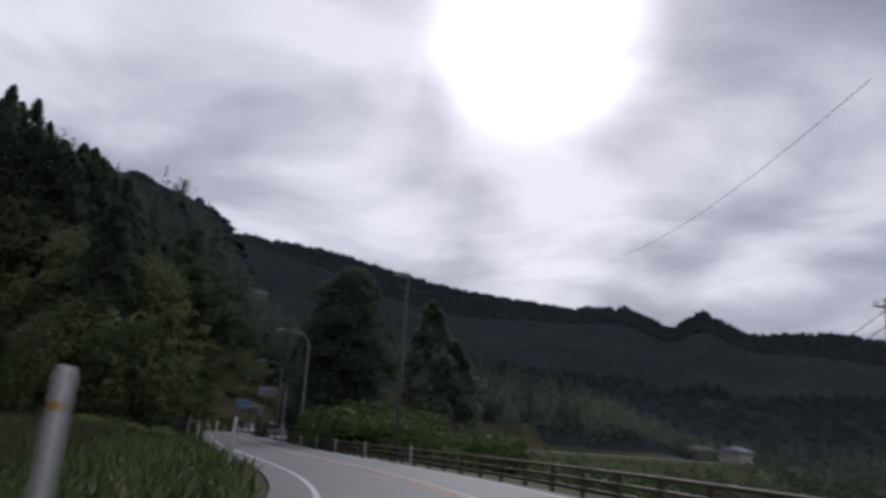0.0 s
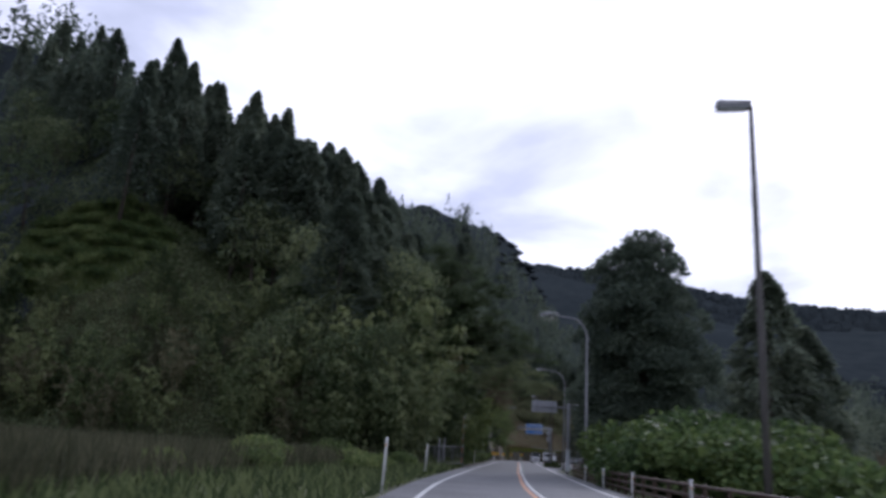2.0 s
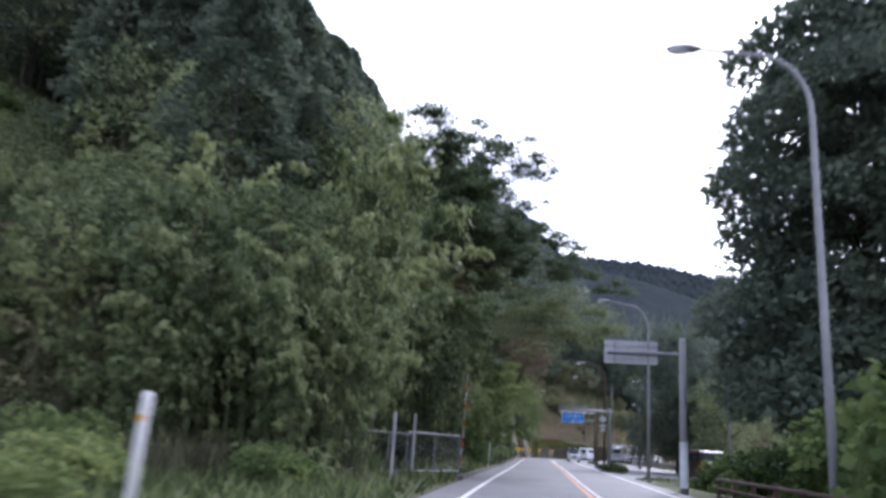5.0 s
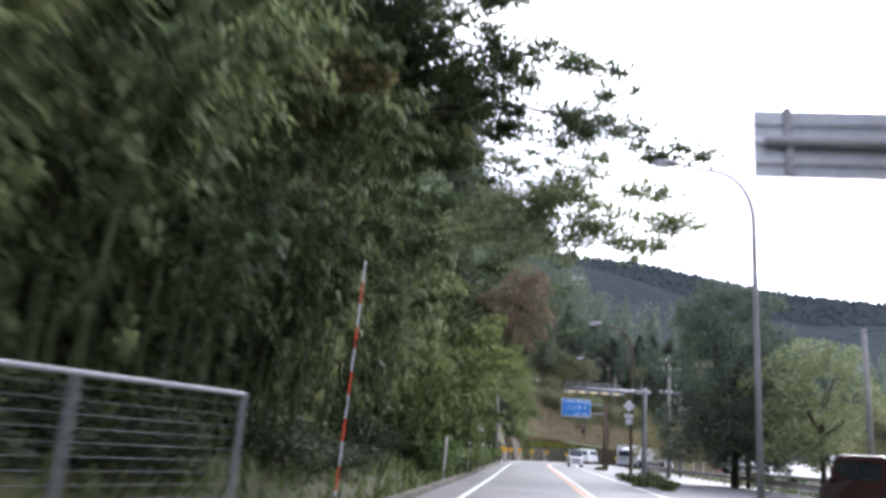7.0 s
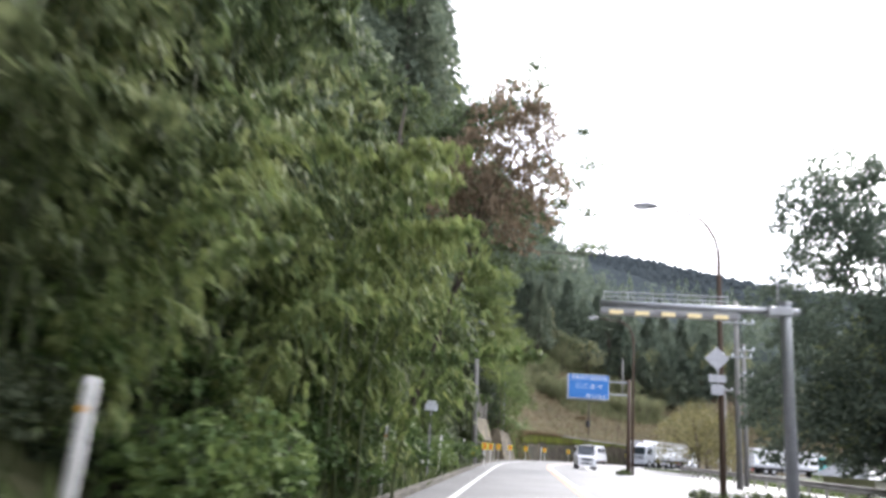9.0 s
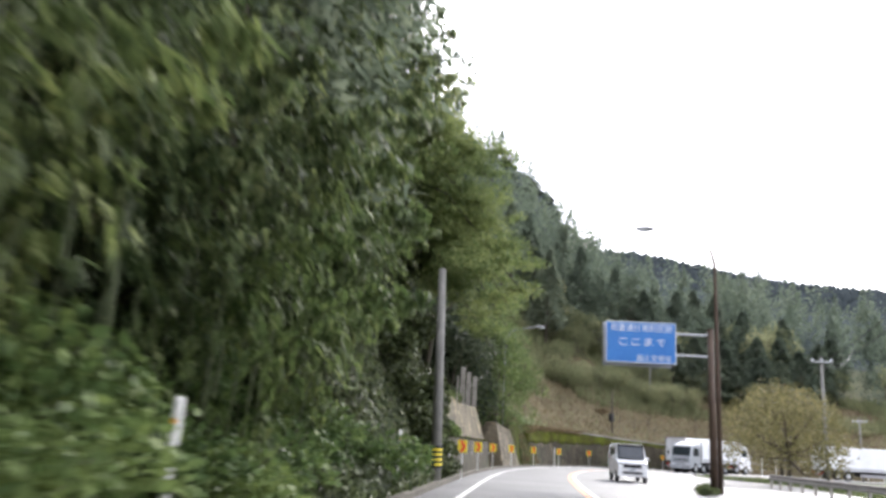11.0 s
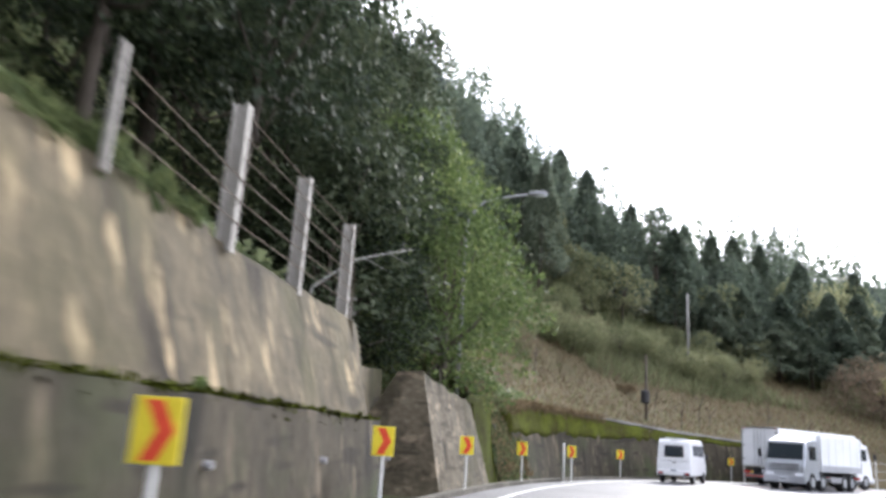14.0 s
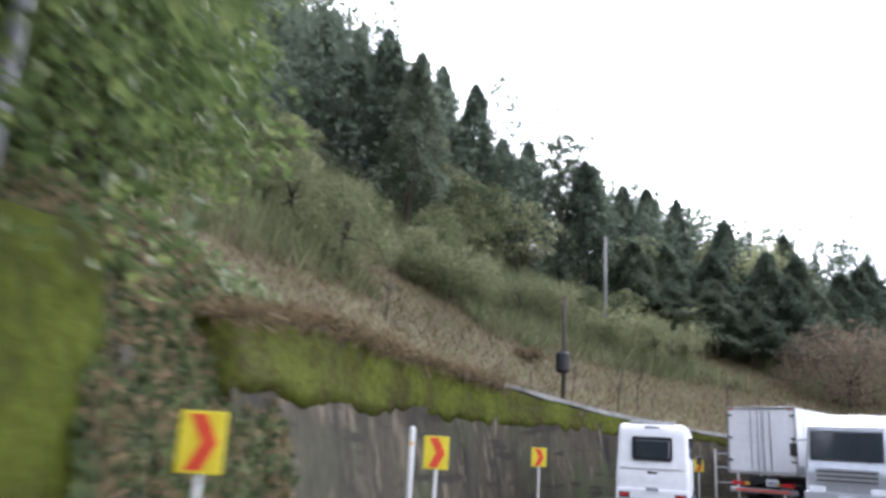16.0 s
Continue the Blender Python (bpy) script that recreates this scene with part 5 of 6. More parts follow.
rw = thing("snow_pole", "white and red banded snow pole in the bamboo", "marker pole", pose(-5.87, 94.0, -0.1, 0, 1.5, 0))
for i in range(11):
    part("band", tube([(0, 0, 0.42 * i), (0, 0, 0.42 * i + 0.42)], 0.015, 8), M_signwhite if i % 2 == 0 else M_redsign, rw)


def power_line(name, pts, r=0.018):
    t = thing(name, "thin black overhead power cable against the sky", "cable", group="overhead cables")
    out = []
    for a, b in zip(pts, pts[1:]):
        a, b = Vector(a), Vector(b)
        for k in range(12):
            u = k / 12
            p = a.lerp(b, u)
            p.z -= 4 * u * (1 - u) * (b - a).length * 0.02
            out.append(p)
    out.append(Vector(pts[-1]))
    part("cable", tube(out, r, 5), M_wire, t)


for dz in (0, 0.7):
    power_line("power_cable", [(5.6, 144.5, 8.6 + dz), (7.2, 150.5, 7.4 + dz), (11.3, 178, 7.6 + dz * 0.5), (28, 222, 15)])
power_line("power_cable", [(5.6, 144.5, 8.6), (9, 111.5, 6.6), (30, 60, 9.0)], 0.02)


utility_pole("utility_pole", "dark utility pole standing below the road", (23.2, 24.0, gz(23.2, 24)), 7.6 - gz(23.2, 24), 0.16, ((7.2 - gz(23.2, 24), 1.5),), mat=M_bark)
power_line("power_cable", [(17.4, 18, 12.9), (27, 53.6, 16.3)], 0.012)
for dz in (0, 0.6):
    power_line("power_cable", [(23.2, 24.0, 7.2 - dz), (60, 95, 9.0 - dz)], 0.02)


# ---- rails and fences ----
def guard_rail(name, label, s0, s1, off, mat, heights, step=2.0, r=0.045, post_h=0.85, beam=False):
    t = thing(name, label, "guard rail")
    ss = np.arange(s0, s1, step)
    f = off if callable(off) else (lambda s: off)
    bm = box((0.11, 0.11, post_h + 0.4), (0, 0, (post_h - 0.4) / 2), 0.01)
    me = bpy.data.meshes.new("post")
    bm.to_mesh(me)
    bm.free()
    me.materials.append(mat)
    for s in ss:
        x, y, _ = rd(s, f(s))
        ob = part("post", me, None, t)
        ob.matrix_world = pose(x, y, gz(x, y), 0, 0, rd_turn(s))
    for h in heights:
        pts = [(*rd(s, f(s) - 0.08)[:2], gz(*rd(s, f(s))[:2]) + h) for s in ss]
        if beam:
            v, fc = [], []
            for p, s in zip(pts, ss):
                for o, dz in ((0, -0.15), (-0.05, -0.1), (0, -0.02), (0, 0.02), (-0.05, 0.1), (0, 0.15)):
                    q = rd(s, f(s) - 0.08 + o)
                    v.append((q[0], q[1], p[2] + dz))
            for i in range(len(ss) - 1):
                for k in range(5):
                    a = i * 6 + k
                    fc.append((a, a + 1, a + 7, a + 6))
            ob = part("beam", mesh("beam", v, fc, mat), None, t)
            ob.modifiers.new("thick", "SOLIDIFY").thickness = 0.006
        else:
            part("rail", tube(pts, r, 8), mat, t, smooth=True)
    return t


guard_rail("guard_rail", "dark brown steel guard rail with three pipes along the drop", Y(-20), Y(86), 5.95, M_brown, (0.25, 0.5, 0.78))
guard_rail("guard_rail", "weathered pale guard rail behind the lay-by", Y(104), Y(172), lambda s: 12.6 + 0.03 * (Y(172) - s), M_beam, (0.62,), beam=True, post_h=0.75)


def pipe_fence():
    t = thing("pipe_fence", "pale steel pipe fence over a roadside culvert", "fence")
    s0, s1 = Y(84.3), Y(87.75)
    f = lambda s: -4.25 + 1.45 * (s - s0) / (s1 - s0)
    ss = np.linspace(s0, s1, 3)
    for s in ss:
        x, y, _ = rd(s, f(s))
        part("post", tube([(x, y, -0.2), (x, y, 1.58)], 0.035, 8), M_dullgrey, t)
    for z in (1.58, 0.3):
        part("rail", tube([rd(s, f(s), z) for s in ss], 0.028, 8), M_greysteel, t)
    for k in range(1, 12):
        part("wire", tube([rd(s, f(s), 0.3 + 0.107 * k) for s in ss], 0.003, 4), M_dullgrey, t)
    for x, y, top in ((-5.87, 80.7, 2.1), (-6.02, 84.2, 2.2)):
        part("tall_post", tube([(x, y, -0.2), (x, y, top)], 0.05, 8), M_greysteel, t)
    ln = lambda u, z: (-7.05 + 0.95 * u, 81.6 + 2.65 * u, z)
    for z, r in ((1.5, 0.028), (0.3, 0.025)):
        part("rail", tube([ln(0, z), ln(0.5, z), ln(1, z)], r, 8), M_dullgrey, t)
    for k in range(3):
        part("post", tube([ln(k / 2, -0.2), ln(k / 2, 1.52)], 0.035, 8), M_dullgrey, t)
    for k in range(1, 12):
        part("wire", tube([ln(0, 0.3 + 0.1 * k), ln(1, 0.3 + 0.1 * k)], 0.003, 4), M_dullgrey, t)


pipe_fence()


def stake_fence():
    """White stake fence on the outside of the bend."""
    t = thing("stake_fence", "row of pale net-fence stakes along the outside of the bend", "fence")
    s = Y(180) + 34
    k = 0
    while s < Y(180) + 92:
        p = rd(s, -3.6)
        part("stake", tube([(p[0], p[1], -0.2), (p[0], p[1], 1.9 + 0.15 * math.sin(k))], 0.045, 7), M_post, t)
        s += 1.7
        k += 1
    for z in (0.6, 1.2, 1.75):
        part("rail", tube([rd(q, -3.62, z) for q in np.arange(Y(180) + 34, Y(180) + 92, 2.0)], 0.018, 6), M_steel, t)


stake_fence()

# ---- vehicles ----


def wheel(parent, x, y, r=0.42, w=0.24, dual=False):
    t = part("wheel", tube([(x - w / 2, y, r), (x - w / 2 + 0.02, y, r), (x + w / 2 - 0.02, y, r), (x + w / 2, y, r)], [r * 0.93, r, r, r * 0.93], 22), M_tyre, parent)
    side = 1 if x > 0 else -1
    part("rim", tube([(x + side * (w / 2 - 0.02), y, r), (x + side * (w / 2 + 0.012), y, r)], [r * 0.6, r * 0.5], 18), M_steel, t)


def bars(parent, name, x, y, z, w, h, n, mat, facing=-1):
    """Unreadable marks on a plate as plain bars."""
    for i in range(n):
        part(name, box((w / n * 0.6, 0.004, h), (x - w / 2 + (i + 0.5) * w / n, y, z)), mat, parent)


def taper(bm, z0, amount, y0=None, nose=0.0):
    """Draws the sides in towards the roof and, past y0, towards the nose."""
    for v in bm.verts:
        v.co.x *= 1 - amount * max(0.0, v.co.z - z0)
        if y0 is not None:
            v.co.x *= 1 - nose * max(0.0, v.co.y - y0)
    return bm


def small_van():
    t = thing("white_van", "white high-roof van with a dark tinted rear window, on the road", "van")
    prof = [(-2.1, 0.38), (-2.13, 0.9), (-2.08, 1.2), (-2.0, 1.98), (-1.9, 2.13), (0.9, 2.15), (1.25, 2.0), (1.85, 1.15), (2.15, 0.95), (2.2, 0.4)]
    part("body", taper(prism(prof, 0.85, 0.09), 1.1, 0.07, 1.2, 0.08), M_white, t, smooth=False)
    part("rear_window", box((0.84, 0.03, 0.46), (0, -2.062, 1.55), 0.05, turn=Matrix.Rotation(radians(-5), 4, "X")), M_glass, t, "dark tinted glass")
    part("window_seal", box((0.93, 0.02, 0.55), (0, -2.052, 1.55), 0.06, turn=Matrix.Rotation(radians(-5), 4, "X")), M_black, t)
    part("door_seam", box((1.5, 0.012, 0.014), (0, -2.118, 1.08), 0), M_black, t)
    part("door_handle", box((0.22, 0.03, 0.05), (0, -2.115, 1.0), 0.01), M_black, t)
    part("high_brake_lamp", box((0.34, 0.03, 0.035), (0, -1.985, 2.06), 0.008), M_black, t)
    part("rear_bumper", box((1.68, 0.14, 0.26), (0, -2.14, 0.5), 0.04), M_white, t)
    part("number_plate", box((0.33, 0.02, 0.165), (0, -2.22, 0.62), 0.004), M_signwhite, t)
    bars(t, "plate_mark", 0, -2.232, 0.62, 0.26, 0.08, 4, M_black)
    for sx in (-1, 1):
        part("lamp_recess", box((0.26, 0.04, 0.14), (sx * 0.64, -2.205, 0.47), 0.02), M_black, t)
        part("tail_lamp", box((0.2, 0.04, 0.07), (sx * 0.64, -2.215, 0.48), 0.012), M_red, t)
        part("side_window", box((0.02, 1.0, 0.55), (sx * 0.822, 0.55, 1.62), 0.03), M_glass, t)
        part("side_window", box((0.02, 1.3, 0.5), (sx * 0.822, -0.9, 1.62), 0.03), M_glass, t)
        part("wing_mirror", box((0.14, 0.1, 0.22), (sx * 0.98, 1.25, 1.35), 0.03), M_black, t)
        wheel(t, sx * 0.74, -1.35, 0.29, 0.17)
        wheel(t, sx * 0.74, 1.3, 0.29, 0.17)
    part("windscreen", box((1.3, 0.03, 0.85), (0, 1.58, 1.58), 0.04, turn=Matrix.Rotation(radians(35), 4, "X")), M_glass, t)
    part("roof_rail", tube([(-0.55, -1.7, 2.2), (0.55, -1.7, 2.2)], 0.02, 6), M_steel, t)
    part("exhaust", tube([(0.5, -2.05, 0.3), (0.5, -2.25, 0.3)], 0.03, 8), M_steel, t)
    return t


def box_truck(label, length=8.5, width=2.42, h0=1.05, h1=3.3, cab_mat=None, cab_h=2.75, name="box_truck", box_mat=None):
    """Origin under the rear of the cargo box; drives towards +y."""
    t = thing(name, label, "truck")
    hw = width / 2
    cargo = part("cargo_box", box((width, length, h1 - h0), (0, length / 2, (h0 + h1) / 2), 0.03), box_mat or M_white, t)
    for sx in (-1, 1):
        d = part("rear_door", box((hw - 0.07, 0.05, h1 - h0 - 0.16), (sx * hw / 2, -0.025, (h0 + h1) / 2), 0.012), M_white, t)
        for x in (0.1, 0.34):
            part("lock_bar", tube([(sx * x, -0.07, h0 + 0.12), (sx * x, -0.07, h1 - 0.12)], 0.02, 8), M_steel, d)
        for z in (0.22, 0.6, 0.98):
            part("hinge", box((0.16, 0.05, 0.06), (sx * (hw - 0.1), -0.06, h0 + z * (h1 - h0) * 0.9), 0.008), M_black, d)
        part("corner_post", box((0.06, 0.08, h1 - h0), (sx * (hw - 0.02), -0.03, (h0 + h1) / 2), 0.01), M_steel, t)
        part("marker_lamp", box((0.12, 0.04, 0.05), (sx * (hw - 0.16), -0.07, h1 - 0.05), 0.008), M_red, t)
        part("tail_lamp", box((0.42, 0.06, 0.13), (sx * (hw - 0.34), -0.08, 0.72), 0.015), M_red, t)
        part("indicator", box((0.16, 0.06, 0.11), (sx * (hw - 0.68), -0.08, 0.72), 0.012), M_amber, t)
        part("mud_flap", box((0.5, 0.02, 0.45), (sx * (hw - 0.35), 0.9, 0.5), 0.005), M_black, t)
        part("side_guard", box((0.04, length * 0.35, 0.3), (sx * (hw - 0.05), length * 0.62, 0.6), 0.01), M_greysteel, t)
        for k in range(int(length / 1.1)):
            part("side_rib", box((0.02, 0.035, h1 - h0 - 0.35), (sx * (hw + 0.008), 0.6 + k * 1.1, (h0 + h1) / 2 + 0.1), 0), M_signback if box_mat else M_white, cargo)
        part("lower_panel", box((0.025, length - 0.1, 0.32), (sx * (hw + 0.01), length / 2, h0 + 0.18), 0.005), M_signback, cargo)
        for y in (1.6, 2.75, length - 0.3):
            wheel(t, sx * (hw - 0.22), y, 0.46, 0.42 if y < 4 else 0.26)
    part("top_rail", box((width, 0.1, 0.07), (0, -0.03, h1 + 0.0), 0.01), M_steel, t)
    part("chassis", box((0.9, length + 0.8, 0.26), (0, length / 2 + 0.3, 0.86), 0.02), M_black, t)
    part("rear_bumper", box((width - 0.1, 0.1, 0.16), (0, -0.04, 0.5), 0.015), M_greysteel, t)
    part("bumper_stripe", box((width - 0.5, 0.012, 0.06), (0, -0.1, 0.5), 0), M_redsign, t)
    part("number_plate", box((0.44, 0.02, 0.22), (0.35, -0.1, 0.78), 0.004), M_signwhite, t)
    bars(t, "plate_mark", 0.35, -0.113, 0.77, 0.36, 0.1, 4, M_black)
    # cab
    c0 = length + 0.15
    prof = [(c0, 0.55), (c0, cab_h), (c0 + 0.35, cab_h + 0.12), (c0 + 1.56, cab_h + 0.03), (c0 + 1.82, cab_h - 0.95), (c0 + 1.95, 1.2), (c0 + 1.95, 0.45)]
    cab = part("cab", taper(prism(prof, hw - 0.06, 0.09), 1.6, 0.07, c0 + 1.3, 0.05), cab_mat or M_white, t)
    part("roof_fairing", taper(prism([(c0 - 0.05, cab_h), (c0 - 0.05, h1 - 0.05), (c0 + 0.45, h1 - 0.12), (c0 + 1.25, cab_h + 0.03)], hw - 0.16, 0.06), cab_h, 0.1), M_white, cab)
    part("windscreen", box((width - 0.46, 0.03, 0.82), (0, c0 + 1.725, cab_h - 0.55), 0.04, turn=Matrix.Rotation(radians(15), 4, "X")), M_glass, cab, "dark windscreen")
    part("grille", box((width - 0.7, 0.05, 0.42), (0, c0 + 1.97, 1.15), 0.02), M_silver, cab)
    for k in range(3):
        part("grille_bar", box((width - 0.8, 0.06, 0.04), (0, c0 + 1.985, 1.03 + 0.12 * k), 0.01), M_black, cab)
    part("front_bumper", box((width - 0.12, 0.16, 0.36), (0, c0 + 1.98, 0.55), 0.04), cab_mat or M_white, cab)
    part("number_plate", box((0.44, 0.02, 0.22), (0, c0 + 2.07, 0.55), 0.004), M_signwhite, cab)
    bars(t, "plate_mark", 0, c0 + 2.083, 0.55, 0.36, 0.1, 4, M_black)
    part("wiper", tube([(-0.6, c0 + 1.85, cab_h - 0.97), (0.2, c0 + 1.81, cab_h - 0.78)], 0.012, 5), M_black, cab)
    for sx in (-1, 1):
        part("headlamp", box((0.42, 0.08, 0.2), (sx * (hw - 0.38), c0 + 1.98, 0.78), 0.04), M_clear, cab)
        part("side_window", box((0.02, 0.85, 0.7), (sx * (hw - 0.095), c0 + 0.85, cab_h - 0.6), 0.03), M_glass, cab)
        m = part("mirror_arm", tube([(sx * (hw - 0.1), c0 + 1.5, cab_h - 0.4), (sx * (hw + 0.2), c0 + 1.75, cab_h - 0.45), (sx * (hw + 0.2), c0 + 1.75, cab_h - 0.95)], 0.018, 6), M_black, cab)
        part("mirror", box((0.2, 0.06, 0.36), (sx * (hw + 0.2), c0 + 1.78, cab_h - 0.7), 0.02), M_black, m)
        wheel(t, sx * (hw - 0.2), c0 + 1.0, 0.46, 0.26)
    return t


def minivan():
    """Small boxy oncoming car; its front is towards +y."""
    t = thing("white_minivan", "small boxy white car with a dark grille, facing down the road", "car")
    prof = [(-1.68, 0.35), (-1.7, 1.0), (-1.55, 1.7), (-1.35, 1.78), (0.55, 1.79), (0.75, 1.72), (1.15, 1.05), (1.62, 0.95), (1.7, 0.75), (1.7, 0.32)]
    b = part("body", taper(prism(prof, 0.735, 0.09), 0.95, 0.13, 1.1, 0.1), M_white, t)
    part("windscreen", box((1.16, 0.03, 0.66), (0, 0.985, 1.38), 0.04, turn=Matrix.Rotation(radians(31), 4, "X")), M_glass, t, "dark windscreen")
    part("grille", prism([(1.66, 0.66), (1.66, 0.84), (1.73, 0.82), (1.73, 0.68)], 0.42, 0.02), M_black, t)
    part("pillar_trim", box((1.26, 0.02, 0.78), (0, 0.972, 1.38), 0.05, turn=Matrix.Rotation(radians(31), 4, "X")), M_black, t)
    part("grille_bar", box((1.3, 0.05, 0.04), (0, 1.7, 0.86), 0.012), M_steel, t)
    part("lower_intake", box((0.9, 0.05, 0.12), (0, 1.7, 0.45), 0.02), M_black, t)
    part("bumper_lip", box((1.4, 0.1, 0.1), (0, 1.67, 0.33), 0.03), M_white, t)
    part("number_plate", box((0.33, 0.02, 0.165), (0, 1.725, 0.6), 0.004), M_signwhite, t)
    bars(t, "plate_mark", 0, 1.738, 0.6, 0.26, 0.08, 4, M_black)
    part("roof_edge", box((1.36, 0.1, 0.03), (0, 0.66, 1.76), 0.01), M_black, t)
    for sx in (-1, 1):
        part("headlamp", box((0.3, 0.14, 0.2), (sx * 0.53, 1.6, 0.84), 0.05), M_clear, t)
        part("fog_lamp", box((0.16, 0.05, 0.09), (sx * 0.56, 1.69, 0.47), 0.02), M_clear, t)
        part("wing_mirror", box((0.2, 0.1, 0.15), (sx * 0.8, 0.72, 1.12), 0.04), M_white, t)
        part("side_window", box((0.02, 0.9, 0.45), (sx * 0.695, 0.2, 1.38), 0.03), M_glass, t)
        part("side_window", box((0.02, 0.95, 0.45), (sx * 0.695, -0.85, 1.38), 0.03), M_glass, t)
        part("door_handle", box((0.03, 0.16, 0.03), (sx * 0.74, -0.1, 1.02), 0.01), M_white, t)
        wheel(t, sx * 0.65, 1.1, 0.28, 0.16)
        wheel(t, sx * 0.65, -1.2, 0.28, 0.16)
    part("wiper", tube([(-0.4, 1.14, 1.12), (0.25, 1.06, 1.22)], 0.01, 5), M_black, t)
    part("rear_window", box((1.2, 0.03, 0.55), (0, -1.64, 1.38), 0.04, turn=Matrix.Rotation(radians(-12), 4, "X")), M_glass, t)
    for sx in (-1, 1):
        part("tail_lamp", box((0.14, 0.06, 0.5), (sx * 0.66, -1.68, 0.95), 0.02), M_red, t)
    part("rear_bumper", box((1.42, 0.1, 0.22), (0, -1.7, 0.42), 0.03), M_black, t)
    return t


small_van().matrix_basis = pose(0.35, 201.2, 0, 0, 0, -20)
box_truck("white box truck with two rear doors and steel lock bars").matrix_basis = pose(5.8, 207.7, 0, 0, 0, -47)
st = box_truck("silver-cabbed truck with a white box, oncoming on the bend", 6.0, 2.25, 1.0, 2.9, M_silver, 2.5, name="silver_truck")
st.matrix_basis = pose(5.45, 201.5, 0, 0, 0, 143) @ Matrix.Translation((0, -8.1, 0))
gt = box_truck("long white box truck with a teal cab further round the bend", 9.2, 2.45, 1.0, 3.5, M_teal, 2.8, name="teal_truck")
gs = Y(180) + 50
gt.matrix_basis = pose(*rd(gs, 0.2), 0, 0, rd_turn(gs + 4))
minivan().matrix_basis = pose(-1.62, 165.59, 0, 0, 0, 184)
parked = minivan()
parked.name = "dark_red_car"
parked["label"] = "dark red small car parked beside the lay-by entrance"
parked.matrix_basis = pose(6.0, 102.5, 0, 0, 0, 12)
for o in parked.children_recursive:
    if o.name.startswith(("body", "wing_mirror", "bumper_lip", "door_handle")):
        o.data.materials[0] = M_redcar


# ---- houses below the road ----
def house(label, place, w, d, h, roof_h, turn):
    t = thing("house", label, "house", pose(*place, 0, 0, turn), group="valley houses")
    part("wall", box((w, d, h), (0, 0, h / 2), 0.02), M_house, t)
    bm = bmesh.new()
    e = 0.6
    pts = [(-w / 2 - e, -d / 2 - e, h - 0.1), (w / 2 + e, -d / 2 - e, h - 0.1), (w / 2 + e, d / 2 + e, h - 0.1), (-w / 2 - e, d / 2 + e, h - 0.1), (-w / 2 + 0.8, 0, h + roof_h), (w / 2 - 0.8, 0, h + roof_h)]
    v = [bm.verts.new(p) for p in pts]
    for q in ((0, 1, 5, 4), (1, 2, 5), (2, 3, 4, 5), (3, 0, 4), (3, 2, 1, 0)):
        bm.faces.new([v[k] for k in q])
    roof = part("roof", bm, M_roof, t)
    part("ridge_tiles", tube([(-w / 2 + 0.8, 0, h + roof_h), (w / 2 - 0.8, 0, h + roof_h)], 0.12, 8), M_roof, roof)
    for k in range(3):
        wdw = part("window", box((1.2, 0.06, 1.0), (-w / 3 + k * w / 3, -d / 2 - 0.01, h * 0.55), 0.01), M_glass, t)
        part("frame", box((1.34, 0.04, 0.07), (-w / 3 + k * w / 3, -d / 2 - 0.03, h * 0.55 + 0.53), 0.005), M_signback, wdw)
    return t


house("low house with a pale grey hipped roof below the road", (20.4, 161.5, gz(20.4, 161.5)), 9, 7, 0.95 - gz(20.4, 161.5), 1.5, 8)
house("long shed with a grey roof below the road", (28, 171, gz(28, 171)), 12, 6, 1.4 - gz(28, 171), 1.8, 20)
for i, (x, y) in enumerate(((150, 240), (172, 232), (205, 262), (120, 300), (95, 330), (190, 200), (240, 240), (140, 205))):
    house("small pale house with a light roof far down the valley", (x, y, gz(x, y)), 8 + i % 3, 6, 3.4, 1.4, 30 * i)
house("pale house perched on the wooded hillside", (-4, 330, gz(-4, 330) + 6), 8, 5, 3.0, 1.2, 10)

# ---- single trees that stand out ----
dark = make_broadleaf(201, h=21, spread=5.0, nclump=74, per=800, mat=M_cedar, length=0.3, width=0.2, name="camphor_tree", peak=0.3,
                      label="large dark evergreen tree with a lumpy open crown", group="roadside trees", low=0.18)
dark.matrix_basis = pose(9.3, 85.5, -1.0, 0, 0, 40)
for x, y, h, sc in ((20.5, 92, -4, 1.0), (24.5, 95, -5, 0.85)):
    c = make_cedar(210 + int(x), h=22 * sc, rad=5.4, n=5500, spray=0.8, top=0.6)
    c["label"], c["group"] = "dense dark cypress standing below the road", "roadside trees"
    c.matrix_basis = pose(x, y, h)
airy = make_broadleaf(220, h=13.5, spread=4.4, nclump=44, per=900, mat=M_cedar, peak=0.4, length=0.22, width=0.12, name="airy_tree",
                      label="slender green tree with an airy grey-green top", group="roadside trees", low=0.1)
airy.matrix_basis = pose(8.2, 132.5, 0)
a2 = make_broadleaf(221, h=9, spread=3.0, nclump=20, per=300, mat=M_broad, length=0.25, width=0.15, name="roadside_tree", label="bushy green tree beside the lay-by", group="roadside trees", low=0.2)
a2.matrix_basis = pose(11.5, 126, -0.3)
yel = make_broadleaf(230, h=7.4, spread=3.9, nclump=26, per=260, mat=M_autumn, length=0.24, width=0.11, name="yellow_tree",
                     label="spreading tree with thin yellowing autumn leaves", group="roadside trees", low=0.3)
yel.matrix_basis = pose(11.6, 190.5, -0.2)
y2 = make_broadleaf(231, h=5.6, spread=3.6, nclump=22, per=240, mat=M_autumn, length=0.24, width=0.11, name="yellow_tree",
                    label="low tree with thin yellowing leaves behind the lay-by", group="roadside trees", low=0.2)
y2.matrix_basis = pose(8.5, 176, -0.3)
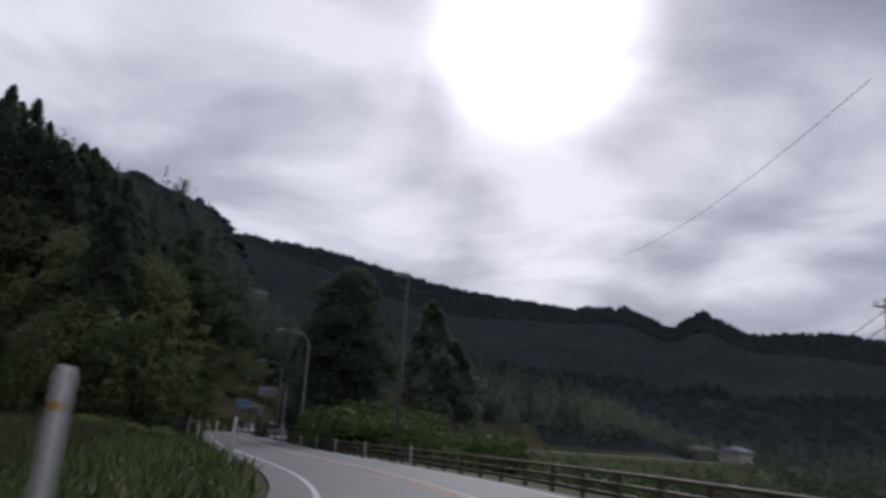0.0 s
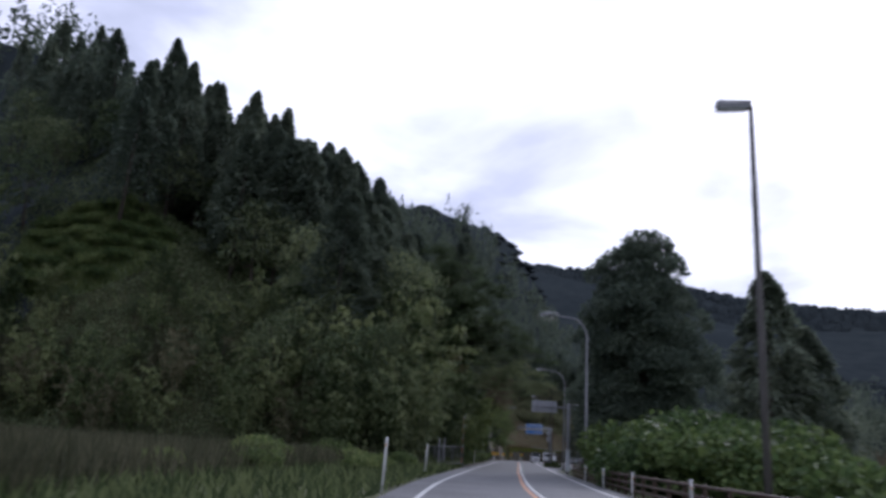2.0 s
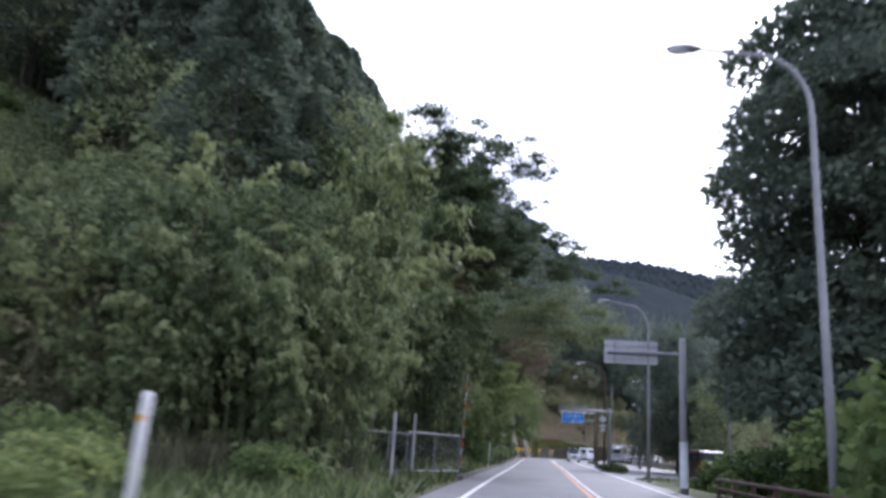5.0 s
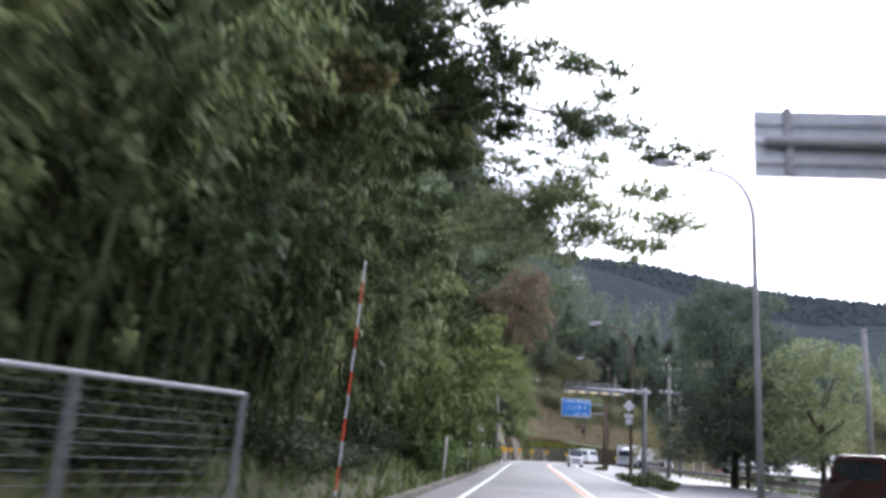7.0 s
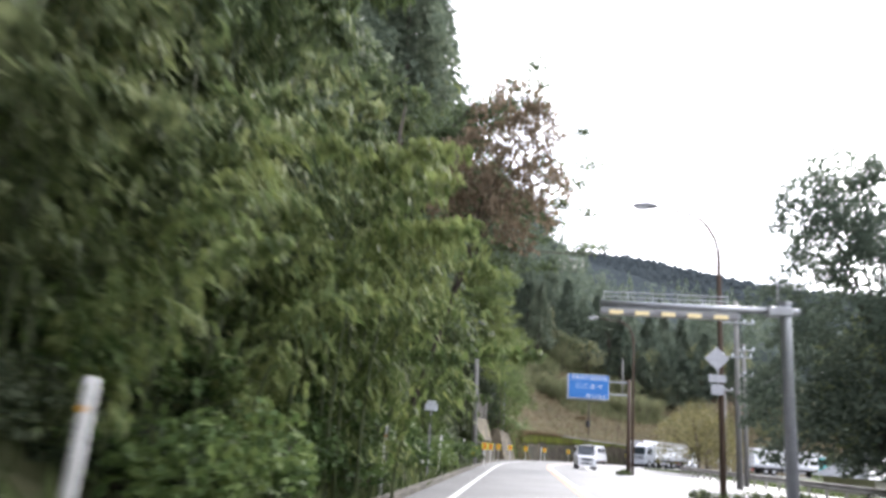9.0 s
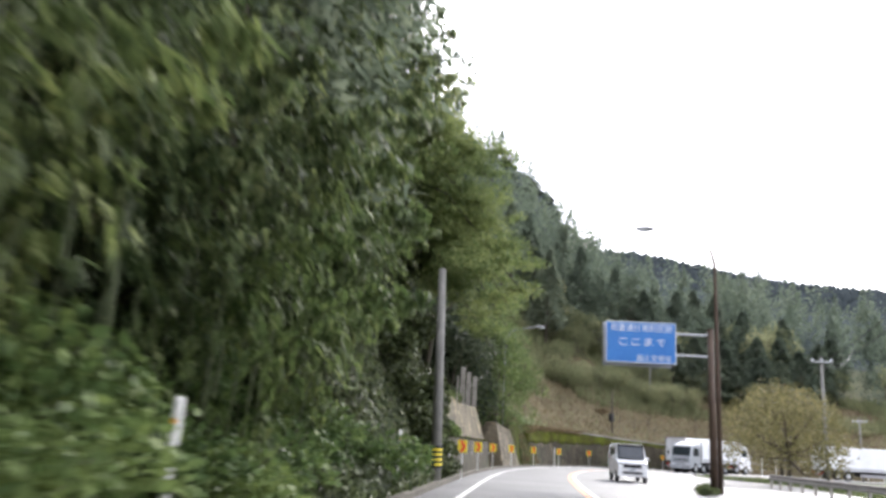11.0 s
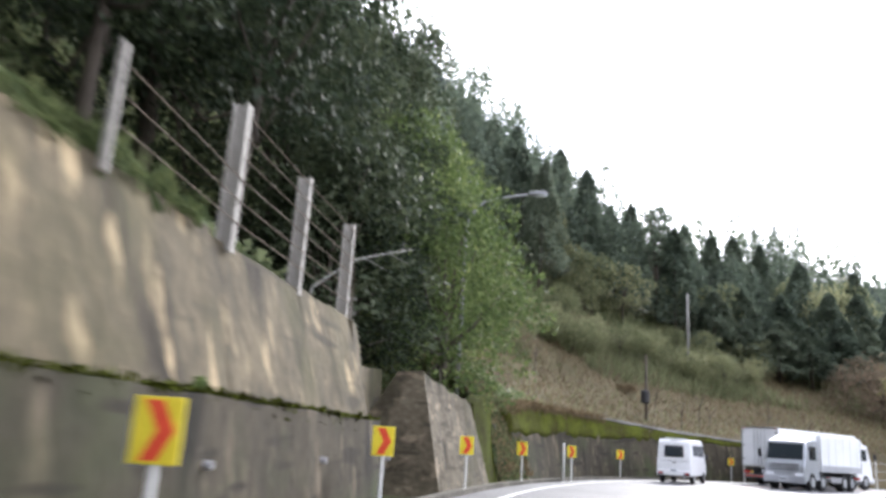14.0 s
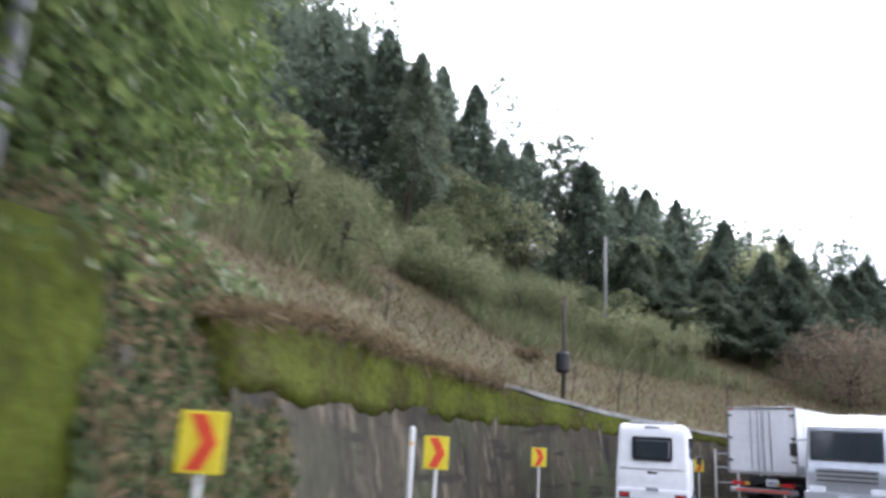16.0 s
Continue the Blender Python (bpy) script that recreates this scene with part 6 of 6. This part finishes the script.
rus = make_broadleaf(232, h=5.2, spread=4.3, nclump=34, per=260, mat=M_russet, length=0.2, width=0.11, name="russet_tree",
                     label="low spreading russet tree beyond the bend", group="roadside trees", low=0.12)
rus.matrix_basis = pose(22.2, 232.5, gz(22.2, 232.5) - 0.6)
rus2 = make_broadleaf(233, h=12.6, spread=1.9, nclump=22, per=190, mat=M_russet, length=0.2, width=0.11, name="russet_tree",
                      label="slender tree with a russet top leaning out of the bamboo", group="roadside trees", low=0.6)
rus2.matrix_basis = pose(-8.0, 124.2, gz(-8.0, 124.2), 0, 17, 0)
yb = make_broadleaf(234, h=10.2, spread=1.2, nclump=16, per=260, mat=M_autumn, length=0.18, width=0.1, name="yellow_tree",
                    label="slim sapling with a yellowing top among the bamboo", group="roadside trees", low=0.74)
yb.matrix_basis = pose(-8.8, 95.6, gz(-8.8, 95.6) - 0.6, 0, 11, 0)
for o in (rus2, yb):                                          # slender stems
    for c in o.children:
        if c.name.startswith("trunk"):
            c.scale = (0.4, 0.4, 1)


def overhanging_tree(bx, by, tips, body, z0, z1, seed, mat, per=120, length=0.28, width=0.17, limb=1.0, start=0.1):
    """A tree whose long limbs reach out over the road."""
    g = np.random.default_rng(seed)
    t = thing("overhanging_tree", "tall tree on the slope with long leafy limbs over the road", "tree", group="roadside trees")
    base = Vector((bx, by, gz(bx, by)))
    h = z1 - base.z
    bm = tube([base - Vector((0, 0, 0.5)), base + Vector((0.6, 0, h * 0.25)), base + Vector((1.6, 0.4, h * 0.55)), base + Vector((2.0, 0.8, h * 0.85))], [0.3, 0.24, 0.17, 0.05], 10)
    cs, rs = [], []
    for x, y, z in tips:
        tip = Vector((x, y, z))
        root = base + Vector((1.3, 0.3, h * 0.35 + 0.35 * (z - z0)))
        mid = root.lerp(tip, 0.55) + Vector((0.3 * g.normal(), 0.5 * g.normal(), 0.9 + 0.4 * g.normal()))
        tube([root, mid, tip], [0.09 * limb, 0.045 * limb, 0.012], 6, bm)
        for k in range(11):
            p = root.lerp(mid, 0.6).lerp(tip, start + (1 - start) / 10 * k) + Vector(g.normal(size=3) * 0.5)
            cs.append(tuple(p))
            rs.append((1.15 - 0.05 * k if limb == 1 else 0.85) * (0.6 + 0.7 * g.random()))
    for i in range(body):                                     # leafy body of the crown
        a, u = g.random() * 6.283, g.random()
        q = (1.2 + 3.6 * math.sin(math.pi * min(0.95, 0.25 + 0.7 * u))) * (0.5 + 0.5 * g.random())
        cs.append((base.x + 2.2 + q * math.cos(a), base.y + 0.8 + q * math.sin(a), z0 + (z1 - z0) * u))
        rs.append(1.0 + 0.5 * g.random())
    part("trunk", bm, M_bark, t, smooth=True)
    v, f = clumps_crown(g, cs, rs, per, length, width, droop=0.3, flat=0.75, core=0.1)
    part("crown", leaf_mesh("crown", v, f, mat), None, t)


overhanging_tree(-13.0, 104.5, [(0.6, 103.3, 12.6), (-1.0, 104.5, 14.2), (-2.8, 102, 15.5), (-5.5, 105, 17), (-4.0, 108, 13), (-6.5, 100.5, 14.5), (-3.0, 106, 11.0), (-1.5, 108, 10.5), (1.9, 104.6, 11.0), (1.2, 105.5, 12.0), (-2.0, 100.5, 17.5), (-3.5, 99, 18.5), (-6, 103, 20.5), (-7.5, 105, 22.0)], 76, 6.5, 23.0, 77, M_broad, 330, 0.2, 0.1)
overhanging_tree(-12.4, 106.5, [(-0.2, 104.0, 10.1), (1.0, 103.8, 9.3), (1.7, 103.7, 8.4), (1.2, 103.8, 7.6), (0.5, 103.9, 8.1), (-2.8, 104.1, 8.6), (-1.5, 104.1, 9.4)], 0, 5, 13, 80, M_broad, 130, 0.2, 0.08, 0.4, 0.4)
overhanging_tree(-12.5, 132.5, [(-2.4, 132.5, 10.8), (-3.0, 131.5, 13.0), (-2.0, 134, 9.2), (-4.2, 130.5, 15.0), (-5.0, 133, 16.0), (-3.5, 135, 11.5), (-5.5, 131, 12.0)], 18, 7, 18, 78, M_broad, 190, 0.2, 0.11)
overhanging_tree(rd(Y(151), -8.5)[0], 151.5, [(-6.2, 153.2, 6.8), (-6.5, 154.2, 5.9), (-6.4, 153.4, 8.2), (-6.9, 155.2, 7.2), (-6.9, 155.8, 5.8), (-7.4, 156.2, 4.8), (-7.8, 156.8, 6.5), (-8.0, 157.4, 7.8), (-8.6, 158.2, 6.0), (-8.2, 155, 9.0), (-7.2, 154.3, 10.0), (-7.4, 152.8, 11.0), (-7.8, 154.0, 12.0), (-7.0, 153.4, 9.2), (-7.4, 155.6, 8.4)], 46, 6, 14.0, 79, M_spring, 480, 0.14, 0.065)

# tall cedars close to the road before the wall
stand([make_cedar(300 + i, h=26, rad=4.6, n=9000, spray=0.5, top=0.5) for i in range(2)], 26,
      [(rd(Y(yy), o)[0], rd(Y(yy), o)[1], h) for yy, o, h in ((141, -6.8, 28), (144.5, -7.0, 28.5), (148, -7.6, 27), (136, -10, 26), (152, -11, 24), (102, -14, 19.5), (97, -15.5, 18.5), (110, -15, 20.5), (116, -13, 21.5), (122, -12.5, 22), (127, -11.5, 22.5), (131, -11, 25), (134, -13, 26), (120, -17, 22.5), (92, -16, 17.5))])
# tall broadleaf trees whose crowns close over the wall's end
spread_copies([make_broadleaf(305 + i, h=15, spread=4.2, nclump=34, per=330, mat=M_shadeleaf, length=0.27, width=0.16, low=0.06) for i in range(2)],
              [(rd(Y(yy), o)[0], rd(Y(yy), o)[1], sc) for yy, o, sc in ((180.5, -10.4, 0.9), (186.5, -11.5, 0.9), (175, -11.0, 0.95), (190, -12.5, 0.9), (150, -9.5, 0.95))])
# light green tree in front of the lamp beside the bend
spread_copies([make_broadleaf(307 + i, h=11.5, spread=3.4, nclump=38, per=300, mat=M_spring, length=0.24, width=0.13, name="light_green_tree", label="dense light green tree hiding a lamp pole by the bend", group="roadside trees", low=0.08) for i in range(2)],
              [(-11.5, 192.0, 1.0), (-13.5, 195.5, 0.95), (-14.0, 190.2, 1.0)])
for i, (x, y, sc) in enumerate(((-10.3, 185.4, 0.95), (-12.8, 180.8, 0.75))):
    bt = make_broadleaf(317 + i, h=11.5, spread=3.4, nclump=36, per=330, mat=(M_spring, M_shadeleaf)[i], length=0.2, width=0.12, name="roadside_tree", label=("dense light green tree past the wing wall", "dense dark green tree crowding the end of the wing wall")[i], group="roadside trees", low=0.22)
    bt.matrix_basis = pose(x, y, gz(x, y)) @ Matrix.Diagonal((sc, sc, sc, 1))
# arching bamboo over the ivy nose
spread_copies([make_bamboo(361 + i, h=8.5) for i in range(2)], [(rd(Y(yy), o)[0], rd(Y(yy), o)[1], sc) for yy, o, sc in ((150, -5.6, 1.0), (152.3, -5.8, 1.1), (154.2, -6.2, 1.1), (153, -7.2, 1.3), (155.4, -6.6, 1.0))])
# bright shrubs and vines on the open bank
spread_copies([make_shrub(325 + i, 1.5, 2400, M_spring, "bank_vines", "bright green vines spread over the open bank", "verge shrubs", 0.15, 0.12) for i in range(2)],
              [(-50 + 8 * math.sin(i * 2.4) * (i / 26) ** 0.5, 100 + 6 * math.cos(i * 2.4) * (i / 26) ** 0.5, 1.1) for i in range(26)] + [(rd(Y(yy), -6.0)[0], rd(Y(yy), -6.0)[1], 0.55) for yy in (60, 63, 66.5)] + [(-8.6, 52.0, 0.7), (-10.5, 57, 0.9), (-11.5, 61, 0.9), (-10.2, 48, 0.6), (-9.5, 71, 0.8), (-12, 73, 1.0), (-7.5, 76, 0.7), (-9.0, 33, 0.7), (-13, 40, 0.9)])
side = make_broadleaf(351, h=14.5, spread=4.2, nclump=30, per=260, mat=M_cedar, length=0.3, width=0.16, name="roadside_tree", label="tall dark green tree beside the lay-by entrance", group="roadside trees", low=0.25)
side.matrix_basis = pose(10.2, 96.5, -0.8)
# trees over and behind the wall
spread_copies([make_broadleaf(310 + i, h=10, spread=3.3, nclump=20, per=230, mat=M_shadeleaf, length=0.24, width=0.14, label="dark green tree crowding over the retaining wall") for i in range(3)],
              [(rd(Y(yy), o)[0], rd(Y(yy), o)[1], sc) for yy, o, sc in ((153, -6.5, 1.0), (157, -7.5, 1.1), (161.5, -8.2, 1.0), (166, -8.8, 1.1), (170, -8.6, 1.0), (174.5, -8.0, 1.0), (178.5, -7.6, 0.95), (182, -7.8, 0.9), (186, -8.2, 0.85), (160, -12, 1.2), (168, -13, 1.2), (176, -12, 1.2), (184, -13, 1.1))])
# weeds rooted on the ledge at the start of the wall
spread_copies([make_shrub(370 + i, 0.55, 700, M_vine, "ledge_weeds", "green weeds rooted on the ledge of the wall", "ledge weeds", 0.16, 0.07) for i in range(2)],
              [(rd(W0 + q, -3.55)[0], rd(W0 + q, -3.55)[1], sc) for q, sc in ((0.4, 1.3), (1.1, 1.2), (1.8, 1.0), (2.4, 0.8), (3.3, 0.5), (6.0, 0.35), (9.5, 0.35))])
for o in [o for o in scene.objects if o.name.startswith("ledge_weeds")]:
    o.location.z = 1.55
# ivy curtain on the rock nose before the wall
spread_copies([make_shrub(330 + i, 1.2, 1900, M_ivy, "ivy_bush", "ivy-covered bush hanging over the rock nose", "verge shrubs", 0.17, 0.11) for i in range(2)],
              [(rd(Y(yy), o)[0], rd(Y(yy), o)[1], sc) for yy, o, sc in ((152.6, -4.0, 1.1), (153.8, -4.2, 1.2), (152.0, -4.8, 1.2), (151.0, -4.2, 1.0), (155.0, -4.0, 1.1), (156.2, -4.3, 1.1), (154.6, -5.0, 1.3), (156.8, -5.2, 1.2), (149.5, -4.4, 1.0), (148, -4.6, 1.2), (155.5, -3.5, 0.8), (153.2, -3.4, 0.8), (150.5, -5.4, 1.3), (155.0, -5.6, 1.4), (156.0, -5.9, 1.4), (154.0, -6.2, 1.5), (152.4, -5.8, 1.5), (151.2, -6.2, 1.5), (149.4, -5.6, 1.4), (147.4, -5.4, 1.3), (156.6, -4.6, 1.1))])

for mat, label, seed, spots in ((M_dry, "withered brown vines hanging beside the mossy wall", 471, ((0.6, -4.6, 0.9), (1.6, -4.9, 1.0), (2.6, -4.7, 0.9), (1.2, -5.6, 1.2), (2.4, -5.9, 1.3))),
                                (M_vine, "green vines hanging beside the mossy wall", 475, ((0.2, -4.9, 0.8), (2.0, -4.4, 0.6), (3.0, -5.2, 0.9), (0.8, -6.4, 1.2), (2.8, -6.8, 1.2)))):
    spread_copies([make_shrub(seed + i, 1.1, 1500, mat, "hanging_vines", label, "hanging vines", 0.16, 0.08) for i in range(2)],
                  [(*rd(w1 + 3.6 + q, o)[:2], sc) for q, o, sc in spots])

# vine mounds on the valley side
spread_copies([make_shrub(340 + i, 2.6, 6000, M_vine, "vine_mound", "rounded mound of vine-covered bushes past the guard rail", "vine mounds", 0.19, 0.15) for i in range(3)],
              [(x, y, sc * 1.45) for x, y, sc in ((10.5, 57, 1.0), (9.8, 62, 1.15), (9.4, 67, 1.2), (9.0, 72, 1.0), (12.5, 66, 1.3), (17.5, 42, 1.1), (15, 50, 1.1), (21, 37, 1.1), (12, 76, 1.3), (9.0, 79, 0.9), (14, 60, 1.2), (8.2, 84, 0.7), (8.6, 92, 0.8), (8.4, 97, 0.7), (10, 100, 1.0), (13, 54, 1.0), (26, 34, 1.1), (20, 48, 1.2))], 0.5)
spread_copies([make_broadleaf(350 + i, h=6, spread=2.6, nclump=14, per=110, name="valley_tree", label="green tree in the valley below the road", group="valley trees") for i in range(3)],
              [(14 + 9 * math.sin(i * 2.1) + i * 1.6, 60 + (i * 37) % 130, 0.8 + 0.5 * ((i * 7) % 5) / 5) for i in range(26)])

# ---- slope across the bend: dry grass, scrub, cedars ----


def on_slope(seed, n, x0, x1, y0, y1, o_lo, o_hi):
    g = np.random.default_rng(seed)
    x, y = x0 + (x1 - x0) * g.random(n), y0 + (y1 - y0) * g.random(n)
    s, off = offset_of(x, y)
    k = (off < -o_lo) & (off > -o_hi)
    return x[k], y[k], g


def grass_stuff(name, label, mat, xy, g, length, lean=0.5, sink=0.0, slim=0.22):
    x, y = xy
    n = len(x)
    z = ground_z(x, y)
    d = unit(np.stack([lean * g.normal(size=n), lean * g.normal(size=n), np.ones(n)], 1))
    r = 0.6 + 0.8 * g.random(n)
    c = np.stack([x, y, z - sink], 1) + d * (length * r * 0.42)[:, None]
    nn = unit(g.normal(size=(n, 3)) * np.array([1, 1, 0.3]))
    v, f = leaf_quads(c, d, nn, length, length * slim, r)
    tagged(new(name, leaf_mesh(name, v, f, mat)), label, "grass", kind="stuff")


x, y, g = on_slope(401, 140000, -25, 60, 184, 250, 4.6, 25)
grass_stuff("dry_grass", "dry brown grass and dead stems on the cut slope", M_dry, (x, y), g, 0.6, 0.9, 0.0, 0.06)
x, y, g = on_slope(407, 45000, -25, 60, 184, 250, 4.6, 22)
grass_stuff("green_stems", "olive green stems among the dry grass", M_scrub, (x, y), g, 0.45, 0.7, 0.0, 0.14)
x, y, g = on_slope(402, 110000, -30, 60, 184, 262, 14, 29)
k = (np.sin(x * 0.35) + np.cos(y * 0.4 + x * 0.2) > -0.5)
grass_stuff("slope_scrub", "feathery olive scrub near the top of the slope", M_scrub, (x[k], y[k]), g, 1.5, 0.45, 0.0, 0.07)
g = np.random.default_rng(406)
x, y = 3 + 17 * g.random(16000), 104 + 90 * g.random(16000)
q = offset_of(x, y)[1]
e = np.array([right_edge(a) for a in offset_of(x, y)[0]])
k = (q > e + 0.15) & (q < e + 7)
grass_stuff("layby_grass", "rough short grass behind the lay-by", M_grass, (x[k], y[k]), g, 0.28)
x, y, g = on_slope(403, 70000, -20, 12, -20, 154, 2.9, 9)
grass_stuff("verge_grass", "green weeds and grass along the road verge", M_grass, (x, y), g, 0.5)

x, y, g = on_slope(408, 90000, -60, 12, 10, 84, 8.5, 50)
k = (y < front(x) + 2) & (g.random(len(x)) < np.clip((x + 52) / 22, 0, 1))
grass_stuff("field_weeds", "tall rough grass and weeds in the field before the hill", M_weeds, (x[k], y[k]), g, 1.15, 0.35, 0.0, 0.09)

x, y, g = on_slope(409, 60000, -60, -40, 92, 108, 20, 70)
k = ((x + 50) / 9) ** 2 + ((y - 100) / 6.5) ** 2 < 1
grass_stuff("ledge_grass", "bright green grass on an open ledge of the hill", M_spring, (x[k], y[k]), g, 0.8, 0.5, 0.0, 0.12)


def undergrowth():
    x, y, g = on_slope(404, 260000, -66, 0, 78, 200, 5.5, 60)
    k = y > front(x)
    x, y = x[k], y[k]
    n = len(x)
    z = ground_z(x, y) + 0.25 + 0.7 * g.random(n) ** 2
    d = unit(g.normal(size=(n, 3)) + np.array([0.5, -0.3, -0.2]))
    nn = unit(g.normal(size=(n, 3)) * 0.6 + np.array([0.3, 0, 1.0]))
    v, f = leaf_quads(np.stack([x, y, z], 1), d, nn, 0.32, 0.2, 0.6 + 0.8 * g.random(n))
    tagged(new("undergrowth", leaf_mesh("undergrowth", v, f, M_broad)), "low leafy undergrowth covering the hillside", "undergrowth", kind="stuff")


undergrowth()

# dry grass hanging over the top of the mossy wall
g = np.random.default_rng(38)
s, o = w1 + 5.2 + 12 * g.random(5200) ** 1.2, -4.0 - 1.5 * g.random(5200)
P = np.array([rd(a, b) for a, b in zip(s, o)])
P[:, 2] = np.maximum(2.5 + 0.52 * sstep(w1 + 4.4, w1 + 8.4, s), ground_z(P[:, 0], P[:, 1])) + 0.12 - 0.3 * g.random(5200) ** 3
d = unit(np.stack([0.35 + 0.6 * g.normal(size=5200), -0.2 + 0.6 * g.normal(size=5200), 0.35 + 0.5 * g.normal(size=5200)], 1))
v, f = leaf_quads(P, d, unit(g.normal(size=P.shape) + np.array([0, 0, 0.6])), 0.5, 0.035, 0.6 + 0.8 * g.random(5200))
tagged(new("bank_grass", leaf_mesh("bank_grass", v, f, M_dry)), "withered grass hanging over the top of the mossy wall", "grass", kind="stuff")


def places(seed, n, x0, x1, y0, y1, o_lo, o_hi, s0, s1):
    x, y, g = on_slope(seed, n, x0, x1, y0, y1, o_lo, o_hi)
    return [(a, b, s0 + (s1 - s0) * g.random()) for a, b in zip(x, y)]


def make_scrub(seed, r=1.8, stems=70, per=24):
    """Many thin stems that fan out from the root and nod at the tips."""
    g = np.random.default_rng(seed)
    a = np.repeat(g.random(stems) * 6.283, per)
    out = np.repeat(0.25 + 0.9 * g.random(stems), per) * r
    hh = np.repeat(0.7 + 0.8 * g.random(stems), per) * r
    u = 0.2 + 0.8 * g.random(stems * per)
    p = np.stack([out * u * np.cos(a), out * u * np.sin(a), hh * (1.5 * u - 0.75 * u ** 3) - 0.1], 1)
    p += 0.13 * r * g.normal(size=p.shape)
    d = unit(np.stack([np.cos(a), np.sin(a), 1.1 - 1.4 * u], 1) + 0.5 * g.normal(size=p.shape))
    v, f = leaf_quads(p, d, unit(g.normal(size=p.shape) + np.array([0, 0, 0.8])), 0.26, 0.075, 0.6 + 0.8 * g.random(len(p)))
    bm = bmesh.new()
    for i in range(6):
        q = i * 1.05
        tube([(0, 0, -0.3), (0.25 * r * math.cos(q), 0.25 * r * math.sin(q), 0.6 * r), (0.6 * r * math.cos(q), 0.6 * r * math.sin(q), 0.85 * r)], [0.025, 0.018, 0.006], 5, bm)
    return plant("scrub_bush", "feathery olive scrub bush on the cut slope", "shrub", bm, M_bark, leaf_mesh("crown", v, f, M_scrub), "slope scrub")


spread_copies([make_scrub(410 + i) for i in range(3)], [p for p in places(420, 330, -25, 60, 190, 262, 16, 29, 0.7, 1.35) if p[0] < 13 or p[1] < 233] + places(422, 60, -25, 40, 190, 255, 12, 18, 0.3, 0.55))
spread_copies([make_shrub(415 + i, 1.4, 600, M_dry, "dry_bush", "dry brown bush on the cut slope", "slope scrub", 0.4, 0.12) for i in range(2)], places(421, 40, -20, 50, 192, 250, 8, 20, 0.3, 0.55))
spread_copies([make_broadleaf(440 + i, h=7, spread=2.8, nclump=14, per=100, mat=M_scrub, label="olive-green airy tree at the top of the cut slope") for i in range(3)], places(441, 150, -45, 60, 195, 260, 24, 40, 0.7, 1.2))
spread_copies([make_broadleaf(445 + i, h=4.6, spread=2.0, nclump=16, per=190, mat=M_scrub, length=0.22, width=0.09, low=0.12, label="low feathery olive tree on the upper slope") for i in range(3)],
              [p for p in places(442, 120, -25, 40, 192, 255, 15, 27, 0.55, 1.0) if p[0] < 12 or p[1] < 233])


def bare_sapling(seed):
    g = np.random.default_rng(seed)
    t = thing("bare_sapling", "thin leafless sapling on the dry cut slope", "sapling", group="bare saplings")
    h = 2.2 + 0.8 * g.random()
    part("stem", tube([(0, 0, -0.3), (0.1 * g.normal(), 0.1 * g.normal(), h * 0.5), (0.3 * g.normal(), 0.2 * g.normal(), h)], [0.045, 0.03, 0.01], 6), M_bark, t)
    for i in range(6):
        a, z = g.random() * 6.283, h * (0.35 + 0.5 * g.random())
        r = 0.5 + 0.5 * g.random()
        part("branch", tube([(0, 0, z), (0.5 * r * math.cos(a), 0.5 * r * math.sin(a), z + 0.5 * r), (r * math.cos(a), r * math.sin(a), z + 1.2 * r)], [0.022, 0.015, 0.006], 5), M_bark, t)
    return t


dead = thing("bare_branch", "pale leafless branch arching out behind the fence posts", "branch")
part("limb", tube([(-11.6, 172.6, gz(-11.6, 172.6) - 0.2), (-11.2, 173.4, 4.2), (-10.75, 174.7, 5.1), (-10.4, 176.6, 5.75), (-10.1, 178.3, 6.3)], [0.035, 0.028, 0.022, 0.015, 0.006], 7), M_pole, dead, smooth=True)
for a, b in (((-10.65, 175.2, 5.27), (-10.2, 175.7, 5.1)), ((-10.4, 176.6, 5.75), (-10.0, 177.1, 5.6)), ((-10.25, 177.4, 6.0), (-10.3, 177.9, 6.4))):
    part("twig", tube([a, b], [0.012, 0.004], 5), M_pole, dead)
spread_copies([bare_sapling(480 + i) for i in range(3)], places(423, 46, -14, 30, 196, 245, 6, 18, 0.7, 1.2))
lone = make_broadleaf(450, h=28.1 - gz(3.67, 240.3), spread=1.7, nclump=16, per=170, mat=M_cedar, name="pine_tree", label="tall thin pine standing above the slope trees", group="roadside trees", low=0.5)
lone.matrix_basis = pose(3.67, 240.3, gz(3.67, 240.3))

# island weeds in the lay-by
spread_copies([make_shrub(460 + i, 0.7, 420, M_grass, "island_weeds", "clump of tall weeds on the traffic island", "island weeds", 0.4, 0.06) for i in range(2)],
              [(1.6, 119, 0.8), (2.2, 121.5, 1.1), (1.7, 124, 0.9), (1.2, 127.5, 0.7), (0.6, 155.5, 0.5), (1.0, 159, 0.6), (0.8, 157, 0.5), (2.4, 117, 0.7)])
